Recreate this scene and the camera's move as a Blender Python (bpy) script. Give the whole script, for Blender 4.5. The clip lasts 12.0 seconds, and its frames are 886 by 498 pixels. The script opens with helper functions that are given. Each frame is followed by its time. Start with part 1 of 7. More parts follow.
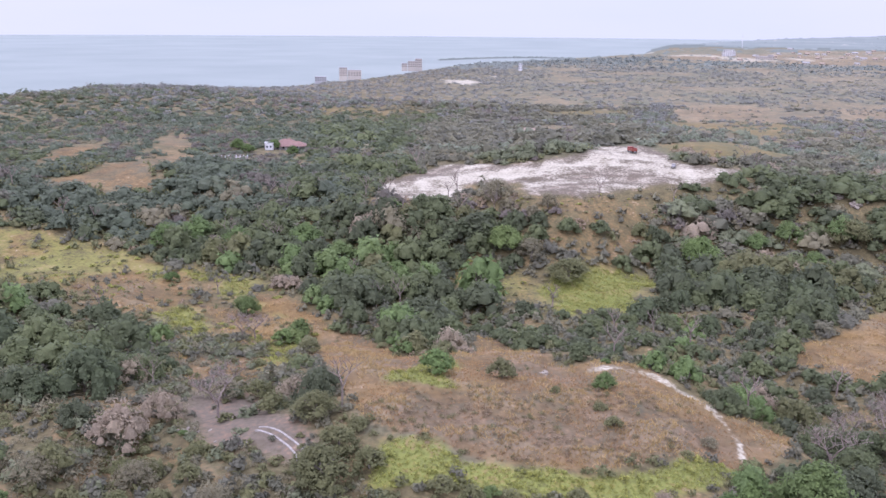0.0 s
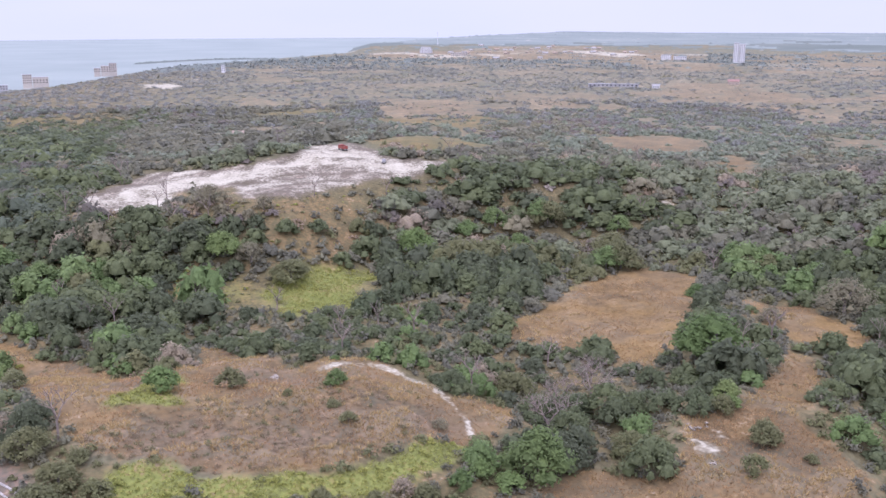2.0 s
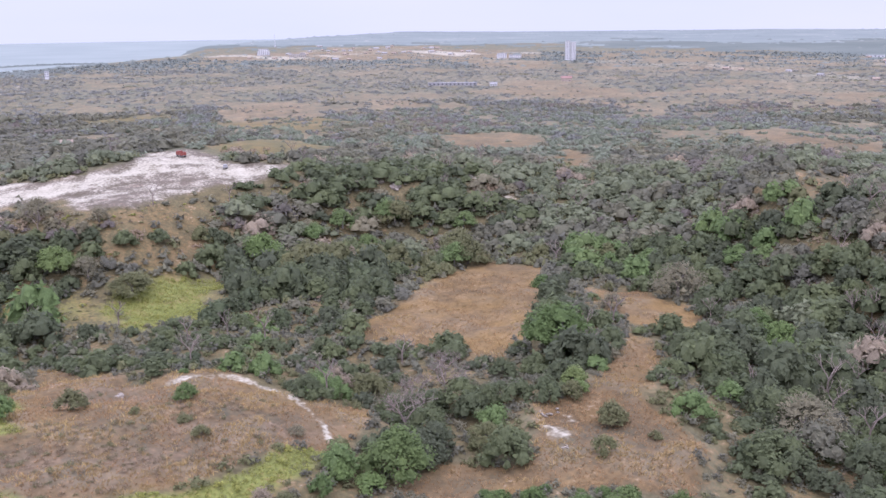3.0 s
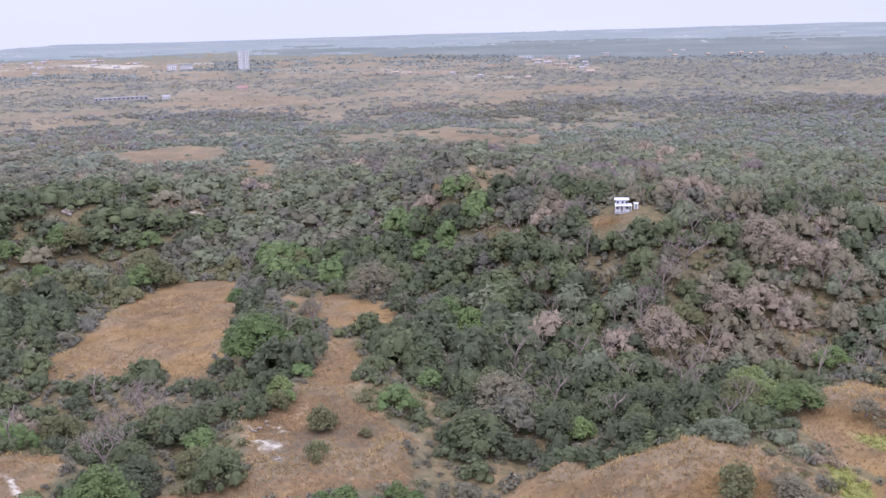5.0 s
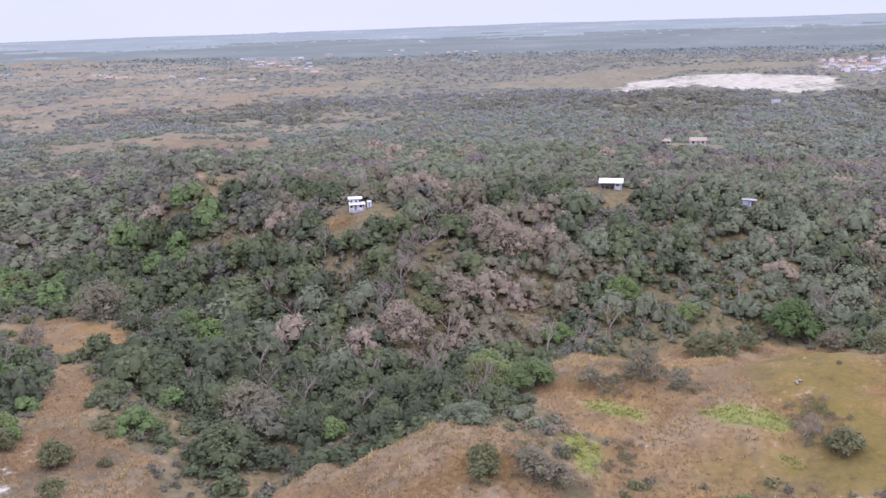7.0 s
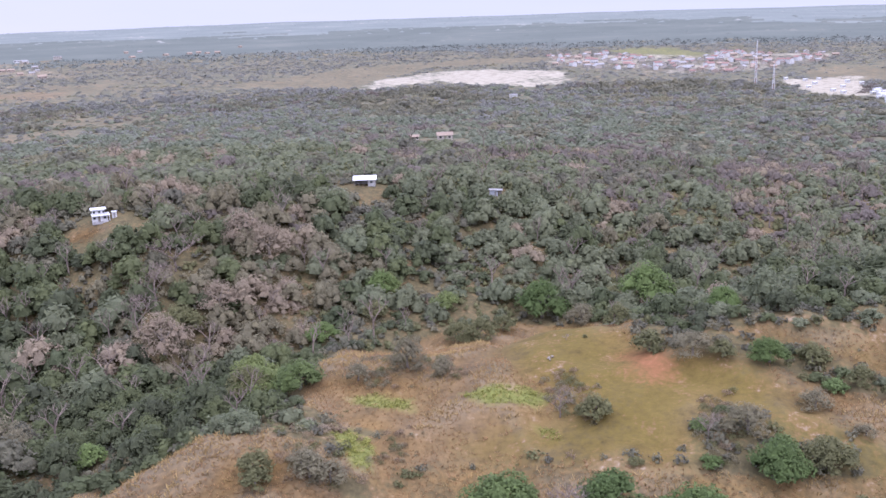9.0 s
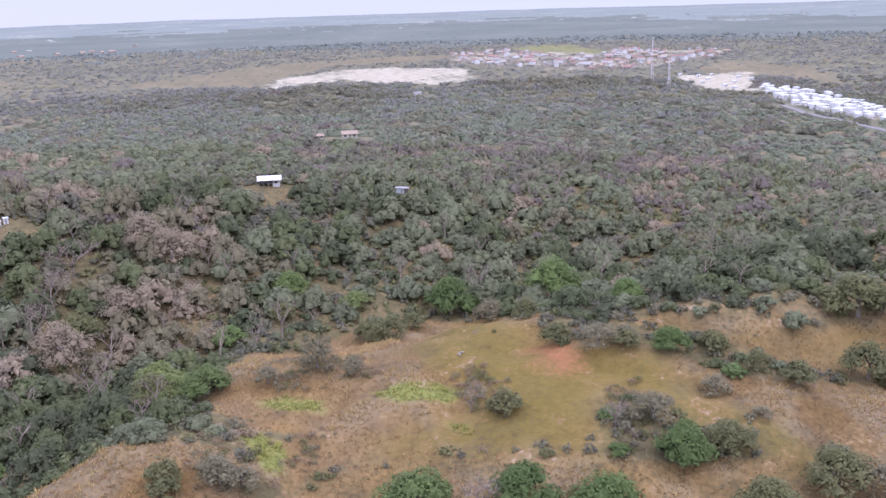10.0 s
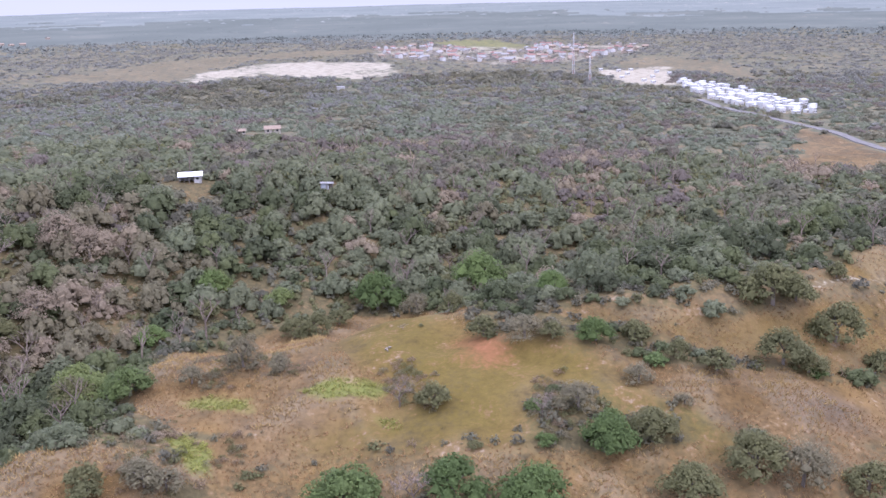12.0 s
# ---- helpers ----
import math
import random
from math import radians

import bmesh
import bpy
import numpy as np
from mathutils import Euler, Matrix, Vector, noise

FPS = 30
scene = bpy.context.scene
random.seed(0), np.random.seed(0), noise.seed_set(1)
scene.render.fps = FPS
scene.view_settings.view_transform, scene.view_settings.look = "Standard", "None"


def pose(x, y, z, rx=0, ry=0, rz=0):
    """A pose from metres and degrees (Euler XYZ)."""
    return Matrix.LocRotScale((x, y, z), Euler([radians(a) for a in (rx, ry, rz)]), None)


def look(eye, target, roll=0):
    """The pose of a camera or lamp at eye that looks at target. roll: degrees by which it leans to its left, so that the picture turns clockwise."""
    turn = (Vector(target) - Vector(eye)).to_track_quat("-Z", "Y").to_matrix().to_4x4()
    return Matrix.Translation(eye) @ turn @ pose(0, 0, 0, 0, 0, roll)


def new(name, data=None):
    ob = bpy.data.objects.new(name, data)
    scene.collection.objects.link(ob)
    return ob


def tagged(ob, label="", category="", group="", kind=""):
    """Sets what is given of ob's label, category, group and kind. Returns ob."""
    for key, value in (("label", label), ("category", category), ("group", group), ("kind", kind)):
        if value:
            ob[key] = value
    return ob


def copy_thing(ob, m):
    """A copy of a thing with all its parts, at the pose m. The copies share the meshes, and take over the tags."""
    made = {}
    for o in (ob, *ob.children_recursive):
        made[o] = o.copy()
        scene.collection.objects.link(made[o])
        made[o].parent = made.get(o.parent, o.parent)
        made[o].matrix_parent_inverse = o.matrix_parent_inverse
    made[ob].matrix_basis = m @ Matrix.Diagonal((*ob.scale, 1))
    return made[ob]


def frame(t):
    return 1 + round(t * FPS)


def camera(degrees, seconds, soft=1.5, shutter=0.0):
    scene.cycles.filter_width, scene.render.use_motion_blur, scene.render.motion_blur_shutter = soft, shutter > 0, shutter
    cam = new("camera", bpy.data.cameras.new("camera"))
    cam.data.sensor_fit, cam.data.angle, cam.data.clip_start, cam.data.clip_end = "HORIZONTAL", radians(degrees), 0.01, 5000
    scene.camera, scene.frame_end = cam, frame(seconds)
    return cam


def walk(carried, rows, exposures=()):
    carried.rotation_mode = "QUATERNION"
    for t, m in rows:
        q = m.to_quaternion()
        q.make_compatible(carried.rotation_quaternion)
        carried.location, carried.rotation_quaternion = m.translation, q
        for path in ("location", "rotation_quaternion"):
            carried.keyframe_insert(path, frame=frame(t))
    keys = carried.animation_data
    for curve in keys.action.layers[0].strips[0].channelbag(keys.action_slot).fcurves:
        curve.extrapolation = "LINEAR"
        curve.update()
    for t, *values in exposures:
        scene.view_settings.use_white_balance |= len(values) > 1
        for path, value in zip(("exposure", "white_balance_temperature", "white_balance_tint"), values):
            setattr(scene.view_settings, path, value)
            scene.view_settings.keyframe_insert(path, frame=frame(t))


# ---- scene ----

# ---- camera: a drone that hovers and turns to its right ----
cam = camera(51.1, 12.0, soft=1.5)
EYE = (0.0, 0.0, 84.0)
# seconds, turn to the left, tilt up, lean
ROWS = [
    (0.0, 0.00, -13.98, -0.48),
    (0.5, -4.65, -13.96, -0.46),
    (1.0, -9.59, -13.93, -0.29),
    (1.5, -13.18, -13.89, 0.05),
    (2.0, -17.69, -13.93, 0.16),
    (2.5, -22.56, -13.93, 0.52),
    (3.0, -27.30, -13.96, 0.68),
    (3.5, -33.02, -14.06, 0.93),
    (5.5, -51.02, -13.88, 1.81),
    (6.0, -55.58, -14.02, 1.86),
    (6.5, -59.34, -14.09, 1.92),
    (7.0, -63.28, -14.27, 1.89),
    (9.0, -78.58, -14.81, 1.90),
    (9.5, -82.20, -14.98, 2.01),
    (10.0, -84.46, -15.11, 1.82),
    (10.5, -86.22, -15.27, 1.59),
    (11.0, -88.13, -15.44, 1.50),
    (11.5, -89.50, -15.53, 1.51),
    (12.0, -89.19, -15.57, 1.35),
]
walk(cam, [(t, pose(*EYE, 0, 0, yaw) @ pose(0, 0, 0, 90 + tilt, 0, 0) @ pose(0, 0, 0, 0, 0, -lean)) for t, yaw, tilt, lean in ROWS],
     [(0.0, 0.37, 5510, 39), (12.0, 0.37, 5510, 39)])

# ---- light: a bright, thin overcast ----
SUN_HEIGHT, SUN_BEARING = 58.0, 215.0
world = bpy.data.worlds.new("overcast_sky")
scene.world = world
world.use_nodes = True
wn, wl = world.node_tree.nodes, world.node_tree.links
sky = wn.new("ShaderNodeTexSky")
sky.sky_type, sky.sun_disc = "NISHITA", False
sky.sun_elevation, sky.sun_rotation = radians(SUN_HEIGHT), radians(SUN_BEARING)
sky.dust_density, sky.air_density, sky.ozone_density = 6.0, 1.0, 1.0
thin = wn.new("ShaderNodeBackground")
thin.inputs["Strength"].default_value = 0.03
cloud = wn.new("ShaderNodeBackground")
cloud.inputs["Strength"].default_value = 0.83
drift = wn.new("ShaderNodeTexNoise")
drift.inputs["Scale"].default_value, drift.inputs["Detail"].default_value = 2.5, 5.0
where = wn.new("ShaderNodeTexCoord")
squash = wn.new("ShaderNodeMapping")
squash.inputs["Scale"].default_value = (1.0, 1.0, 5.0)
veil = wn.new("ShaderNodeValToRGB")
veil.color_ramp.elements[0].position, veil.color_ramp.elements[0].color = 0.3, (0.865, 0.952, 0.957, 1)
veil.color_ramp.elements[1].position, veil.color_ramp.elements[1].color = 0.7, (0.938, 0.998, 0.988, 1)
# an overcast sky is brighter overhead than at the horizon
upward, bright = wn.new("ShaderNodeSeparateXYZ"), wn.new("ShaderNodeMapRange")
bright.inputs["From Min"].default_value, bright.inputs["From Max"].default_value = 0.05, 0.5
bright.inputs["To Min"].default_value, bright.inputs["To Max"].default_value = 0.67, 2.0
both = wn.new("ShaderNodeAddShader")
wl.new(where.outputs["Generated"], upward.inputs["Vector"])
wl.new(upward.outputs["Z"], bright.inputs["Value"])
wl.new(bright.outputs["Result"], cloud.inputs["Strength"])
wl.new(where.outputs["Generated"], squash.inputs["Vector"])
wl.new(squash.outputs["Vector"], drift.inputs["Vector"])
wl.new(drift.outputs["Fac"], veil.inputs["Fac"])
wl.new(veil.outputs["Color"], cloud.inputs["Color"])
wl.new(sky.outputs["Color"], thin.inputs["Color"])
wl.new(thin.outputs["Background"], both.inputs[0])
wl.new(cloud.outputs["Background"], both.inputs[1])
wl.new(both.outputs["Shader"], wn["World Output"].inputs["Surface"])

sun = bpy.data.lights.new("sun", "SUN")
sun.energy, sun.angle, sun.color = 0.75, radians(35), (1.0, 0.96, 0.9)
sun_lamp = new("sun", sun)
b, e = radians(SUN_BEARING), radians(SUN_HEIGHT)
sun_lamp.matrix_world = look((600 * math.sin(b) * math.cos(e), 600 * math.cos(b) * math.cos(e), 600 * math.sin(e)), (0, 0, 0))


# ---- materials ----
def material(name, rough_=0.8, metal=0.0):
    m = bpy.data.materials.new(name)
    m.use_nodes = True
    b = m.node_tree.nodes["Principled BSDF"]
    b.inputs["Roughness"].default_value, b.inputs["Metallic"].default_value = rough_, metal
    b.inputs["Specular IOR Level"].default_value = 0.25
    return m, m.node_tree.nodes, m.node_tree.links, b


def ramp(nodes, stops):
    r = nodes.new("ShaderNodeValToRGB")
    r.color_ramp.interpolation = "LINEAR"
    els = r.color_ramp.elements
    while len(els) < len(stops):
        els.new(0.5)
    for el, (p, c) in zip(els, stops):
        el.position, el.color = p, (*c, 1)
    return r


def noise_node(nodes, links, scale, detail=4.0, coords="Object", rough_=0.55):
    n = nodes.new("ShaderNodeTexNoise")
    n.inputs["Scale"].default_value, n.inputs["Detail"].default_value, n.inputs["Roughness"].default_value = scale, detail, rough_
    c = nodes.new("ShaderNodeTexCoord")
    links.new(c.outputs[coords], n.inputs["Vector"])
    return n


def mix(nodes, links, fac, a, b, blend="MIX"):
    m = nodes.new("ShaderNodeMix")
    m.data_type, m.blend_type = "RGBA", blend
    for sock, v in ((m.inputs[0], fac), (m.inputs[6], a), (m.inputs[7], b)):
        if isinstance(v, (int, float)):
            sock.default_value = v
        elif isinstance(v, tuple):
            sock.default_value = (*v, 1)
        else:
            links.new(v, sock)
    return m.outputs[2]


def math_node(nodes, links, op, a, b=0.0, clamp=False):
    m = nodes.new("ShaderNodeMath")
    m.operation, m.use_clamp = op, clamp
    for sock, v in zip(m.inputs, (a, b)):
        if isinstance(v, (int, float)):
            sock.default_value = v
        else:
            links.new(v, sock)
    return m.outputs[0]


def bump(nodes, links, shader, height_, strength, distance):
    n = nodes.new("ShaderNodeBump")
    n.inputs["Strength"].default_value, n.inputs["Distance"].default_value = strength, distance
    links.new(height_, n.inputs["Height"])
    links.new(n.outputs["Normal"], shader.inputs["Normal"])


def foliage(name, stops, leafy=0.15, round_=True, thin=0.42, grain=2.0):
    """Leaves whose colour differs from tree to tree and, less, from spray to spray."""
    m, n, l, b = material(name, 0.65)
    stops = [(p, (1.68 * r_, 1.50 * g_, 1.60 * b_)) for p, (r_, g_, b_) in stops]
    a = n.new("ShaderNodeAttribute")
    a.attribute_name = "tint"
    o = n.new("ShaderNodeObjectInfo")
    tree = math_node(n, l, "FRACT", math_node(n, l, "ADD", a.outputs["Fac"], o.outputs["Random"]))
    g = n.new("ShaderNodeNewGeometry")
    col = ramp(n, stops)
    l.new(tree, col.inputs["Fac"])
    middle = tuple(sum(c[k] for _, c in stops) / len(stops) for k in range(3))
    stops = [(p, tuple(0.65 * c[k] + 0.35 * middle[k] for k in range(3))) for p, c in stops]
    for el, (p, c) in zip(col.color_ramp.elements, stops):
        el.color = (*c, 1)
    spray = ramp(n, [(0.0, (1 - leafy,) * 3), (0.75, (1.0,) * 3), (1.0, (1 + leafy, 1 + leafy, 1 + 0.6 * leafy))])
    l.new(g.outputs["Random Per Island"], spray.inputs["Fac"])
    leaf = mix(n, l, 1.0, col.outputs["Color"], spray.outputs["Color"], "MULTIPLY")
    fleck = ramp(n, [(0.32, (0.83, 0.84, 0.84)), (0.5, (1.0, 1.0, 1.0)), (0.68, (1.18, 1.17, 1.15))])
    l.new(noise_node(n, l, grain, 3.0, "Object", 0.7).outputs["Fac"], fleck.inputs["Fac"])
    leaf = mix(n, l, 1.0, leaf, fleck.outputs["Color"], "MULTIPLY")
    l.new(leaf, b.inputs["Base Color"])
    b.inputs["Specular IOR Level"].default_value = 0.15
    # thin leaves let light through
    glow, lay = n.new("ShaderNodeBsdfTranslucent"), n.new("ShaderNodeMixShader")
    lay.inputs["Fac"].default_value = thin
    l.new(leaf, glow.inputs["Color"])
    l.new(b.outputs["BSDF"], lay.inputs[1])
    l.new(glow.outputs["BSDF"], lay.inputs[2])
    l.new(lay.outputs["Shader"], n["Material Output"].inputs["Surface"])
    if not round_:
        return m
    # sprays share the roundness of their clump
    bend, turn = n.new("ShaderNodeAttribute"), n.new("ShaderNodeVectorTransform")
    bend.attribute_name = "bend"
    turn.vector_type, turn.convert_from, turn.convert_to = "NORMAL", "OBJECT", "WORLD"
    blend = n.new("ShaderNodeVectorMath")
    blend.operation = "MULTIPLY_ADD"
    blend.inputs[1].default_value = (0.24, 0.24, 0.24)
    unit = n.new("ShaderNodeVectorMath")
    unit.operation = "NORMALIZE"
    l.new(bend.outputs["Vector"], turn.inputs["Vector"])
    l.new(g.outputs["Normal"], blend.inputs[0])
    l.new(turn.outputs["Vector"], blend.inputs[2])
    l.new(blend.outputs["Vector"], unit.inputs[0])
    l.new(unit.outputs["Vector"], b.inputs["Normal"])
    return m


GREEN = foliage("green_leaves", [(0, (0.073, 0.079, 0.057)), (0.3, (0.087, 0.094, 0.062)), (0.55, (0.104, 0.113, 0.067)), (0.8, (0.130, 0.133, 0.078)), (1, (0.079, 0.089, 0.056))])
BRIGHT = foliage("bright_green_leaves", [(0, (0.079, 0.133, 0.039)), (0.5, (0.097, 0.147, 0.045)), (1, (0.123, 0.154, 0.051))])
OLIVE = foliage("olive_leaves", [(0, (0.086, 0.106, 0.058)), (0.35, (0.105, 0.127, 0.066)), (0.7, (0.123, 0.146, 0.079)), (1, (0.090, 0.115, 0.062))])
# olive leaves turned bluer: haze painted into the trees past 470 m
HAZY_OLIVE = foliage("hazy_olive_leaves", [(0, (0.089, 0.112, 0.072)), (0.35, (0.109, 0.137, 0.083)), (0.7, (0.132, 0.158, 0.099)), (1, (0.097, 0.123, 0.075))])
DRY = foliage("dry_leaves", [(0, (0.108, 0.108, 0.061)), (0.5, (0.138, 0.138, 0.079)), (1, (0.116, 0.120, 0.068))])
PALE = foliage("pale_dry_leaves", [(0, (0.158, 0.142, 0.092)), (0.5, (0.189, 0.170, 0.112)), (1, (0.177, 0.166, 0.100))])
TWIG = foliage("grey_twigs", [(0, (0.128, 0.114, 0.088)), (0.5, (0.152, 0.136, 0.106)), (1, (0.120, 0.108, 0.083))], 0.2, False, 0.1)
STRAW = foliage("dry_grass_blades", [(0, (0.193, 0.127, 0.055)), (0.5, (0.235, 0.165, 0.072)), (1, (0.184, 0.133, 0.059))], 0.15, True, 0.35)
BRUSH = foliage("tan_brush", [(0, (0.136, 0.112, 0.066)), (0.5, (0.160, 0.134, 0.082)), (1, (0.150, 0.132, 0.074))], 0.15)
PALE_STRAW = foliage("pale_straw_blades", [(0, (0.218, 0.169, 0.064)), (0.5, (0.254, 0.204, 0.077)), (1, (0.202, 0.154, 0.057))], 0.15, True, 0.35)
WEEDS = foliage("green_weeds", [(0, (0.157, 0.183, 0.041)), (0.5, (0.203, 0.219, 0.053)), (1, (0.142, 0.172, 0.042))], 0.2)
LIGHT = foliage("light_green_leaves", [(0, (0.078, 0.125, 0.040)), (0.5, (0.091, 0.141, 0.047)), (1, (0.104, 0.150, 0.052))])
LUSH = foliage("lush_green_leaves", [(0, (0.056, 0.093, 0.029)), (0.5, (0.068, 0.109, 0.032)), (1, (0.083, 0.119, 0.039))])
SCRUB_LEAF = foliage("scrub_leaves", [(0, (0.082, 0.093, 0.040)), (0.5, (0.103, 0.113, 0.048)), (1, (0.092, 0.106, 0.043))])
DEEP = foliage("deep_green_leaves", [(0, (0.049, 0.060, 0.035)), (0.3, (0.058, 0.075, 0.036)), (0.55, (0.071, 0.092, 0.040)), (0.8, (0.093, 0.118, 0.046)), (1, (0.052, 0.072, 0.035))])
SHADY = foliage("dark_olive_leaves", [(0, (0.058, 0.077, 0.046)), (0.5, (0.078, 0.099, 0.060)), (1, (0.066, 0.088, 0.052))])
WITHERED = foliage("dark_withered_leaves", [(0, (0.072, 0.071, 0.052)), (0.5, (0.094, 0.092, 0.069)), (1, (0.080, 0.081, 0.058))])
MAUVE = foliage("mauve_brown_twigs", [(0, (0.098, 0.092, 0.070)), (0.5, (0.117, 0.111, 0.087)), (1, (0.106, 0.101, 0.076))])
YELLOWISH = foliage("yellow_olive_leaves", [(0, (0.115, 0.122, 0.067)), (0.5, (0.135, 0.138, 0.077)), (1, (0.122, 0.129, 0.073))])
# haze painted into far scrub, and into the land at the end of sight
HAZY_SCRUB = foliage("hazy_scrub", [(0, (0.106, 0.119, 0.096)), (0.5, (0.129, 0.141, 0.114)), (1, (0.114, 0.129, 0.103))], 0.15, grain=0.7)


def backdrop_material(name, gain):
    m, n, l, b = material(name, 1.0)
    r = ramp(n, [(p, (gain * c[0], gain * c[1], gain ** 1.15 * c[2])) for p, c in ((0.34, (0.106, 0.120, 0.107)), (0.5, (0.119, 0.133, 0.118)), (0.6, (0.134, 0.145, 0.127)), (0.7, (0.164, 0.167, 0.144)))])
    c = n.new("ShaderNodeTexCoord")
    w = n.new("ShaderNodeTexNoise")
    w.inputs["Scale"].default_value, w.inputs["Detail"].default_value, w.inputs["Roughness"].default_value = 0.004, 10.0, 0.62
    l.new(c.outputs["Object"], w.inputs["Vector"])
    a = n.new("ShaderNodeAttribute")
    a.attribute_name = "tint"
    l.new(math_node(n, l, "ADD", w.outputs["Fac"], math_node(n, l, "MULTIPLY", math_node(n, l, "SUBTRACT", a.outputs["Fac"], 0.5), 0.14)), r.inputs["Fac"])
    # the haze is put into the base colour and a faint glow
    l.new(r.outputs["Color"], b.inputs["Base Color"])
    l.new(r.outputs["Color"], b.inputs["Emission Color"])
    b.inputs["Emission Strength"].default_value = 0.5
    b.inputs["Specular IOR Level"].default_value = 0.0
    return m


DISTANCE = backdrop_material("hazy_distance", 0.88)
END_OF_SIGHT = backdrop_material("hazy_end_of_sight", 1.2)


def bark_material():
    m, n, l, b = material("bark", 0.9)
    r = ramp(n, [(0.3, (0.13, 0.11, 0.09)), (0.7, (0.24, 0.21, 0.18))])
    l.new(noise_node(n, l, 3.0).outputs["Fac"], r.inputs["Fac"])
    l.new(r.outputs["Color"], b.inputs["Base Color"])
    return m


BARK = bark_material()


def ground_material():
    m, n, l, b = material("ground_cover", 0.95)
    cover, more = n.new("ShaderNodeAttribute"), n.new("ShaderNodeAttribute")
    cover.attribute_name, more.attribute_name = "cover", "cover_more"
    c1, c2 = n.new("ShaderNodeSeparateColor"), n.new("ShaderNodeSeparateColor")
    l.new(cover.outputs["Color"], c1.inputs["Color"])
    l.new(more.outputs["Color"], c2.inputs["Color"])
    fine, mid, wide = noise_node(n, l, 0.9, 6), noise_node(n, l, 0.12, 5), noise_node(n, l, 0.02, 4)
    grit = math_node(n, l, "ADD", math_node(n, l, "MULTIPLY", fine.outputs["Fac"], 0.5), math_node(n, l, "MULTIPLY", mid.outputs["Fac"], 0.5))

    def mask(channel, soft=0.5):
        v = math_node(n, l, "ADD", channel, math_node(n, l, "MULTIPLY", math_node(n, l, "SUBTRACT", grit, 0.5), 2.6))
        return math_node(n, l, "MULTIPLY", math_node(n, l, "SUBTRACT", v, 0.5 - soft / 2), 1 / soft, True)

    litter = ramp(n, [(0.36, (0.078, 0.066, 0.034)), (0.5, (0.108, 0.090, 0.044)), (0.64, (0.144, 0.116, 0.058))])
    l.new(grit, litter.inputs["Fac"])
    dry = ramp(n, [(0.36, (0.080, 0.050, 0.020)), (0.44, (0.124, 0.078, 0.030)), (0.52, (0.168, 0.107, 0.040)), (0.66, (0.230, 0.154, 0.063))])
    patchy = math_node(n, l, "ADD", math_node(n, l, "MULTIPLY", grit, 0.6), math_node(n, l, "MULTIPLY", wide.outputs["Fac"], 0.4))
    l.new(patchy, dry.inputs["Fac"])
    tone = noise_node(n, l, 0.05, 6, rough_=0.62)
    tone_mask = ramp(n, [(0.42, (0, 0, 0)), (0.60, (1, 1, 1))])
    l.new(tone.outputs["Fac"], tone_mask.inputs["Fac"])
    brown = ramp(n, [(0.36, (0.076, 0.054, 0.030)), (0.5, (0.126, 0.087, 0.045)), (0.66, (0.184, 0.132, 0.070))])
    l.new(patchy, brown.inputs["Fac"])
    dry_col = mix(n, l, math_node(n, l, "MAXIMUM", math_node(n, l, "MULTIPLY", tone_mask.outputs["Color"], 0.9), c2.outputs["Blue"]), dry.outputs["Color"], brown.outputs["Color"])
    lush = ramp(n, [(0.36, (0.094, 0.104, 0.030)), (0.5, (0.152, 0.164, 0.043)), (0.64, (0.210, 0.214, 0.060))])
    l.new(grit, lush.inputs["Fac"])
    bare = ramp(n, [(0.34, (0.160, 0.138, 0.098)), (0.45, (0.262, 0.232, 0.170)), (0.58, (0.356, 0.324, 0.246))])
    l.new(grit, bare.inputs["Fac"])
    soil = ramp(n, [(0.36, (0.090, 0.072, 0.052)), (0.64, (0.150, 0.124, 0.092))])
    l.new(grit, soil.inputs["Fac"])
    red = ramp(n, [(0.3, (0.190, 0.086, 0.040)), (0.6, (0.235, 0.108, 0.050))])
    l.new(grit, red.inputs["Fac"])
    mottle = ramp(n, [(0.34, (0.66, 0.66, 0.69)), (0.5, (1.0, 1.0, 1.0)), (0.64, (1.2, 1.19, 1.16))])
    l.new(noise_node(n, l, 0.4, 8, rough_=0.78).outputs["Fac"], mottle.inputs["Fac"])
    # paler straw for dry crests and for haze painted on far grass
    dry_and_haze = ramp(n, [(0.36, (0.112, 0.090, 0.056)), (0.5, (0.182, 0.142, 0.086)), (0.66, (0.256, 0.206, 0.132))])
    l.new(patchy, dry_and_haze.inputs["Fac"])
    dry_col = mix(n, l, more.outputs["Alpha"], dry_col, dry_and_haze.outputs["Color"])
    dry_col = mix(n, l, 1.0, dry_col, mottle.outputs["Color"], "MULTIPLY")
    # low brown scrub grows through the straw
    brush, brush_mask = noise_node(n, l, 0.11, 7, rough_=0.72), ramp(n, [(0.48, (0, 0, 0)), (0.60, (1, 1, 1))])
    l.new(brush.outputs["Fac"], brush_mask.inputs["Fac"])
    brush_col = ramp(n, [(0.35, (0.060, 0.054, 0.034)), (0.65, (0.110, 0.096, 0.058))])
    l.new(fine.outputs["Fac"], brush_col.inputs["Fac"])
    share = math_node(n, l, "MULTIPLY", math_node(n, l, "MULTIPLY", brush_mask.outputs["Color"], 0.62), math_node(n, l, "ADD", c2.outputs["Blue"], 0.25), True)
    dry_col = mix(n, l, share, dry_col, brush_col.outputs["Color"])
    scrub = ramp(n, [(0.36, (0.086, 0.096, 0.068)), (0.47, (0.110, 0.116, 0.080)), (0.55, (0.138, 0.134, 0.088)), (0.66, (0.180, 0.160, 0.104))])
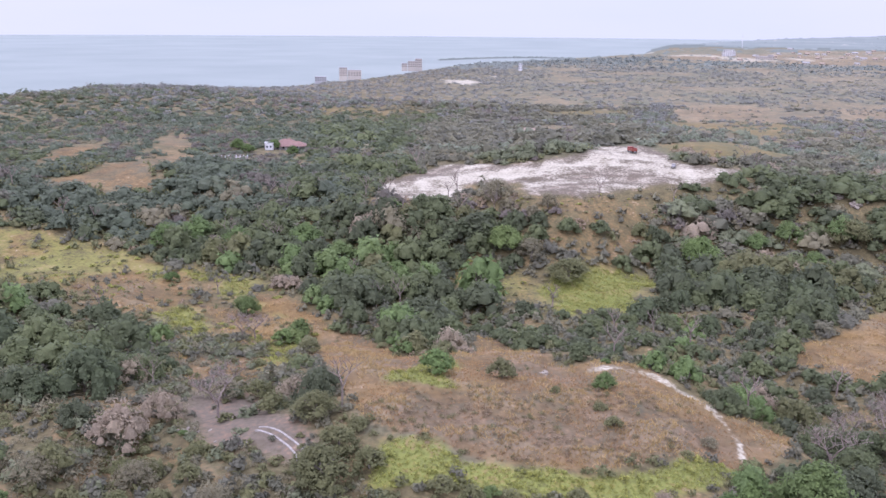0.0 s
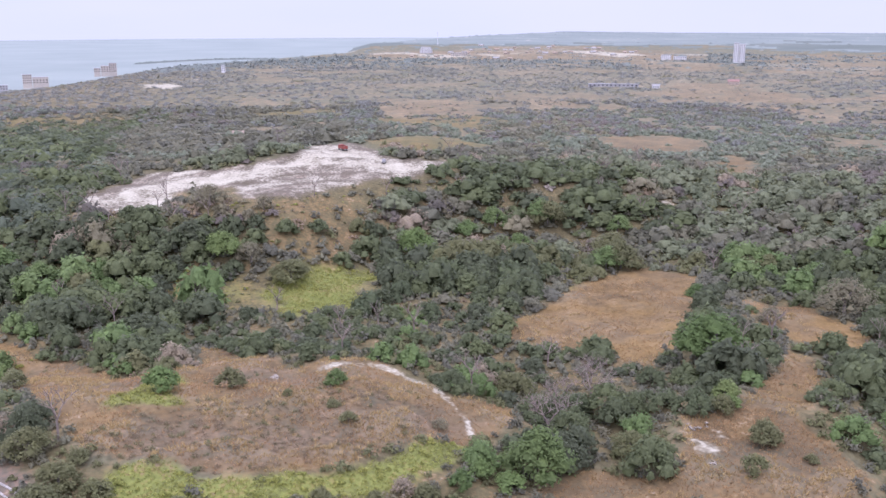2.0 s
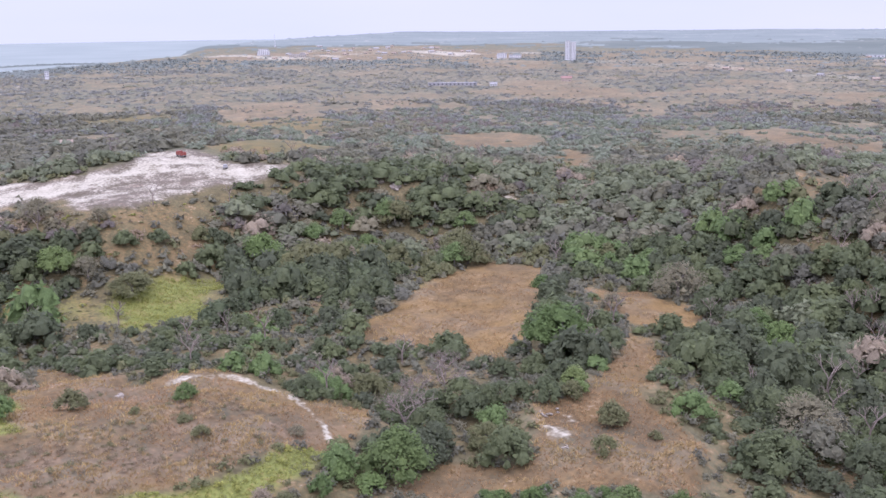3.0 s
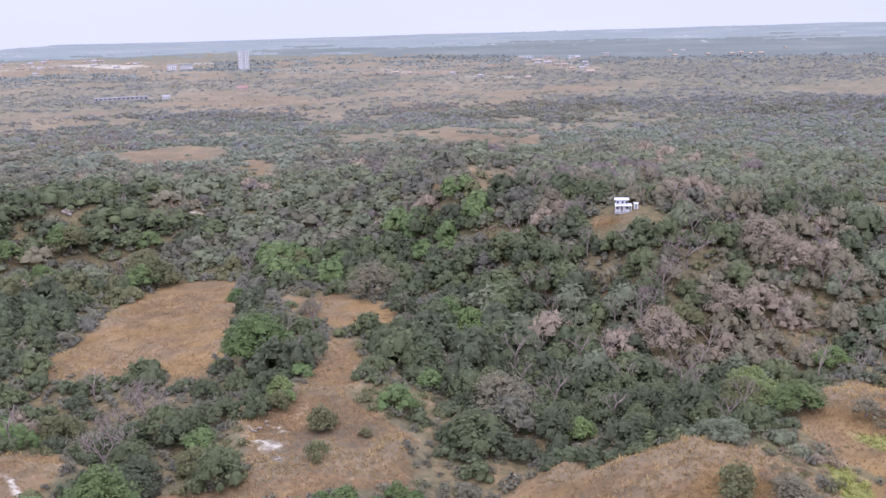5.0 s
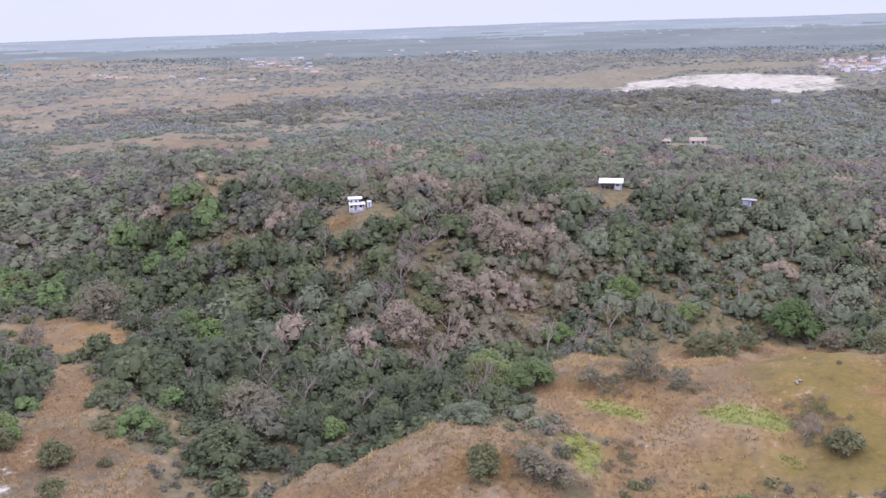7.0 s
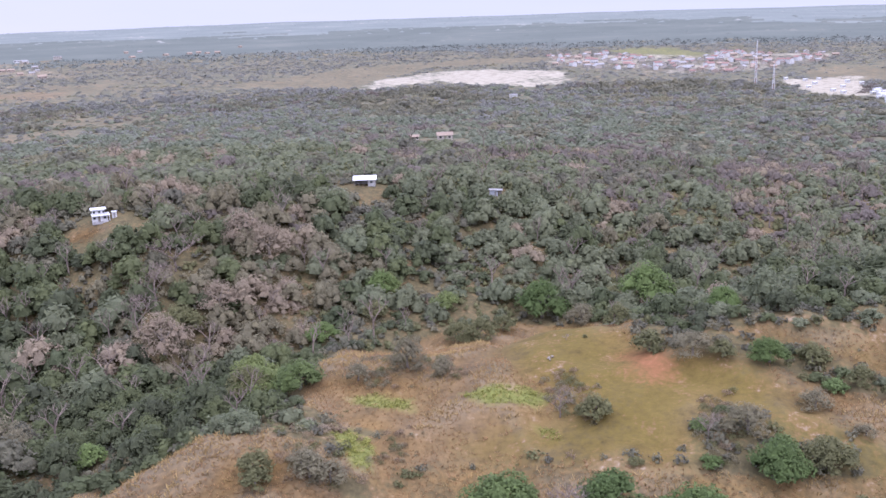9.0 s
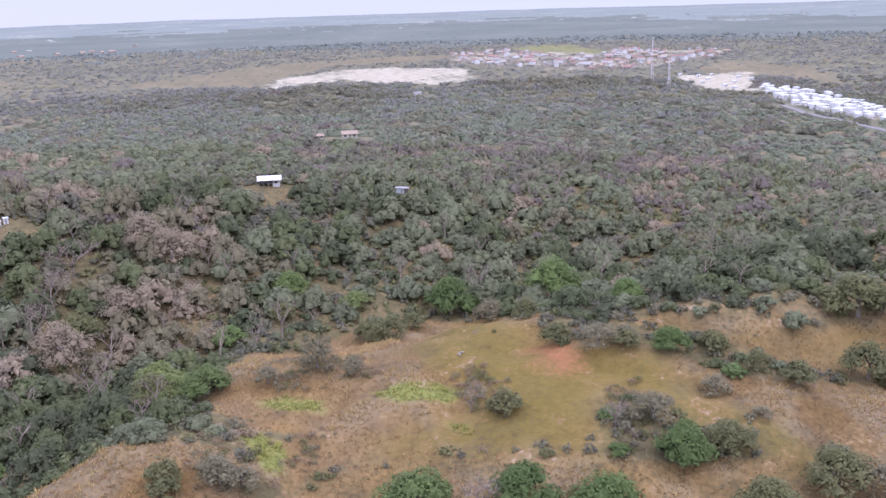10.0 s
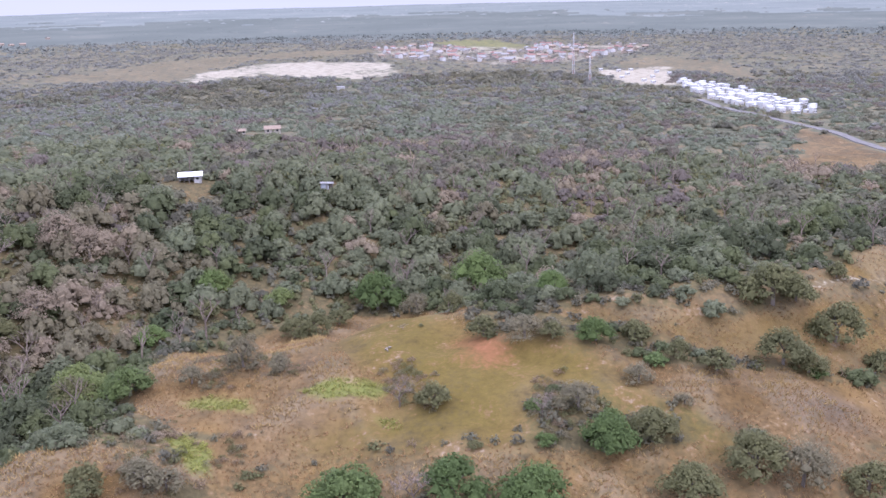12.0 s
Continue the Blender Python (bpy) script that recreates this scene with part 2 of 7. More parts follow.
    l.new(math_node(n, l, "ADD", math_node(n, l, "MULTIPLY", mid.outputs["Fac"], 0.6), math_node(n, l, "MULTIPLY", wide.outputs["Fac"], 0.4)), scrub.inputs["Fac"])
    col = mix(n, l, mask(c2.outputs["Blue"], 0.8), litter.outputs["Color"], scrub.outputs["Color"])
    col = mix(n, l, 1.0, col, mottle.outputs["Color"], "MULTIPLY")
    col = mix(n, l, mask(c1.outputs["Red"], 0.7), col, dry_col)
    col = mix(n, l, mask(c1.outputs["Green"], 0.7), col, lush.outputs["Color"])
    turf = ramp(n, [(0.36, (0.095, 0.072, 0.018)), (0.5, (0.121, 0.091, 0.023)), (0.64, (0.150, 0.110, 0.032))])
    l.new(patchy, turf.inputs["Fac"])
    col = mix(n, l, mask(cover.outputs["Alpha"], 1.0), col, mix(n, l, 0.5, turf.outputs["Color"], mix(n, l, 1.0, turf.outputs["Color"], mottle.outputs["Color"], "MULTIPLY")))
    col = mix(n, l, mask(c2.outputs["Red"], 0.8), col, soil.outputs["Color"])
    col = mix(n, l, mask(c2.outputs["Green"], 0.9), col, red.outputs["Color"])
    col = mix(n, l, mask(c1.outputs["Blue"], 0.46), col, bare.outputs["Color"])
    l.new(col, b.inputs["Base Color"])
    b.inputs["Specular IOR Level"].default_value = 0.1
    bump(n, l, b, grit, 0.35, 0.4)
    return m


GROUND = ground_material()


def water_material():
    m, n, l, b = material("sea_water", 0.6)
    # shoals and streaks of wind in pale, silty water
    r = ramp(n, [(0.35, (0.126, 0.149, 0.128)), (0.65, (0.157, 0.180, 0.154))])
    l.new(noise_node(n, l, 0.004, 6).outputs["Fac"], r.inputs["Fac"])
    l.new(r.outputs["Color"], b.inputs["Base Color"])
    b.inputs["Specular IOR Level"].default_value = 0.25
    bump(n, l, b, noise_node(n, l, 0.05, 5).outputs["Fac"], 0.2, 1.0)
    return m


WATER = water_material()


# ---- the lie of the land ----
def fade(a, b, v):
    u = np.clip((v - a) / (b - a), 0, 1)
    return u * u * (3 - 2 * u)


def hill(x, y, cx, cy, rx, ry, turn, h, p=2.0):
    """A rounded hill of height h; p above 2 gives it a flatter top."""
    c, s = math.cos(radians(turn)), math.sin(radians(turn))
    u, v = ((x - cx) * c + (y - cy) * s) / rx, (-(x - cx) * s + (y - cy) * c) / ry
    return h * np.exp(-0.7 * (u * u + v * v) ** (p / 2))


def value_noise(x, y, size, seed):
    """Smooth noise between 0 and 1 with features of that many metres."""
    gx, gy = x / size, y / size
    ix, iy = np.floor(gx), np.floor(gy)
    fx, fy = gx - ix, gy - iy
    fx, fy = fx * fx * (3 - 2 * fx), fy * fy * (3 - 2 * fy)

    def h(i, j):
        n = np.sin(i * 127.1 + j * 311.7 + seed * 74.7) * 43758.5453
        return n - np.floor(n)
    return (h(ix, iy) * (1 - fx) + h(ix + 1, iy) * fx) * (1 - fy) + (h(ix, iy + 1) * (1 - fx) + h(ix + 1, iy + 1) * fx) * fy


def rough(x, y, size, seed):
    return 0.55 * value_noise(x, y, size, seed) + 0.3 * value_noise(x, y, size / 2.1, seed + 1) + 0.15 * value_noise(x, y, size / 4.3, seed + 2)


# the rim of the valley: bearing, distance, height of the rim, width of the slope
RIM = np.array([
    (-180, 460, 4, 110), (-60, 460, 5, 110), (-30, 472, 12, 120), (-18, 472, 13, 120), (-9, 410, 8, 95), (-3, 378, 12, 55), (8, 388, 15, 75), (18, 432, 17, 75),
    (25, 430, 15, 55), (34, 460, 12, 110), (42, 440, 13, 110), (48, 385, 21, 95), (54, 345, 16, 95), (59, 332, 20, 95), (66, 345, 17, 115), (74, 368, 17, 135), (82, 372, 12, 135),
    (92, 405, 5, 150), (106, 445, 1, 150), (120, 460, 0, 150), (180, 460, 4, 110)])
COAST_Y = [200, 500, 780, 923, 1193, 1412, 1850, 2228, 2500, 3000, 3130, 3220, 3500, 3900, 4400, 4950]
COAST_X = [-1200, -700, -450, -405, -254, -148, 0, 313, 500, 640, 660, 760, 960, 1250, 1850, 2450]


def inland(x, y):
    """Metres from the shore, roughly: below zero is sea."""
    return (x - np.interp(y, COAST_Y, COAST_X)) * 0.75 + 22 * (rough(x, y, 210, 50) - 0.5)


def along(line, x, y, half, soft):
    """1 on a line, falling to 0 some metres beside it."""
    p = np.array(line, float)
    best = np.full(x.shape, 1e9)
    for (ax, ay), (bx, by) in zip(p[:-1], p[1:]):
        ex, ey = bx - ax, by - ay
        u = np.clip(((x - ax) * ex + (y - ay) * ey) / (ex * ex + ey * ey + 1e-9), 0, 1)
        best = np.minimum(best, np.hypot(x - ax - u * ex, y - ay - u * ey))
    return 1 - fade(half - soft, half + soft, best)


# crests of the grassy ridges
CRESTS = [([(205, -22), (208, -27), (206, -33), (203, -51), (210, -73), (222, -91), (235, -113)], 2.8), ([(223, 76), (239, 75), (246, 63), (250, 51), (242, 38)], 1.8), ([(212, -56), (222, -72), (237, -94), (252, -120)], 2.4), ([(247, 37), (263, 27), (262, 5), (200, -9), (192, -24), (189, -32)], 1.2), ([(143, 103), (149, 86), (152, 79)], 2.2), ([(153, 66), (152, 58), (148, 52)], 2.0), ([(172, 66), (186, 70), (200, 71)], 2.0)]


def height(x, y):
    d, az = np.hypot(x, y), np.degrees(np.arctan2(x, y))
    rim, top, wide = (np.interp(az, RIM[:, 0], RIM[:, i]) for i in (1, 2, 3))
    low = np.interp(az, [-180, -30, -12, 0, 60, 80, 110, 180], [-3, -5, -8, -9, -11, -11, -7, -3])
    low = -4 + (low + 4) * fade(50, 140, d)
    z = low + (top - low) * fade(rim - wide, rim, d)
    z = z + (1 - top) * fade(rim + 90, rim + 450, d)
    z = z + 7 * (rough(x, y, 300, 3) - 0.5) * fade(200, 560, d)
    # knolls near the eye
    z = z + hill(x, y, 13, 186, 54, 51, 0, 12.0, 4) + hill(x, y, -65, 165, 56, 60, 0, 8.0, 3)
    z = z + hill(x, y, 130, 172, 32, 74, -42, 7.0, 3)
    z = z + hill(x, y, 186, 3, 48, 84, 8, 15.5, 4) + hill(x, y, 143, 70, 23, 20, 0, 8.0, 3)
    z = z + hill(x, y, 246, -70, 35, 62, 20, 11.0, 3) + hill(x, y, 277, -128, 46, 68, 30, 9.0, 3)
    z = z - hill(x, y, 159, 24, 19, 30, 0, 4.0, 2)
    z = z + hill(x, y, 300, 262, 24, 24, 0, 5.0, 2)
    # worn gullies between rounded backs
    z = z + 4.5 * (0.24 - np.abs(2 * rough(x, y, 30, 33) - 1)) * fade(100, 130, d) * (1 - fade(300, 360, d))
    for line, rise in CRESTS:
        z = z + rise * along(line, x, y, 5.5, 5.5)
    # ridge along the coast; far land raised so its horizon fits the camera's view
    z = z + hill(x, y, -400, 800, 300, 120, 40, 17, 3)
    z = z + 12 * fade(1900, 4700, d) + 14 * (rough(x, y, 1100, 9) - 0.35) * fade(1900, 4600, d)
    z = z + 3.0 * (rough(x, y, 35, 21) - 0.5) * fade(40, 120, d) + 0.8 * (rough(x, y, 9, 25) - 0.5)
    # the bare hill rises to its far side in two steps
    z = z + hill(x, y, 88, 478, 72, 52, -10, 6.0, 4) - hill(x, y, -2, 402, 34, 18, 20, 2.0, 3)
    # gullies in the bare hill
    z = z + 3.0 * (rough(x * 1.2 + 0.5 * y, 0.7 * y - 0.4 * x, 15, 29) - 0.5) * hill(x, y, 62, 424, 75, 34, 0, 1.0, 4)
    shore = fade(-25, 70, inland(x, y))
    return z * shore + (-16) * (1 - shore)


SEA = -9.0


# ---- outlines of the open patches, in metres east and north of the hovering place ----
PINK_PATCH = [(171, -65), (178, -75), (177, -83), (169, -77), (165, -66)]
GREEN_D = [(-12, 194), (-8, 197), (-5, 215), (-2, 226), (4, 222), (5, 213), (1, 196), (4, 188), (-4, 189), (-12, 189)]
LEFT_MEADOW = [(-187, 364), (-160, 363), (-116, 346), (-73, 326), (-51, 305), (-37, 256), (-51, 222), (-80, 257), (-118, 291), (-154, 295)]
SETTLEMENT_D = [(1289, 1497), (1169, 1148), (1084, 829), (1020, 779), (1035, 1049)]
SETTLEMENT_C = [(1794, 1133), (2154, 917), (1833, 781), (1668, 933)]
SETTLEMENT_B = [(1595, 1305), (1796, 1303), (1413, 941), (1108, 692), (1139, 769), (1347, 1052)]
SETTLEMENT_A = [(905, 2708), (1289, 2484), (1023, 1974), (691, 2073)]
GOLD_E = [(113, 477), (162, 535), (182, 474), (157, 440), (120, 436)]
GOLD_C = [(-122, 852), (-26, 947), (-1, 863), (-40, 765), (-105, 769)]
GOLD_B = [(77, 869), (143, 892), (174, 868), (141, 824), (93, 810)]
GOLD_A = [(175, 781), (279, 727), (260, 620), (192, 539), (170, 673)]
PLAIN_F = [(650, 827), (787, 768), (930, 678), (1063, 665), (905, 582), (750, 618), (625, 682), (456, 583)]
PLAIN_E = [(354, 888), (414, 939), (420, 812), (366, 732), (344, 807)]
PLAIN_D = [(215, 955), (285, 1017), (322, 903), (270, 850), (214, 882)]
PLAIN_C = [(532, 1027), (580, 952), (659, 838), (656, 700), (721, 548), (625, 565), (554, 663), (485, 743), (407, 786)]
PLAIN_B = [(678, 1174), (863, 1243), (906, 1154), (967, 980), (1007, 769), (957, 730), (880, 892), (731, 1052)]
PLAIN_A = [(896, 1739), (1190, 1715), (1250, 1503), (1128, 1145), (1067, 1282), (971, 1398), (808, 1419)]
DARK_GROVE_C = [(-113, 819), (-9, 951), (134, 887), (148, 657), (96, 484), (57, 481), (25, 511), (-75, 531)]
DARK_GROVE_B = [(1068, 51), (992, -101), (852, -127), (841, -35), (892, 43)]
SCARP = [(100, 400), (150, 412), (205, 400), (232, 362), (218, 330), (180, 345), (140, 362), (100, 375)]
DARK_GROVE = [(835, 255), (918, 212), (918, 150), (790, 135), (721, 177), (759, 228)]
FALLOW_B = [(1095, -183), (1149, -253), (1053, -307), (874, -291), (828, -262), (964, -241), (989, -177)]
FALLOW = [(976, 447), (1278, 378), (1409, 228), (1426, 111), (1326, 111), (1260, 265), (1135, 281), (939, 280)]
GREEN_C = [(181, 59), (184, 53), (180, 42), (173, 41), (177, 51)]
GREEN_E = [(169, 17), (169, 12), (163, 10), (163, 13)]
QUARRY_FOOT = [(-32, 362), (10, 358), (45, 350), (85, 358), (115, 380), (136, 398), (102, 392), (62, 374), (32, 372), (-20, 378)]
QUARRY_TOP = [(59, 448), (78, 472), (98, 471), (102, 450), (109, 429), (113, 417), (132, 418), (133, 407), (104, 402), (97, 409), (71, 435), (63, 435)]
QUARRY_ARM = [(-24, 376), (-13, 391), (0, 422), (3, 444), (22, 441), (46, 438), (64, 436), (45, 428), (36, 417), (22, 421), (12, 420), (4, 390), (-11, 378)]
QUARRY = [(-30, 378), (-25, 418), (-7, 447), (1, 465), (22, 452), (44, 439), (53, 448), (76, 471), (102, 481), (109, 471), (111, 432), (142, 422), (134, 406), (105, 399), (94, 396), (82, 389), (66, 382), (55, 374), (35, 376), (35, 405), (14, 416), (5, 408), (-2, 397), (-15, 387)]
RED_FIELD = [(94, 248), (123, 275), (139, 290), (182, 310), (197, 297), (181, 268), (155, 233), (122, 200), (118, 224)]
FIELD_TIP = [(160, 346), (173, 340), (156, 303), (137, 287)]
SECOND_FIELD = [(186, 255), (209, 253), (202, 211), (181, 190), (169, 198), (173, 228)]
SPUR = [(161, 201), (165, 189), (137, 160), (134, 137), (117, 122), (66, 148), (81, 160), (97, 149), (110, 167), (127, 168)]
KNOLL = [(-40, 255), (-26, 272), (-11, 244), (1, 224), (13, 262), (31, 218), (54, 234), (62, 197), (81, 189), (61, 169), (50, 166), (27, 157), (5, 158), (-14, 166), (-20, 174)]
KNOLL_STRIP = [(-70, 313), (-55, 305), (-31, 266), (-40, 253), (-60, 291)]
FRONT_GREEN = [(-12, 160), (-8, 162), (0, 161), (2, 157), (11, 157), (26, 156), (40, 160), (48, 166), (54, 168), (62, 168), (53, 160), (41, 153), (31, 149), (-15, 148)]
MEADOW_WEST = [(-7, 336), (8, 338), (24, 329), (36, 321), (25, 303), (17, 292), (3, 309)]
MEADOW = [(21, 311), (37, 324), (58, 333), (76, 335), (83, 321), (72, 293), (54, 292), (42, 285), (28, 300)]
CLEARING = [(-60, 191), (-48, 194), (-35, 175), (-25, 162), (-29, 157), (-47, 164)]
LEFT_FIELD = [(-187, 362), (-163, 365), (-150, 354), (-122, 351), (-104, 340), (-109, 328), (-129, 307), (-156, 313)]
UPPER_STRIP = [(-205, 468), (-210, 511), (-204, 551), (-193, 520), (-196, 477)]
STRIP_LOW = [(-178, 415), (-171, 433), (-155, 470), (-149, 500), (-143, 498), (-150, 462), (-163, 420)]
YELLOW_MID = [(-92, 276), (-85, 293), (-75, 282), (-66, 253), (-73, 252)]
DARK_LEFT = [(-104, 251), (-98, 272), (-80, 259), (-68, 220), (-66, 184), (-78, 182), (-93, 209)]
SCRUB_FRONT = [(-128, 253), (-117, 280), (-75, 262), (-48, 250), (-32, 190), (-19, 150), (3, 143), (6, 116), (-90, 116)]
KNOLL_BRUSH = [(-16, 180), (-5, 185), (10, 188), (24, 188), (35, 199), (54, 189), (56, 180), (48, 167), (38, 163), (28, 166), (18, 160), (8, 157), (-3, 158), (-10, 165), (-15, 164)]
PALE_PATCH = [(107, 161), (114, 161), (112, 153), (106, 148), (103, 150)]
RIDGE_PATH = [(208, 410), (210, 394), (212, 377), (211, 363), (216, 356), (219, 351)]
LEFT_SLOPE = [(-175, 418), (-158, 439), (-155, 470), (-183, 603), (-170, 612), (-144, 512), (-131, 440), (-121, 403), (-134, 404), (-149, 405)]
LEFT_GRASS = [(-93, 289), (-76, 290), (-60, 259), (-43, 256), (-31, 214), (-45, 195), (-62, 198), (-80, 251)]
HILL_FIELD = [(175, 69), (217, 73), (243, 62), (262, 29), (260, 7), (198, -6), (189, -31), (181, -46), (191, -99), (162, -85), (160, -68), (159, -47), (166, -43), (170, -28), (174, -17), (155, -12), (157, 8), (156, 33), (146, 46), (147, 52), (163, 46)]
BACK_RIDGE = [(202, -21), (204, -29), (202, -38), (204, -64), (233, -118), (197, -101), (189, -79), (186, -69), (186, -59), (192, -48), (198, -37)]
THIRD_RIDGE = [(207, -53), (213, -67), (232, -90), (261, -130), (238, -120), (215, -85), (202, -52)]
NOSE = [(145, 106), (151, 86), (155, 76), (155, 66), (153, 53), (141, 48), (126, 56), (122, 84), (126, 112), (136, 110)]
GREEN_A = [(159, 55), (164, 52), (160, 48), (156, 45), (149, 45), (148, 48)]
GREEN_B = [(179, 32), (182, 27), (183, 20), (180, 14), (175, 18), (174, 27)]
OLIVE_PATCH = [(213, 29), (255, 20), (214, 3), (195, -9), (192, -19), (189, -29), (183, -31), (172, -34), (165, -42), (157, -51), (155, -45), (160, -39), (167, -27), (176, -17), (154, -13), (156, 6), (161, 28), (169, 13), (178, 11), (192, 22)]
RED_SPOT = [(200, -2), (200, -6), (194, -10), (187, -9), (186, -6), (191, -3)]
HOUSE_SLOPE = [(262, 180), (274, 170), (271, 160), (263, 166)]
KNOLL_TOP = [(276, 265), (286, 257), (342, 282), (295, 231), (270, 229)]
DIRT_CUT = [(269, 415), (300, 427), (298, 404), (271, 403)]
BARN_YARD = [(329, 118), (341, 96), (339, 88), (329, 86), (321, 103)]
SHED_YARD = [(360, 61), (365, 48), (354, 45), (347, 57)]
WHITE_LOT = [(912, 270), (1025, 278), (1176, 247), (1194, 179), (1110, 73), (1015, 55), (980, 59), (936, 96), (980, 148), (1008, 194), (985, 232), (905, 241)]
ESTATE = [(850, -207), (818, -217), (746, -236), (662, -249), (624, -247), (606, -235), (617, -217), (650, -200), (699, -194), (756, -194), (810, -195)]
WHITE_LOT_B = [(985, -148), (985, -180), (1015, -234), (847, -201), (792, -195), (830, -165), (857, -155)]
TOWN = [(1417, 126), (1492, 62), (1404, -93), (1445, -147), (1379, -280), (1275, -263), (1171, -196), (1149, -172), (1066, -109), (1065, -57), (1127, -7), (1156, 48), (1194, 93)]
PALE_FIELD = [(1561, 37), (1640, -20), (1602, -67), (1419, -119), (1303, -101), (1336, -16)]
COAST_LOT = [(-4, 1186), (21, 1432), (78, 1377), (47, 1210)]
FAR_PLAIN = [(468, 2027), (618, 1902), (868, 1780), (1067, 1644), (1297, 1960), (1164, 2190), (955, 2364), (689, 2403), (529, 2290)]
SAVANNA_A = [(226, 956), (306, 1002), (322, 903), (235, 614), (157, 564), (198, 781)]
SAVANNA_B = [(469, 983), (688, 991), (896, 814), (767, 583), (623, 629), (427, 700), (392, 810)]
SAVANNA_C = [(261, 522), (334, 547), (297, 395), (275, 365), (259, 392), (240, 454)]
SAVANNA_D = [(415, 427), (568, 433), (415, 312), (362, 326)]
SAVANNA_E = [(1043, 1750), (1570, 1880), (1524, 1292), (1048, 788), (859, 823), (635, 859), (581, 983)]
SAVANNA_F = [(-128, 860), (-26, 947), (-33, 827), (-105, 769)]
SAVANNA_G = [(191, 776), (261, 837), (238, 615), (168, 535), (152, 586)]
SCRUB_SLOPE = [(45, 369), (68, 379), (86, 362), (82, 345), (59, 330), (44, 344)]
FRONT_DRY = [(145, 45), (156, 33), (157, 8), (155, -12), (154, -25), (158, -51), (162, -85), (141, -76), (141, 45)]
LOW_SCRUB_A = [(10, 286), (53, 277), (84, 296), (106, 271), (94, 235), (63, 202), (38, 216), (12, 256)]
LOW_SCRUB_B = [(92, 247), (115, 222), (120, 194), (128, 192), (115, 172), (92, 187), (85, 221)]
LOW_SCRUB_C = [(-35, 383), (-13, 385), (5, 395), (32, 401), (34, 374), (47, 369), (69, 389), (106, 393), (134, 402), (131, 385), (66, 370), (41, 357), (-2, 365)]
LOW_SCRUB_D = [(169, 225), (166, 194), (179, 188), (172, 176), (151, 177), (152, 200)]
LOW_SCRUB_E = [(243, 84), (253, 64), (272, 30), (265, 5), (199, -12), (194, -24), (200, -22), (213, -7), (276, 30), (260, 66)]
ROAD_FIELD = [(549, -200), (516, -219), (458, -214), (421, -198), (436, -165)]
RIDGE_TRACK = [(223, -90), (231, -102), (236, -114)]
TRACK = [(36, 214), (43, 217), (50, 221), (55, 215), (59, 209), (62, 195)]
TRACK_LOW = [(61, 200), (62, 191), (63, 181), (62, 172)]
QUARRY_TRACK = [(46, 431), (63, 436), (79, 433), (102, 422), (122, 408)]
QUARRY_TRACK_LOW = [(-16, 406), (1, 430), (25, 432), (46, 431)]
ROAD = [(704, -186), (641, -189), (602, -200), (545, -215), (480, -224), (430, -221)]
CLEARING_TRACK = [(-36, 167), (-33, 166), (-30, 163), (-27, 159), (-25.5, 156), (-25.5, 152)]


# ---- single trees and bushes: east, north, radius of the crown ----
GREEN_TREES = [(142, 20, 7.7), (142, 1, 6.3), (141, -13, 7.1), (153, -27, 5.6), (190, -30, 4.7), (268, 24, 8.2), (186, 72, 6.0), (165, 114, 3.4), (138, 200, 10.6), (180, 270, 4.8), (138, 196, 4.7), (37, 197, 3.0), (69, 156, 7.9), (-42, 260, 4.3), (-96, 316, 2.9), (-63, 284, 4.8), (-51, 169, 1.3)]
BARE_TREES = [(141, 8, 4.6), (173, 12, 3.9), (162, -16, 3.1), (209, 13, 1.5), (170, 336, 4.0), (227, 135, 6.8), (239, 135, 7.0), (256, 137, 8.3), (104, 201, 4.6), (91, 192, 5.4), (229, 95, 3.6), (98, 189, 6.5), (79, 172, 7.1), (165, 323, 4.6), (-54, 253, 5.2), (-57, 250, 5.3), (-45, 174, 7.2)]
OLIVE_TREES = [(143, 65, 3.6), (171, 5, 3.8), (157, -36, 5.2), (184, -47, 3.1), (180, -54, 3.9), (209, -75, 8.2), (186, -70, 5.9), (203, -88, 7.2), (150, -53, 6.3), (143, -40, 5.8), (149, -73, 5.2), (220, 1, 3.6), (200, -6, 4.0), (192, -21, 3.2), (254, 73, 4.3), (240, 39, 4.8), (253, 34, 4.1), (241, 45, 4.8), (187, 85, 5.8), (121, 153, 3.8)]
OLIVE_TREES += [(125, 143, 1.9), (175, 326, 9.8), (232, 125, 7.3), (140, 64, 3.3), (109, 140, 3.0), (199, 256, 2.7), (14, 204, 4.0), (45, 322, 8.2), (162, 359, 7.9), (173, 313, 8.8), (35, 174, 2.2), (25, 190, 1.5), (93, 160, 5.0), (120, 167, 3.1), (121, 153, 3.9), (-25, 169, 4.8), (-35, 177, 3.6), (-21, 148, 5.8), (-13, 153, 3.4), (-35, 232, 3.1), (-40, 188, 2.8)]
DRY_TREES = [(146, 57, 3.2), (144, 51, 3.7), (193, 48, 5.2), (189, 39, 3.2), (164, -23, 5.0), (148, -61, 6.1), (261, 12, 5.2), (194, -15, 5.1), (176, -37, 3.6), (189, 59, 3.3), (211, 233, 10.5), (144, 55, 4.0), (160, 133, 9.1), (142, 182, 3.0), (177, 226, 4.6), (33, 336, 6.6), (42, 365, 4.8), (22, 373, 8.4), (56, 178, 2.5), (-47, 188, 3.8)]
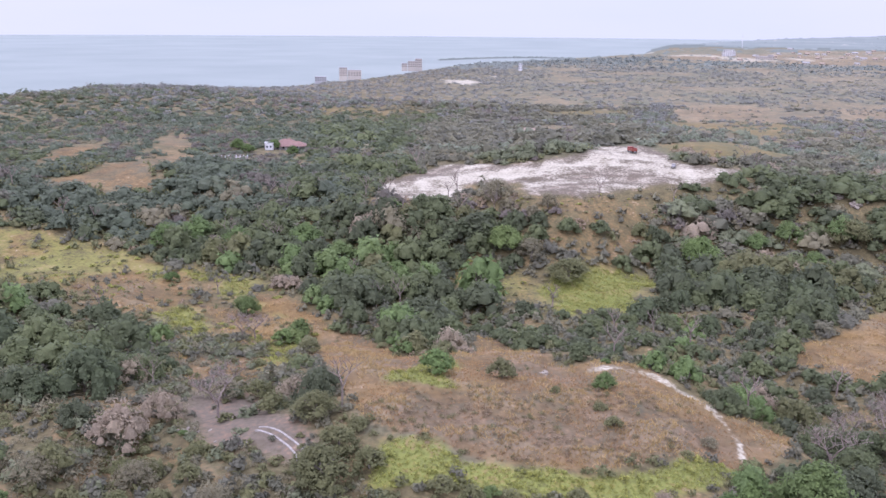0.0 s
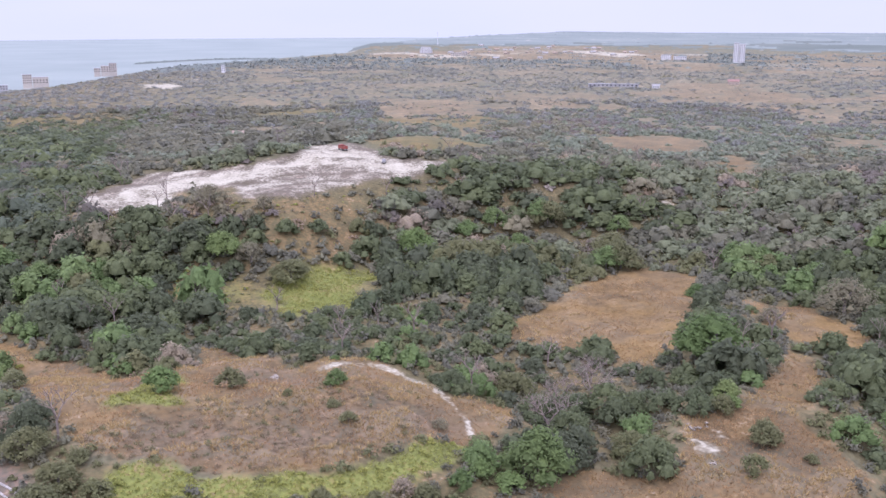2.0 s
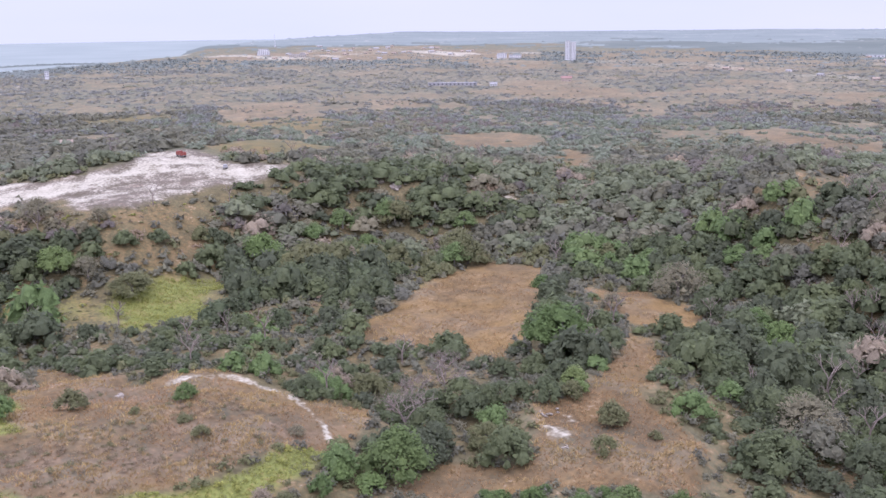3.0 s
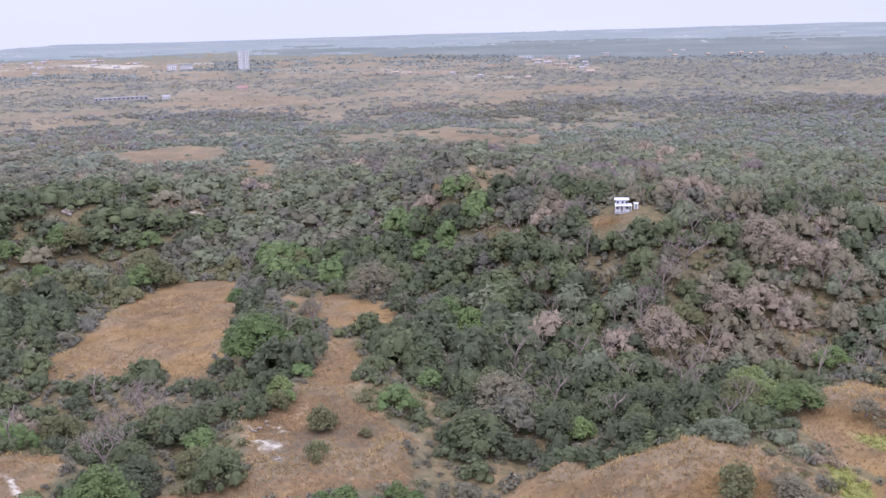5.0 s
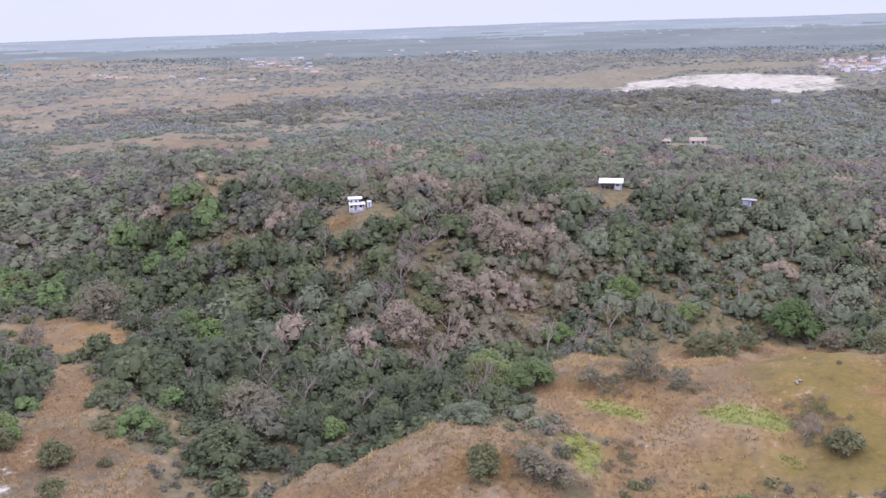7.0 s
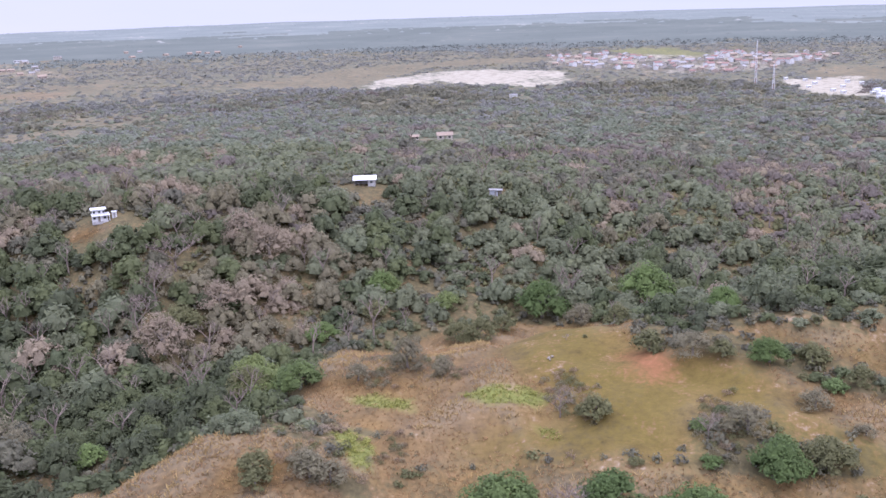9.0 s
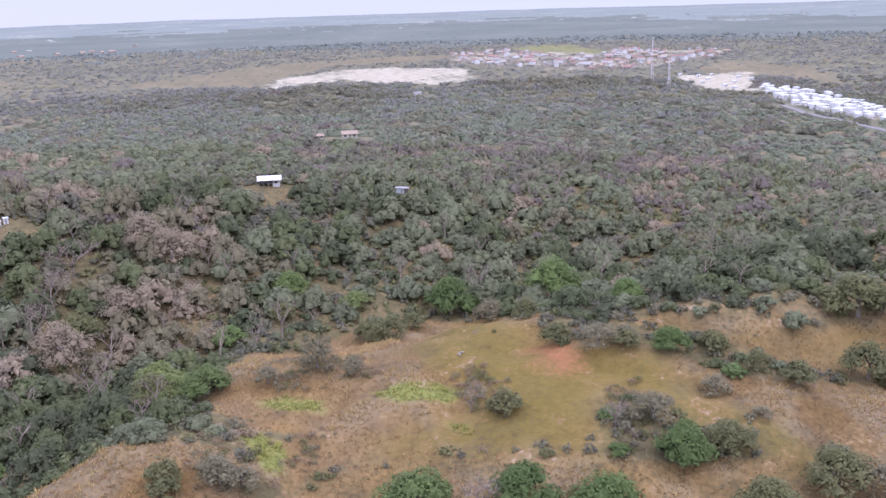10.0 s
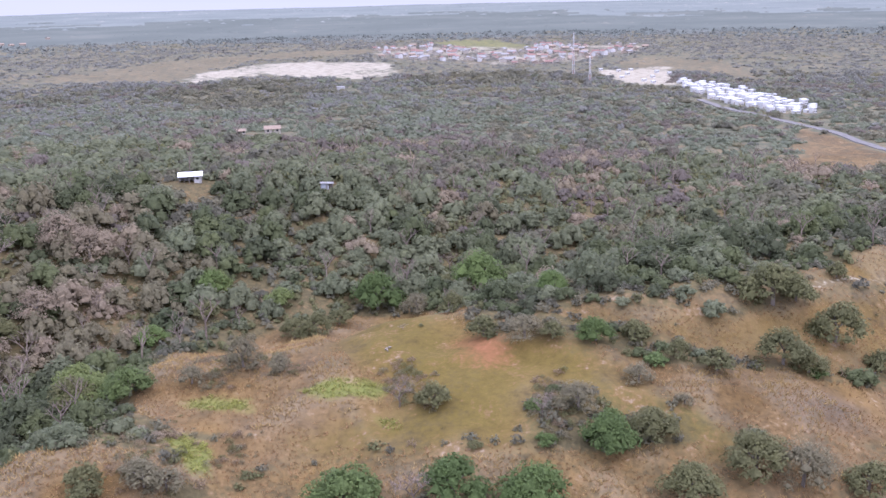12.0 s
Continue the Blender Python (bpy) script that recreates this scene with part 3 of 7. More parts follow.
LIGHT_TREES = [(-110, 357, 7.5), (-99, 362, 8.0), (-80, 354, 7.0), (-54, 352, 7.2), (-39, 338, 6.4), (-17, 329, 6.0), (139, 363, 6.5), (160, 362, 7.0), (145, 348, 6.0), (215, 301, 6.0), (224, 295, 5.2), (227, 268, 5.5), (188, 344, 5.4), (125, 360, 6.0), (207, 195, 5.0), (203, 188, 4.4), (159, 156, 4.2)]
BRIGHT_TREES = [(263, 53, 5.0), (268, 74, 5.3), (279, -7, 9.0), (220, -24, 4.4), (241, 85, 5.1), (199, 88, 6.9), (124, 172, 3.5), (161, 111, 4.0), (201, 178, 7.4), (270, 73, 5.4), (188, 83, 6.5), (-1, 198, 4.3), (24, 342, 7.8), (99, 344, 9.0), (-46, 252, 3.3), (122, 168, 3.0), (-43, 255, 3.7)]
PALE_TREES = [(246, 118, 7.9), (275, 113, 8.5), (221, 124, 9.1), (279, 123, 8.6), (-31, 183, 4.4)]


SHRUBS = ([(206, 62), (208, 55), (199, 44), (192, 43), (193, 50), (198, 58)], [(192, 59), (192, 52), (185, 49), (185, 55)], [(188, 18), (189, 12), (184, 5), (176, 3), (169, 3), (173, 9), (180, 15)],
          [(158, 46), (166, 42), (162, 41), (154, 42), (152, 45)], [(151, 62), (153, 59), (151, 54), (146, 48), (144, 49), (142, 59)], [(177, -16), (179, -21), (169, -22), (154, -20), (156, -15)], [(199, 44), (201, 39), (185, 34), (187, 40)])


# ---- ground ----
def inside(poly, x, y, soft):
    """1 inside an outline, 0 outside, with an edge some metres soft."""
    p = np.array(poly, float)
    near = (x > p[:, 0].min() - soft) & (x < p[:, 0].max() + soft) & (y > p[:, 1].min() - soft) & (y < p[:, 1].max() + soft)
    out = np.zeros_like(x)
    px, py = x[near], y[near]
    odd, best = np.zeros(px.shape, bool), np.full(px.shape, 1e9)
    for (ax, ay), (bx, by) in zip(p, np.roll(p, -1, 0)):
        cross = (ay > py) != (by > py)
        with np.errstate(divide="ignore", invalid="ignore"):
            odd ^= cross & (px < (bx - ax) * (py - ay) / (by - ay) + ax)
        ex, ey = bx - ax, by - ay
        u = np.clip(((px - ax) * ex + (py - ay) * ey) / (ex * ex + ey * ey + 1e-9), 0, 1)
        best = np.minimum(best, np.hypot(px - ax - u * ex, py - ay - u * ey))
    out[near] = fade(-soft, soft, np.where(odd, best, -best))
    return out


def savanna(x, y):
    """Open grass between the tree clumps of the plain, 0 to 1."""
    d, az = np.hypot(x, y), np.degrees(np.arctan2(x, y))
    gap = 1 - fade(0.395, 0.47, 0.6 * rough(x, y, 105, 75) + 0.4 * rough(x, y, 34, 76))
    return gap * fade(480, 640, d) * np.interp(az, [-30, -2, 8, 52, 64, 120], [0.0, 0.15, 1.0, 1.0, 0.35, 0.12])


def covers(x, y):
    """How far each place is covered by dry grass, green grass, bare pale earth with painted far haze, brown soil and
    red soil.
    """
    d = np.hypot(x, y)
    w = np.clip(d / 55, 2, 14)
    xs, ys = x + w * (rough(x, y, 22, 31) - 0.5) * 2, y + w * (rough(x, y, 22, 37) - 0.5) * 2

    def patch(*polys, soft=1.0):
        out = np.zeros_like(x)
        for q in polys:
            p = np.array(q, float)
            out = np.maximum(out, inside(q, xs, ys, max(1.2, np.hypot(*p.mean(0)) / 90) * soft))
        return out
    dry = patch(RED_FIELD, SECOND_FIELD, SPUR, KNOLL, KNOLL_STRIP, HILL_FIELD, BACK_RIDGE, THIRD_RIDGE, NOSE, HOUSE_SLOPE, DIRT_CUT, ROAD_FIELD)
    dry = np.maximum(dry, 0.46 * patch(FALLOW, FALLOW_B))
    dry = np.maximum(dry, 0.44 * patch(SCRUB_SLOPE, MEADOW_WEST, soft=3.0))
    dry = np.maximum(dry, 0.55 * patch(FIELD_TIP, soft=2.0))
    dry = np.maximum(dry, 0.7 * patch(FRONT_DRY, LEFT_FIELD, LEFT_GRASS))
    dry = np.maximum(dry, 0.42 * patch(BARN_YARD, SHED_YARD, soft=3.0))
    dry = np.maximum(dry, 0.9 * patch(FAR_PLAIN, soft=2.0))
    dry = np.maximum(dry, patch(UPPER_STRIP, STRIP_LOW))
    dry = np.maximum(dry, patch(LEFT_SLOPE, soft=2.0) * (0.58 + 0.3 * fade(0.4, 0.6, rough(x, y, 20, 42))))
    dry = np.maximum(dry, 0.42 * patch(SCRUB_FRONT, soft=3.0) * fade(0.45, 0.62, rough(x, y, 24, 40)))
    meadow = patch(LEFT_MEADOW, soft=3.0)
    dry = np.maximum(dry, meadow * (0.35 + 0.4 * fade(0.35, 0.6, rough(x, y, 20, 48))))
    dry = np.maximum(dry, 0.62 * patch(KNOLL_TOP, soft=3.0))
    sav = patch(SAVANNA_A, SAVANNA_B, SAVANNA_C, SAVANNA_D, SAVANNA_E, SAVANNA_F, SAVANNA_G, PLAIN_A, PLAIN_B, PLAIN_C, PLAIN_D, PLAIN_E, PLAIN_F, SETTLEMENT_A, SETTLEMENT_B, SETTLEMENT_D, soft=2.0)
    strips = 0.55 * rough(x * 0.55 + y * 0.2, y * 1.0 - x * 0.5, 175, 41) + 0.45 * rough(x, y, 62, 44)
    broad = fade(0.44, 0.56, strips) * fade(510, 650, d) * (1 - fade(1750, 2900, d))
    az = np.degrees(np.arctan2(x, y))
    broad = broad * np.interp(az, [-30, 0, 15, 50, 62, 120], [0.2, 0.28, 0.4, 0.4, 0.15, 0.08])
    dry = np.maximum(dry, 0.62 * savanna(x, y))
    scrub = np.maximum((0.3 + 0.5 * fade(-6, 8, az)) * fade(380, 520, d), patch(KNOLL, SPUR, LEFT_GRASS, LEFT_SLOPE, KNOLL_TOP, soft=4.0) * (0.3 + 0.6 * fade(0.35, 0.6, rough(x, y, 26, 49))))
    scrub = np.maximum(scrub, np.maximum(0.95 * patch(KNOLL_BRUSH, soft=3.0), 0.25 * patch(SCRUB_FRONT, soft=3.0)))
    dry = np.maximum(dry, np.maximum(0.85 * sav * (0.08 + 0.92 * fade(0.45, 0.56, 0.5 * rough(x, y, 48, 43) + 0.5 * rough(x, y, 120, 46))), broad))
    green = patch(FRONT_GREEN, GREEN_A, GREEN_B, GREEN_C, GREEN_D, GREEN_E) * (0.62 + 0.5 * rough(x, y, 9, 61))
    green = np.maximum(green, patch(MEADOW, soft=3.0) * (0.25 + 0.8 * fade(0.35, 0.6, rough(x, y, 15, 62))))
    green = np.maximum(green, 0.5 * patch(FIELD_TIP, soft=2.0))
    green = np.maximum(green, 0.5 * patch(MEADOW_WEST, soft=3.0) * fade(0.42, 0.6, rough(x, y, 12, 60)))
    green = np.maximum(green, 0.52 * patch(PALE_FIELD))
    green = np.maximum(green, 0.75 * patch(YELLOW_MID, soft=2.0))
    green = np.maximum(green, 0.6 * meadow * fade(0.45, 0.62, rough(x, y, 22, 52)))
    green = np.maximum(green, 0.62 * patch(LEFT_FIELD, soft=4.0) * fade(0.3, 0.6, rough(x, y, 18, 45) + 0.1))
    green = np.maximum(green, 0.6 * patch(LEFT_GRASS, LEFT_FIELD) * fade(0.45, 0.65, rough(x, y, 14, 47)))
    pit = patch(QUARRY, soft=0.6)
    streak = rough(x * 0.6 + y * 0.5, y * 2.2 - x * 0.6, 22, 53)
    rill = np.abs(2 * rough(x * 1.3 + 0.4 * y, 0.6 * y - 0.5 * x, 13, 54) - 1)
    bare = pit * (0.34 + 0.24 * fade(0.42, 0.66, streak) - 0.3 * fade(0.16, 0.02, rill))
    bare = np.maximum(bare, patch(QUARRY_ARM, QUARRY_TOP, soft=0.9) * (0.44 + 0.42 * fade(0.25, 0.55, streak)))
    bare = np.maximum(bare, patch(FAR_PLAIN, soft=2.0) * (0.1 + 0.6 * fade(0.45, 0.6, rough(x, 0.4 * y, 90, 68))))
    # haze painted on far strips as pale specks; pale earth round the settlements
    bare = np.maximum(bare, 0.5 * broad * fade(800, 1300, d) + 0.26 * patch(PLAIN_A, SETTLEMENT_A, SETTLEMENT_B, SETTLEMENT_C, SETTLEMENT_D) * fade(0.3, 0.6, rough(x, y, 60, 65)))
    for line in (QUARRY_TRACK, QUARRY_TRACK_LOW):
        bare = np.maximum(bare, 0.95 * along(line, x, y, 2.6, 1.5))
    bare = np.maximum(bare, patch(WHITE_LOT, WHITE_LOT_B, soft=0.5) * (0.5 + 0.75 * fade(0.3, 0.62, rough(0.5 * x, y, 34, 57))))
    bare = np.maximum(bare, patch(COAST_LOT, soft=0.5) * fade(0.42, 0.58, rough(x, 0.35 * y, 26, 67)))
    bare = np.maximum(bare, 0.34 * patch(ESTATE, soft=0.5))
    bare = np.maximum(bare, 0.55 * patch(TOWN) * fade(0.35, 0.55, rough(x, y, 25, 59)))
    bare = np.maximum(bare, along(TRACK, x, y, 1.7, 1.5) * (0.32 + 0.5 * rough(x, y, 5, 58)))
    bare = np.maximum(bare, along(TRACK_LOW, x, y, 0.8, 0.8) * (0.3 + 0.6 * rough(x, y, 5, 58)))
    bare = np.maximum(bare, along(RIDGE_TRACK, x, y, 1.2, 1.0) * 0.45)
    bare = np.maximum(bare, np.maximum(0.75 * patch(PALE_PATCH) * fade(0.3, 0.55, rough(x, y, 5, 55)), 0.5 * along(RIDGE_PATH, x, y, 1.6, 1.2)))
    beach = fade(5, 15, inland(x, y)) * (1 - fade(30, 44, inland(x, y)))
    bare = np.maximum(bare, 0.8 * beach)
    soil = patch(CLEARING, soft=2.0) + 0.6 * patch(PINK_PATCH, soft=3.0) + 0.45 * patch(TOWN) + 0.9 * pit + 0.3 * fade(0.47, 0.6, rough(x, y, 24, 46)) * inside(KNOLL, x, y, 6.0)
    red = patch(RED_SPOT, soft=2.5) * 0.95
    turf = np.maximum(patch(OLIVE_PATCH, soft=5.0), np.maximum(0.6 * patch(GOLD_A, GOLD_B, GOLD_C, GOLD_E, soft=2.5), 0.42 * patch(BACK_RIDGE, THIRD_RIDGE, soft=3.0)))
    return dry, green, bare, soil, red, scrub, turf


def crest(x, y, reach=9.0):
    """Metres by which a place stands above the land a few steps off."""
    return height(x, y) - (height(x + reach, y) + height(x - reach, y) + height(x, y + reach) + height(x, y - reach)) / 4


def mesh_from(name, verts, tris, mats, index=None, tint=None, smooth=False, bend=None):
    """A mesh from arrays of vertices and triangles (or quads), with a tint for each vertex."""
    me = bpy.data.meshes.new(name)
    k = tris.shape[1]
    me.vertices.add(len(verts))
    me.vertices.foreach_set("co", np.ascontiguousarray(verts, np.float32).ravel())
    me.loops.add(tris.size)
    me.loops.foreach_set("vertex_index", np.ascontiguousarray(tris, np.int32).ravel())
    me.polygons.add(len(tris))
    me.polygons.foreach_set("loop_start", np.arange(0, tris.size, k, dtype=np.int32))
    for m in mats:
        me.materials.append(m)
    if index is not None:
        me.polygons.foreach_set("material_index", np.ascontiguousarray(index, np.int32))
    me.polygons.foreach_set("use_smooth", np.full(len(tris), smooth))
    if tint is not None:
        a = me.attributes.new("tint", "FLOAT", "POINT")
        a.data.foreach_set("value", np.ascontiguousarray(tint, np.float32))
    if bend is not None:
        a = me.attributes.new("bend", "FLOAT_VECTOR", "POINT")
        a.data.foreach_set("vector", np.ascontiguousarray(bend, np.float32).ravel())
    me.update(calc_edges=True)
    return me


def build_ground():
    bearing = np.unique(np.concatenate([np.arange(-34, 122, 0.34), np.arange(122, 326, 2.5)]))
    reach = np.unique(np.concatenate([[0.02, 15, 35, 55, 75, 95], np.arange(110, 290, 2.1), np.arange(290, 560, 4.4), 560 * 1.021 ** np.arange(0, 105), [4960.0]]))
    na, nr = len(bearing), len(reach)
    a, r = np.meshgrid(np.radians(bearing), reach, indexing="ij")
    x, y = (r * np.sin(a)).ravel(), (r * np.cos(a)).ravel()
    x, y = x + 1.5, y - 2.5
    z = height(x, y)
    i, j = np.meshgrid(np.arange(na), np.arange(nr - 1), indexing="ij")
    n = (i + 1) % na
    quads = np.stack([i * nr + j, i * nr + j + 1, n * nr + j + 1, n * nr + j], -1).reshape(-1, 4)
    quads = quads[:, ::-1]
    me = mesh_from("ground", np.stack([x, y, z], -1), quads, [GROUND], smooth=True)
    dry, green, bare, soil, red, scrub, turf = covers(x, y)
    # grass on the crests dries out first; haze is painted in with distance
    crest_and_haze = np.maximum(0.7 * fade(0.15, 0.9, crest(x, y)) * (np.hypot(x, y) < 330), 0.85 * fade(430, 760, np.hypot(x, y) + 160 * (rough(x, y, 120, 101) - 0.5)))
    for name, cols in (("cover", (dry, green, bare, turf)), ("cover_more", (soil, red, scrub, crest_and_haze))):
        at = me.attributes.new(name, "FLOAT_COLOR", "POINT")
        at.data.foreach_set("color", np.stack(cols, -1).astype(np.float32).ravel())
    # past two kilometres the land is a plain backdrop with painted, glowing haze
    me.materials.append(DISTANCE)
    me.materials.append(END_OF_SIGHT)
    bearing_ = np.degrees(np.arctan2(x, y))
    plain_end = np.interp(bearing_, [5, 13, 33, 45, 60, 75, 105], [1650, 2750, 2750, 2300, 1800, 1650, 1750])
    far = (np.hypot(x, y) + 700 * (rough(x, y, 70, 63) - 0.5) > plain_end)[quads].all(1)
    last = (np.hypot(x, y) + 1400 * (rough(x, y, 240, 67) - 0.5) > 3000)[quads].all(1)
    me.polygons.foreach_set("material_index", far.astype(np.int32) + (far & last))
    return tagged(new("ground", me), "hilly land with dry grass, scrub and bare earth", "ground", kind="structure")


build_ground()


def build_sea():
    a = np.radians(np.arange(-100, 62, 2.0))
    v = np.concatenate([[(0, 350, SEA)], np.stack([4970 * np.sin(a), 4970 * np.cos(a), 0 * a + SEA], -1)])
    k = np.arange(1, len(a))
    t = np.stack([0 * k, k + 1, k], -1)
    return tagged(new("sea", mesh_from("sea", v, t, [WATER])), "calm pale blue sea under a white sky", "sea", kind="structure")


build_sea()


# ---- trees ----
def leaf_cards(rng, centre, radius, count, size, droop=0.3, slim=1.0, fuzz=0.26):
    """Sprays of leaves over the outside of a clump: irregular three-cornered blades, lying rather flat."""
    way = rng.normal(size=(count, 3))
    way[:, 2] = np.abs(way[:, 2]) * 1.1 - droop
    way /= np.linalg.norm(way, axis=1)[:, None]
    at = centre + radius * way * (0.97 - fuzz / 2 + fuzz * rng.random((count, 1)))
    nor = 0.7 * way + 0.5 * rng.normal(size=(count, 3)) + np.array([0, 0, 0.55])
    nor /= np.linalg.norm(nor, axis=1)[:, None]
    u = np.cross(nor, rng.normal(size=(count, 3)))
    u /= np.linalg.norm(u, axis=1)[:, None] + 1e-9
    v = np.cross(nor, u)
    s = size * (0.55 + 0.8 * rng.random((count, 1)))
    verts = np.stack([at + u * s * 1.1, at - u * s * 0.7 + v * s * 0.75 * slim, at - u * s * 0.5 - v * s * 0.8 * slim], 1).reshape(-1, 3)
    out = way + 0.25 * rng.normal(size=way.shape)
    return verts, 3 * np.arange(count)[:, None] + np.array([[0, 1, 2]]), np.repeat(out, 3, 0)


OCTA_V = np.array([(1, 0, 0), (0, 1, 0), (-1, 0, 0), (0, -1, 0), (0, 0, 1), (0, 0, -1)], float)
OCTA_T = np.array([(0, 1, 4), (1, 2, 4), (2, 3, 4), (3, 0, 4), (1, 0, 5), (2, 1, 5), (3, 2, 5), (0, 3, 5)])


# the rounded upper half of a clump's dark inside, for crowns seen from afar
CAP_V = np.array([(math.cos(k * 1.2566), math.sin(k * 1.2566), -0.35) for k in range(5)] + [(0.72 * math.cos(0.63 + k * 2.0944), 0.72 * math.sin(0.63 + k * 2.0944), 0.66) for k in range(3)] + [(0, 0, 1.0)], float)
LOW_CAP_V = np.array([(math.cos(k * 1.2566), math.sin(k * 1.2566), -0.35) for k in range(5)] + [(0.15, 0.1, 0.8)], float)
LOW_CAP_T = np.array([(k, (k + 1) % 5, 5) for k in range(5)])
CAP_T = np.array([(0, 1, 5), (1, 2, 6), (1, 6, 5), (2, 3, 6), (3, 7, 6), (3, 4, 7), (4, 0, 7), (0, 5, 7), (5, 6, 8), (6, 7, 8), (7, 5, 8)])


def gather(pieces):
    """Joins shapes of vertices, triangles and, for leaves, the way their clump bulges."""
    vs, ts, bs, n = [], [], [], 0
    for v, t, *b in pieces:
        vs.append(v)
        ts.append(t + n)
        bs.append(b[0] if b else np.zeros_like(v))
        n += len(v)
    return np.concatenate(vs), np.concatenate(ts), np.concatenate(bs)


def crown_arrays(seed, lobes, leaves, size, spread=0.62, low=0.75, high=1.35, core=0.86, lobe=(0.36, 0.58), slim=1.0, fuzz=0.26, up=0.85, cap=False):
    """A crown about 1 in radius over the ground point 0: lobes at several heights, clad in leaves."""
    rng = np.random.default_rng(seed)
    out, weights = [], []
    for i in range(lobes):
        a = 2 * math.pi * (i * 0.618 + 0.2 * rng.random())
        q = spread * math.sqrt((i + 0.3) / lobes)
        c = np.array([q * math.cos(a), q * math.sin(a), high - (high - low) * (q / spread) ** 1.5 * (0.7 + 0.5 * rng.random())])
        weights.append((c, rng.uniform(*lobe)))
    total = sum(r * r for _, r in weights)
    for c, r in weights:
        if core:
            solid, faces = {True: (CAP_V, CAP_T), False: (OCTA_V, OCTA_T), "low": (LOW_CAP_V, LOW_CAP_T)}[cap]
            out.append((c + solid * r * core * (0.85 + 0.3 * rng.random((len(solid), 1))), faces, solid + 0.0))
        k = max(1, round(leaves * r * r / total)) if leaves else 0
        if k:
            out.append(leaf_cards(rng, c, r, k, size, slim=slim, fuzz=fuzz))
    v, t, b = gather(out)
    whole = v - np.array([0, 0, low])
    whole /= np.linalg.norm(whole, axis=1)[:, None] + 1e-9
    b = b / (np.linalg.norm(b, axis=1)[:, None] + 1e-9) + 0.5 * whole + np.array([0, 0, up])
    return v, t, b / (np.linalg.norm(b, axis=1)[:, None] + 1e-9)


def stick(p, q, r0, r1):
    """A tapered three-sided limb from p to q."""
    p, q = np.array(p, float), np.array(q, float)
    w = q - p
    w /= np.linalg.norm(w) + 1e-9
    u = np.cross(w, (0.3, 0.9, 0.2) if abs(w[2]) > 0.8 else (0, 0, 1))
    u /= np.linalg.norm(u)
    v = np.cross(w, u)
    ring = [math.cos(k) * u + math.sin(k) * v for k in (0, 2.094, 4.189)]
    verts = np.array([p + r0 * c for c in ring] + [q + r1 * c for c in ring])
    tris = np.array([t for k in range(3) for t in ((k, (k + 1) % 3, 3 + k), ((k + 1) % 3, 3 + (k + 1) % 3, 3 + k))])
    return verts, tris


def branch_arrays(seed, levels, splits, thick=0.06, rise=0.5, first=0.75, upright=0.45):
    """A bare, forking tree about 1 in crown radius and 2 high."""
    rng = np.random.default_rng(seed)
    out = []

    def grow(p, way, length, r, level):
        mid = p + way * length * 0.5 + rng.normal(size=3) * length * 0.05
        q = p + way * length
        if level < 2:
            out.extend([stick(p, mid, r, r * 0.85), stick(mid, q, r * 0.85, r * 0.65)])
        else:
            out.append(stick(p, q, r, r * 0.6))
        if level >= levels:
            return
        for i in range(splits):
            a = 2 * math.pi * (i + rng.random() * 0.8) / splits
            turn = np.array([math.cos(a), math.sin(a), 0]) * (0.75 + 0.3 * rng.random())
            w = way * upright * 1.6 + turn + np.array([0, 0, rise * 0.6])
            w /= np.linalg.norm(w)
            grow(q if i else mid + (q - mid) * 0.7, w, length * (0.62 + 0.16 * rng.random()), r * 0.58, level + 1)
    grow(np.zeros(3), np.array([0.03, 0.02, 1.0]), first, thick, 0)
    return gather(out)


def trunk_arrays(seed, top=1.05, r=0.07):
    rng = np.random.default_rng(seed)
    bend = rng.normal(size=3) * 0.05
    fork = np.array([bend[0], bend[1], top * 0.55])
    out = [stick((0, 0, -0.15), fork, r * 1.15, r * 0.8)]
    for i in range(3):
        a = 2.1 * i + rng.random()
        out.append(stick(fork, (0.4 * math.cos(a), 0.4 * math.sin(a), top * (0.9 + 0.2 * rng.random())), r * 0.65, r * 0.25))
    return gather(out)


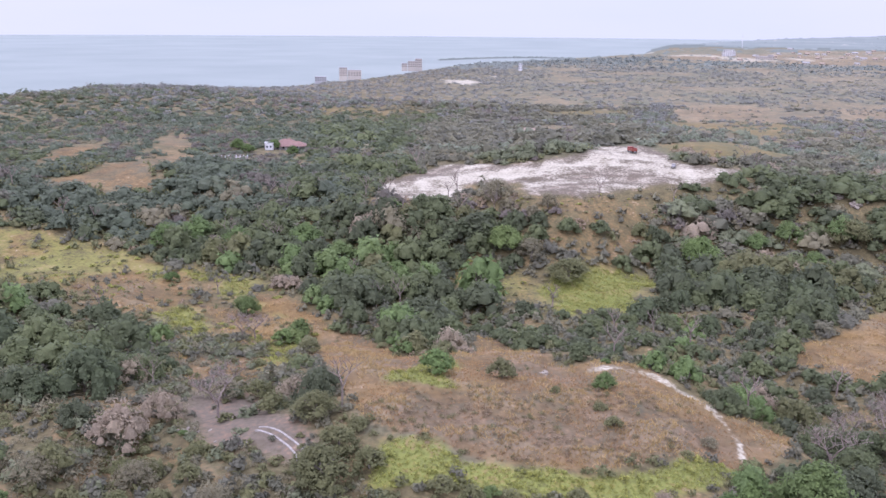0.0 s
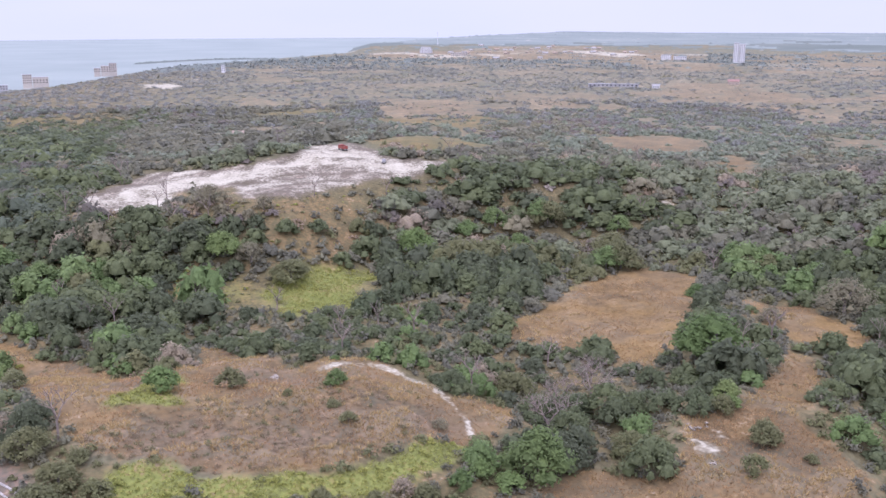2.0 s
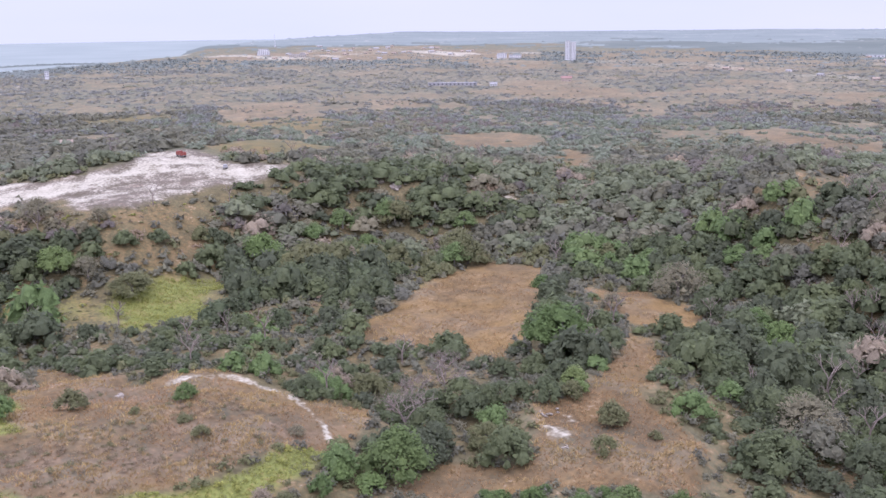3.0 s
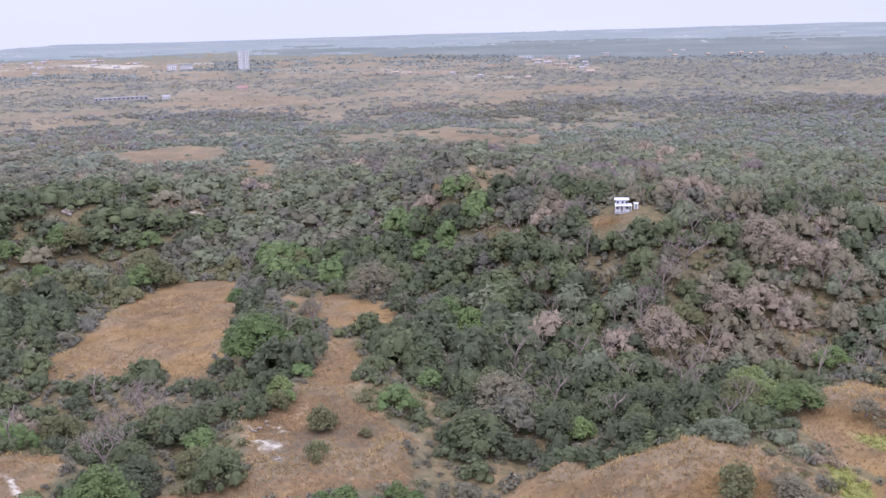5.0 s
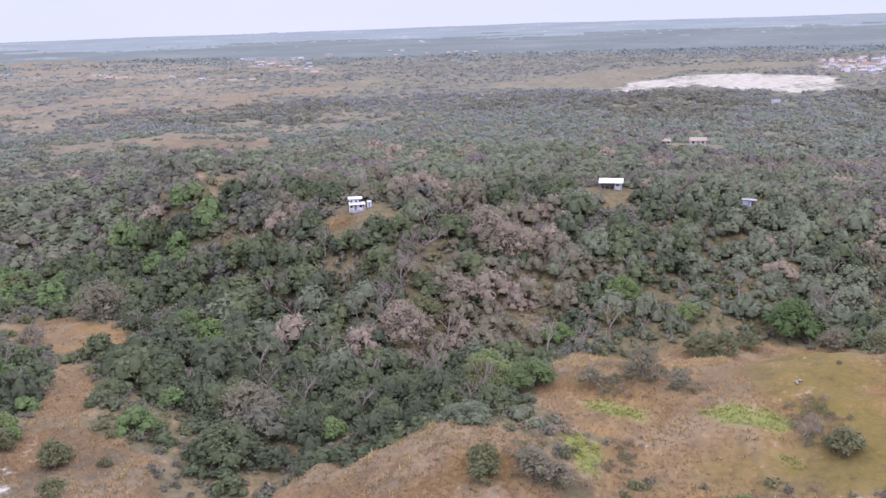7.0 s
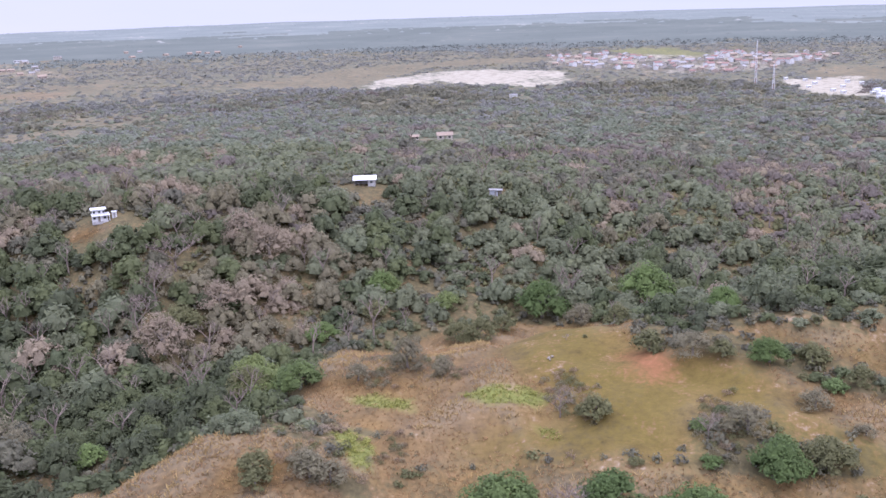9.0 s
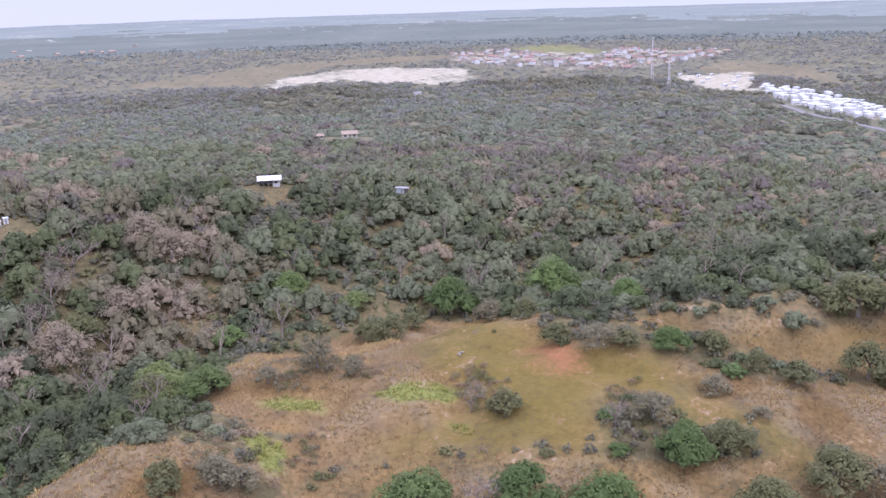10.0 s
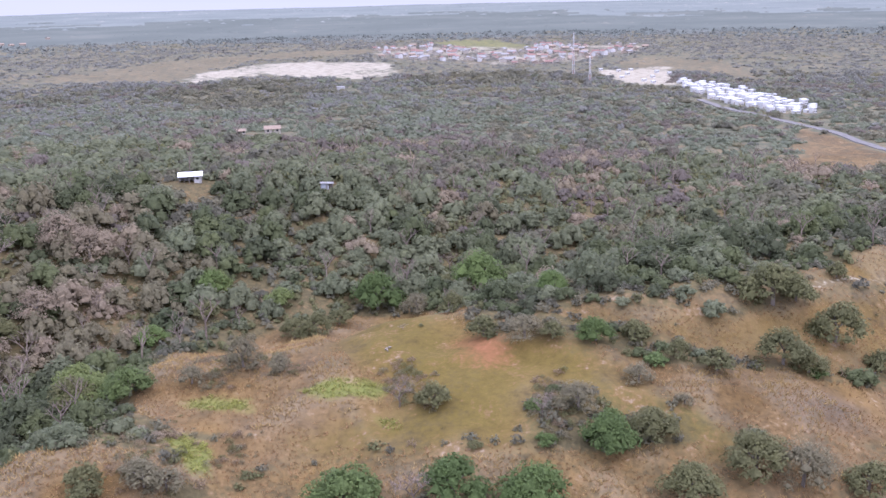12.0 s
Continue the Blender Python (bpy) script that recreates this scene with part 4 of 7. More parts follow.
def scatter(name, protos, x, y, size, mats, label, sink=0.35, stretch=(0.85, 1.25), seed=1):
    """Copies of the shapes, merged into one mesh that stands on the ground at x, y."""
    rng = np.random.default_rng(seed)
    if len(x) == 0:
        return None
    z = height(x, y)
    pick = rng.integers(0, len(protos), len(x))
    spin, tall, tint = rng.random(len(x)) * 2 * np.pi, rng.uniform(*stretch, len(x)), rng.random(len(x))
    vs, ts, tn, bs, n = [], [], [], [], 0
    for k, (pv, pt, pb) in enumerate(protos):
        sel = np.where(pick == k)[0]
        if len(sel) == 0:
            continue
        c, s, f = np.cos(spin[sel])[:, None], np.sin(spin[sel])[:, None], size[sel][:, None]
        vx = (pv[None, :, 0] * c - pv[None, :, 1] * s) * f + x[sel][:, None]
        vy = (pv[None, :, 0] * s + pv[None, :, 1] * c) * f + y[sel][:, None]
        vz = (pv[None, :, 2] - sink) * f * tall[sel][:, None] + z[sel][:, None]
        vs.append(np.stack([vx, vy, vz], -1).reshape(-1, 3))
        ts.append((pt[None] + (np.arange(len(sel)) * len(pv))[:, None, None] + n).reshape(-1, 3))
        tn.append(np.repeat(tint[sel], len(pv)))
        bs.append(np.stack([pb[None, :, 0] * c - pb[None, :, 1] * s, pb[None, :, 0] * s + pb[None, :, 1] * c, np.broadcast_to(pb[None, :, 2], (len(sel), len(pv)))], -1).reshape(-1, 3))
        n += len(sel) * len(pv)
    me = mesh_from(name, np.concatenate(vs), np.concatenate(ts), mats, tint=np.concatenate(tn), bend=np.concatenate(bs))
    return tagged(new(name, me), label, "woodland", kind="stuff")


def lattice(step, r0, r1, a0, a1, seed):
    """Jittered places, one for each square of the step, in a ring between two distances and bearings."""
    rng = np.random.default_rng(seed)
    g = np.arange(-r1, r1, step)
    x, y = (q.ravel() for q in np.meshgrid(g, g))
    x, y = x + rng.uniform(-0.45, 0.45, x.shape) * step, y + rng.uniform(-0.45, 0.45, x.shape) * step
    d, az = np.hypot(x, y), np.degrees(np.arctan2(x, y))
    keep = (d >= r0) & (d < r1) & (az >= a0) & (az < a1)
    return x[keep], y[keep]


def wooded(x, y, spill=0.0, holes=True):
    """How densely trees stand, 0 to 1; spill lets them stray on to open ground."""
    d = np.hypot(x, y)
    dry, green, bare, soil, red, _, turf = covers(x, y)
    open_ = np.maximum.reduce([dry, green, bare * 1.3, soil, red, 1.2 * turf])
    near = 1 - fade(0.25 + spill, 0.6 + spill, open_)
    far = (1 - 0.95 * fade(0.25, 0.7, open_) * fade(0.36, 0.52, 0.6 * rough(x, y, 62, 73) + 0.4 * rough(x, y, 21, 74) + 0.25 * green)) * (0.8 + 0.3 * rough(x, y, 60, 71))
    far = far * (1 - (0.25 + 0.3 * fade(700, 1100, d)) * fade(-4, 10, np.degrees(np.arctan2(x, y))) * (1 - fade(0.38, 0.52, rough(x, y, 42, 75))))
    far = far * (1 - 0.93 * savanna(x, y))
    far = far * (1 - 0.85 * np.maximum(inside(FALLOW, x, y, 15.0), inside(FALLOW_B, x, y, 15.0)))
    t = fade(470, 600, d)
    dens = near * (1 - t) + far * t
    dens = dens * (1 - along(ROAD, x, y, 6, 1.5)) * (1 - along(TRACK, x, y, 4, 1.5)) * (1 - along(TRACK_LOW, x, y, 3, 1.5))
    for hx, hy, hr in CLEARINGS:
        dens = dens * fade(hr * 0.7, hr * 1.2, np.hypot(x - hx, y - hy))
    dens = dens * (1 - inside(QUARRY, x, y, 12.0)) * (1 - 0.8 * inside(QUARRY, 1.035 * x, 1.035 * y, 8.0)) * (1 - 0.45 * inside(QUARRY, 1.075 * x, 1.075 * y, 8.0)) * (1 - inside(WHITE_LOT, x, y, 8.0)) * (1 - inside(WHITE_LOT_B, x, y, 8.0)) * (1 - 0.9 * inside(ESTATE, x, y, 6.0)) * (1 - 0.8 * inside(PALE_FIELD, x, y, 8.0))
    dens = dens * (1 - 0.5 * inside(SCRUB_SLOPE, x, y, 8.0)) * (1 - 0.7 * inside(LEFT_MEADOW, x, y, 4.0)) * (1 - 0.75 * inside(KNOLL_TOP, x, y, 5.0))
    dens = dens * (1 - 0.5 * inside(SCRUB_FRONT, x, y, 8.0) * (1 - inside(DARK_LEFT, x, y, 5.0)))
    dens = dens * (1 - 0.92 * inside(MEADOW, x, y, 4.0)) * (1 - 0.6 * inside(MEADOW_WEST, x, y, 4.0))
    for open_slope in (LEFT_SLOPE, UPPER_STRIP, STRIP_LOW):
        dens = dens * (1 - 0.8 * inside(open_slope, x, y, 4.0))
    for i, (sx, sy, sr) in enumerate(SINGLES if holes else ()):
        hole = 0.85 if i < FULL else 0.3
        dens = dens * (np.hypot(x - sx, y - sy) > hole * sr + 1.2)
    return dens * (inland(x, y) > 48)


CLEARINGS = [(268, 167, 13), (340, 98, 12), (332, 96, 8), (352, 49, 10), (485, 95, 14), (-95, 538, 6), (-105, 538, 5), (-118, 506, 5), (58, 630, 10), (164, 379, 5), (169, 372, 5)]
LIGHT_TREES += [(166, 312, 7.0), (183, -42, 2.6), (187, -78, 2.3)]
OLIVE_TREES += [(187, -76, 4.6), (192, -39, 3.8), (231, -99, 3.4), (196, -96, 4.0), (213, -82, 5.0)]
DRY_TREES += [(166, -44, 2.3)]
GREEN_TREES += [(-113, 533, 4.6), (-87, 533, 4.2), (-121, 541, 4.8), (-101, 549, 5.0)]
SINGLES = np.array(LIGHT_TREES + GREEN_TREES + OLIVE_TREES + DRY_TREES + BRIGHT_TREES + PALE_TREES + BARE_TREES)
FULL = len(SINGLES) - len(PALE_TREES) - len(BARE_TREES)
KINDS = ("green", "bright", "olive", "dry", "pale")
ALL_KINDS = KINDS + ("light",)


def kind_of(x, y, seed):
    """The kind of tree at each place: greener in the valley, greyer on the slopes."""
    rng = np.random.default_rng(seed)
    d, az = np.hypot(x, y), np.degrees(np.arctan2(x, y))
    n1, n2 = rough(x, y, 46, 81), rough(x, y, 75, 83)
    valley = np.interp(az, [-40, -5, 20, 45, 60, 75, 120], [0.5, 0.75, 0.85, 0.85, 0.8, 0.5, 0.4]) * (1 - fade(330, 430, d)) * fade(115, 165, d)
    brown = hill(x, y, 262, 122, 46, 34, 30, 1.0, 4) + 0.8 * hill(x, y, 310, 202, 35, 40, 0, 1.0, 3) + 0.9 * hill(x, y, 13, 367, 80, 19, 5, 1.0, 3) + 0.35 * hill(x, y, 405, -84, 80, 70, 0, 1.0, 3)
    grove = np.maximum.reduce([inside(q, x, y, 15.0) for q in (DARK_GROVE, DARK_GROVE_B, DARK_GROVE_C, SCARP)])
    g = np.clip(0.36 + 0.5 * valley + 0.9 * (n1 - 0.5) - 0.35 * brown + 0.6 * grove - 0.12 * fade(440, 560, d), 0.04, 1.2)
    br = np.clip(0.015 + 0.42 * valley * fade(0.42, 0.6, n2) * (1 - 0.92 * fade(46, 56, az)) - 0.3 * brown - 0.3 * grove, 0.008, 0.4) * (1 - 0.9 * (1 - fade(-12, -2, az)) * (1 - fade(250, 300, d)))
    dr = np.clip(0.08 + 0.3 * brown + 0.55 * (n2 - 0.5) - 0.12 * valley, 0.02, 0.8)
    pl = np.clip(0.012 + 0.4 * brown + 0.06 * (n2 - 0.5) + fade(390, 460, d) * (0.04 + 0.9 * (rough(x, y, 85, 88) - 0.47)), 0.004, 0.4)
    n3 = rough(x, y, 170, 87) - 0.5
    n4, off = rough(x, y, 105, 89) - 0.5, fade(380, 480, d)
    g, dr = np.clip(g + (0.9 + 0.3 * off) * n3, 0.03, 1.2), np.clip(dr - 0.45 * n3 + 0.9 * off * n4, 0.02, 0.9)
    ol = np.clip(1 - g - br - dr - pl, 0.1, 1)
    w = np.stack([g, br, ol, dr, pl], -1)
    w = np.cumsum(w / w.sum(-1, keepdims=True), -1)
    # like stands beside like
    pick = np.clip(0.5 + 1.5 * (0.36 * rng.random(len(x)) + 0.64 * (0.5 + 1.5 * (rough(x, y, 26, 85) - 0.5)) - 0.5), 0, 0.999)
    return (pick[:, None] > w).sum(-1)


MIXED = {"green": GREEN, "bright": HAZY_OLIVE, "olive": HAZY_OLIVE, "dry": MAUVE, "pale": YELLOWISH}
MATS = {"green": GREEN, "bright": BRIGHT, "olive": OLIVE, "dry": DRY, "pale": PALE}
BELOW = {"green": GREEN, "bright": SCRUB_LEAF, "olive": SCRUB_LEAF, "dry": DRY, "pale": BRUSH}
EAST = {"green": DEEP, "bright": GREEN, "olive": OLIVE, "dry": DRY, "pale": PALE}
VALLEY = {**MATS, "green": DEEP, "bright": LIGHT, "olive": SCRUB_LEAF}
WORDS = {"green": "dark green leafy trees", "bright": "bright green leafy trees", "olive": "dull olive scrub trees", "dry": "brown half-bare dry trees", "pale": "pale dry trees with few leaves"}


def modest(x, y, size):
    """Lowers trees round open patches and in scrubby strips, so the patches show in the camera's view."""
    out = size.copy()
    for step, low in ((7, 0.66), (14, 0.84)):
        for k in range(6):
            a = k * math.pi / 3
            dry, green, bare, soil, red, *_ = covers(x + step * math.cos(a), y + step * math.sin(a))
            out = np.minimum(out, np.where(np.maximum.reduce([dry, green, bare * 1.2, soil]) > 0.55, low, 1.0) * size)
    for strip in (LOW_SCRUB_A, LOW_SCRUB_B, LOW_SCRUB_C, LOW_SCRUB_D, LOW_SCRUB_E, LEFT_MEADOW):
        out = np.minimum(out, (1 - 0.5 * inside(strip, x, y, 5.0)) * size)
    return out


def scrubby(x, y):
    """Where open grass with low scrub takes the place of trees, 0 to 1."""
    dry, green, bare, soil, red, _, turf = covers(x, y)
    return fade(0.25, 0.6, np.maximum.reduce([dry, green, turf, bare]))


def plant(tag, x, y, size, shapes, seed, words, stretch=(0.85, 1.25), mats=MATS):
    kinds = kind_of(x, y, seed)
    for k, kind in enumerate(KINDS):
        s = kinds == k
        scatter(tag, shapes[kind], x[s], y[s], size[s], [mats[kind]], WORDS[kind] + words, stretch=stretch, seed=seed + k)


def shapes_of(lobes, leaves, size, count, seed, lobe=(0.36, 0.58), thin_lobe=(0.30, 0.48), fuzz=0.26, core=0.86, up=0.85, low=0.75, high=1.35, cap=True, spread=0.62):
    full = [crown_arrays(seed + i, lobes, leaves, size, lobe=lobe, fuzz=fuzz, core=core, up=up, low=low, high=high, cap=cap, spread=spread) for i in range(count)]
    thin = [crown_arrays(seed + 50 + i, lobes + 2, round(leaves * 1.2), size * 0.9, core=core - 0.12, lobe=thin_lobe, slim=0.6, fuzz=fuzz, up=up, low=low, high=high, cap=cap, spread=spread) for i in range(count)]
    return {"green": full, "bright": full, "olive": full, "dry": thin, "pale": thin}


def plant_woods():
    rng = np.random.default_rng(5)
    x, y = lattice(6.1, 168, 470, -33, 121, 11)
    keep = rng.random(len(x)) < wooded(x, y)
    x, y = x[keep], y[keep]
    lush = np.interp(np.degrees(np.arctan2(x, y)), [-40, -25, 30, 52, 66, 121], [0.5, 1.0, 1.0, 0.8, 0.35, 0.25]) * (1 - fade(300, 390, np.hypot(x, y)))
    keep = rng.random(len(x)) < 1 - 0.42 * lush
    x, y, lush = x[keep], y[keep], lush[keep]
    big = np.interp(np.degrees(np.arctan2(x, y)), [-33, 0, 40, 60, 80, 121], [1.0, 1.15, 1.1, 1.0, 0.85, 0.85])
    size = (2.3 + 4.4 * rng.random(len(x)) ** 2.3 + 2.2 * rough(x, y, 45, 91)) * big + 1.1 * lush
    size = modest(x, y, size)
    large = (size > 4.3) & (np.hypot(x, y) < 370)
    close = large & (np.hypot(x, y) < 228)
    large = large & ~close
    near = ~large & ~close & (np.hypot(x, y) < 300)
    far = ~large & ~near & ~close
    east = np.degrees(np.arctan2(x, y)) + 20 * (rough(x, y, 50, 78) - 0.5) > 47
    broad = shapes_of(18, 760, 0.066, 5, 90, (0.2, 0.4), (0.18, 0.34), 0.42, 0.68, up=0.5, low=0.5, high=1.28, cap=True, spread=0.76)
    middling = shapes_of(11, 300, 0.108, 6, 100, (0.24, 0.46), (0.22, 0.4), 0.34, 0.84, up=0.5, low=0.42, high=1.22, cap=True, spread=0.72)
    small = shapes_of(7, 170, 0.13, 6, 150, (0.26, 0.5), (0.24, 0.42), 0.34, 0.84, 0.5, 0.5, 1.15, spread=0.72)
    for side, mats, more in ((~east, VALLEY, 0), (east, EAST, 500)):
        for s, forms, seed, words, stretch in ((close & side, broad, 15, " with broad crowns close below the hill", (0.85, 1.25)), (large & side, middling, 20, " with broad crowns in the valley", (0.85, 1.25)), (near & side, small, 25, " in the valley and on its slopes", (0.6, 0.92))):
            plant("near_woods", x[s], y[s], size[s], forms, seed + more, words, stretch, mats)
    west = np.degrees(np.arctan2(x, y)) + 16 * (rough(x, y, 60, 79) - 0.5) < 0
    shapes = shapes_of(5, 84, 0.152, 8, 170, (0.34, 0.6), (0.32, 0.54), 0.42, 0.76, 0.7, 0.4, 1.0, spread=0.68)
    scarp = {"green": DEEP, "bright": GREEN, "olive": GREEN, "dry": WITHERED, "pale": DRY}
    steep = inside(SCARP, x, y, 12.0) > 0.5
    slopes = {**MATS, "dry": MAUVE, "bright": GREEN}
    shady = {"green": DEEP, "bright": GREEN, "olive": SHADY, "dry": WITHERED, "pale": DRY}
    for s, mats, seed, words in ((far & ~west & ~steep, slopes, 28, " on the upper slopes"), (far & steep & ~west, scarp, 58, " on the scarp"), (far & west, shady, 48, " on the western slopes")):
        plant("near_woods", x[s], y[s], 1.1 * size[s], shapes, seed, words, (0.6, 0.9), mats)
    # undergrowth between the trees
    xu, yu = lattice(3.5, 118, 345, -33, 121, 21)
    keep = rng.random(len(xu)) < 0.95 * wooded(xu, yu, 0.3, False) * (np.maximum(covers(xu, yu)[0], covers(xu, yu)[6]) < np.where(xu > 3.5 * yu, 0.6, 0.82))
    xu, yu = xu[keep], yu[keep]
    size = 1.2 + 1.5 * rng.random(len(xu))
    by = np.hypot(xu, yu) < 232
    plant("undergrowth", xu[~by], yu[~by], size[~by], shapes_of(2, 13, 0.25, 5, 600, fuzz=0.4, core=0.8, low=0.4, high=0.9, cap="low"), 70, ", low undergrowth between the trunks", mats=BELOW)
    plant("undergrowth", xu[by], yu[by], 0.95 * size[by], shapes_of(5, 48, 0.165, 6, 610, (0.26, 0.46), (0.24, 0.42), 0.5, 0.55, low=0.3, high=0.85, cap="low"), 73, ", low thicket between the nearest trees", mats=BELOW)
    xu, yu = lattice(5.1, 330, 480, -33, 121, 23)
    keep = rng.random(len(xu)) < 0.95 * wooded(xu, yu, 0.2, False)
    xu, yu = xu[keep], yu[keep]
    plant("undergrowth", xu, yu, 2.1 + 1.6 * rng.random(len(xu)), shapes_of(2, 9, 0.3, 5, 640, fuzz=0.4, core=0.8, low=0.4, high=0.8, cap="low"), 75, ", low undergrowth on the upper slopes", mats=BELOW)
    # leafless trees on the dry slopes
    xb, yb = lattice(10, 150, 480, -33, 121, 22)
    brown = hill(xb, yb, 240, 132, 70, 55, 30, 1.0, 3) + 0.6 * hill(xb, yb, 13, 367, 90, 25, 5, 1.0, 3) + 0.5 * hill(xb, yb, 405, -54, 110, 110, 0, 1.0, 3)
    keep = rng.random(len(xb)) < wooded(xb, yb) * (0.07 + 0.55 * brown)
    bare = [branch_arrays(620 + i, 3, 3, 0.06, 0.6) for i in range(4)]
    scatter("bare_woods", bare, xb[keep], yb[keep], 3.2 + 2.4 * rng.random(keep.sum()), [TWIG], "leafless grey trees on the dry slopes", 0.0, (1.0, 1.4), 72)
    x, y = lattice(6.4, 470, 970, -33, 121, 12)
    keep = rng.random(len(x)) < wooded(x, y)
    x, y = x[keep], y[keep]
    grove = np.maximum.reduce([inside(q, x, y, 15.0) for q in (DARK_GROVE, DARK_GROVE_B, DARK_GROVE_C)])
    size = (2.6 + 2.2 * rng.random(len(x)) ** 2 + 1.6 * fade(0.45, 0.75, rough(x, y, 34, 93)) + 2.0 * (rng.random(len(x)) < 0.13)) * (1 + 0.45 * grove)
    size = size * (1 - 0.45 * scrubby(x, y))
    shapes = shapes_of(3, 18, 0.27, 8, 200, (0.4, 0.7), (0.36, 0.6), 0.4, 0.78, 0.9, 0.35, 0.75, "low")
    west = (np.degrees(np.arctan2(x, y)) + 16 * (rough(x, y, 60, 79) - 0.5) < 0) & (rng.random(len(x)) < 1 - fade(700, 1000, np.hypot(x, y)))
    # the share of trees in the haze-painted leaf colour grows with distance
    hazed = rng.random(len(x)) < fade(420, 1080, np.hypot(x, y)) * (0.7 + 0.6 * rough(x, y, 80, 77))
    for s, mats, seed in ((~hazed, MIXED, 30), (hazed, {"green": GREEN, "bright": HAZY_SCRUB, "olive": HAZY_SCRUB, "dry": MAUVE, "pale": YELLOWISH}, 35), (west, shady, 55)):
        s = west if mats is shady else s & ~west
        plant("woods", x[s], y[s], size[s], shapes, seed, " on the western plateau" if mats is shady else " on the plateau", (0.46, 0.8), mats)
    x2, y2 = lattice(10.2, 970, 2380, -33, 121, 13)
    keep = rng.random(len(x2)) < wooded(x2, y2)
    x2, y2 = x2[keep], y2[keep]
    keep = np.hypot(x2, y2) < np.interp(np.degrees(np.arctan2(x2, y2)), [5, 16, 45, 60], [1900, 2380, 2350, 1900])
    x2, y2 = x2[keep], y2[keep]
    size, shapes = (3.2 + 3.4 * rng.random(len(x2)) ** 2) * (1 - 0.5 * scrubby(x2, y2)), shapes_of(1, 5, 0.5, 8, 300, (0.7, 0.95), (0.6, 0.85), 0.35, 0.85, 0.85, 0.3, 0.5, "low")
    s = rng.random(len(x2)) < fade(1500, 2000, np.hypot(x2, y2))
    # far woods take the leaf colour with haze painted in
    plant("far_woods", x2[~s], y2[~s], size[~s], shapes, 40, " far off on the plain", (0.3, 0.5), {**dict.fromkeys(KINDS, HAZY_SCRUB), "pale": YELLOWISH})
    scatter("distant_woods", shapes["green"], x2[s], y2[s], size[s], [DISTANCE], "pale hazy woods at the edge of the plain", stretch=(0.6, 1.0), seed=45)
    x3, y3 = lattice(75, 1650, 4850, -33, 121, 14)
    keep = rng.random(len(x3)) < wooded(x3, y3) * 0.95
    x3, y3 = x3[keep], y3[keep]
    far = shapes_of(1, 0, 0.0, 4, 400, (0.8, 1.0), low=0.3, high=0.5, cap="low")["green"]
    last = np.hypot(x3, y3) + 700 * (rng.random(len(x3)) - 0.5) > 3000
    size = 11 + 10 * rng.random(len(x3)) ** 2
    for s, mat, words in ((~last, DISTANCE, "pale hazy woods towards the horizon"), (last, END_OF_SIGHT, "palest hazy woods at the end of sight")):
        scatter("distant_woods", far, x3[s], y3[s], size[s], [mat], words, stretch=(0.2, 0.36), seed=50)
    x4, y4 = lattice(52, 130, 1200, 121, 180, 15)
    x5, y5 = lattice(52, 130, 1200, -180, -33, 16)
    x4, y4 = np.concatenate([x4, x5]), np.concatenate([y4, y5])
    keep = rng.random(len(x4)) < wooded(x4, y4)
    x4, y4 = x4[keep], y4[keep]
    plant("scrub_woods", x4, y4, 5 + 5 * rng.random(len(x4)), shapes_of(2, 9, 0.75, 4, 500), 60, " behind the hovering place")


plant_woods()


# ---- single trees, each of a trunk and a crown ----
LEAVES = {**MATS, "green": LUSH, "olive": SCRUB_LEAF, "light": LIGHT}


def tree_protos(kind, leaves, size):
    """Three trees of a kind, about 1 in crown radius, as meshes for the trunk and the crown."""
    out = []
    for i in range(3):
        seed = leaves + 10 * ALL_KINDS.index(kind) + i
        thin = kind in ("dry", "pale")
        crown = crown_arrays(seed, 24, leaves, size, spread=0.78, fuzz=0.36, core={"green": 0.74, "bright": 0.74, "light": 0.74, "olive": 0.6}.get(kind, 0.45), slim=0.9 if not thin else 0.45, low=0.4, high=1.3, lobe=(0.17, 0.4))
        trunk = trunk_arrays(seed, 1.1)
        out.append((mesh_from("trunk", *trunk[:2], [BARK]), mesh_from("crown", *crown[:2], [LEAVES[kind]], tint=np.zeros(len(crown[0])), bend=crown[2])))
    return out


def bare_protos():
    out = []
    for i in range(4):
        limbs = branch_arrays(760 + i, 4, 3, 0.05, 0.55)
        rng = np.random.default_rng(770 + i)
        tips = limbs[0][rng.integers(len(limbs[0]) // 3, len(limbs[0]), 260)]
        twigs = gather([stick(p, p + rng.normal(size=3) * 0.09 + (0, 0, 0.05), 0.008, 0.003) for p in tips])
        out.append((mesh_from("trunk", *limbs[:2], [TWIG]), mesh_from("crown", *twigs[:2], [TWIG])))
    return out


TREE_LABELS = {
    "green": ("leafy_tree", "dark green leafy tree with a dense crown", "tree"), "bright": ("leafy_tree", "bright green leafy tree in fresh leaf", "tree"),
    "light": ("leafy_tree", "broad light green tree with a rounded crown", "tree"),
    "olive": ("leafy_tree", "dull olive tree with a flat, layered crown", "tree"), "dry": ("dry_tree", "grey-brown dry tree with thin withered leaves", "tree"),
    "pale": ("dry_tree", "pale beige dry tree in seed", "tree"), "bare": ("bare_tree", "leafless grey tree with forking limbs", "tree")}
PROTOS = {k: tree_protos(k, 800, 0.088) for k in ALL_KINDS}
BROAD = {k: tree_protos(k, 2600, 0.05) for k in ALL_KINDS}
PROTOS["bare"] = bare_protos()


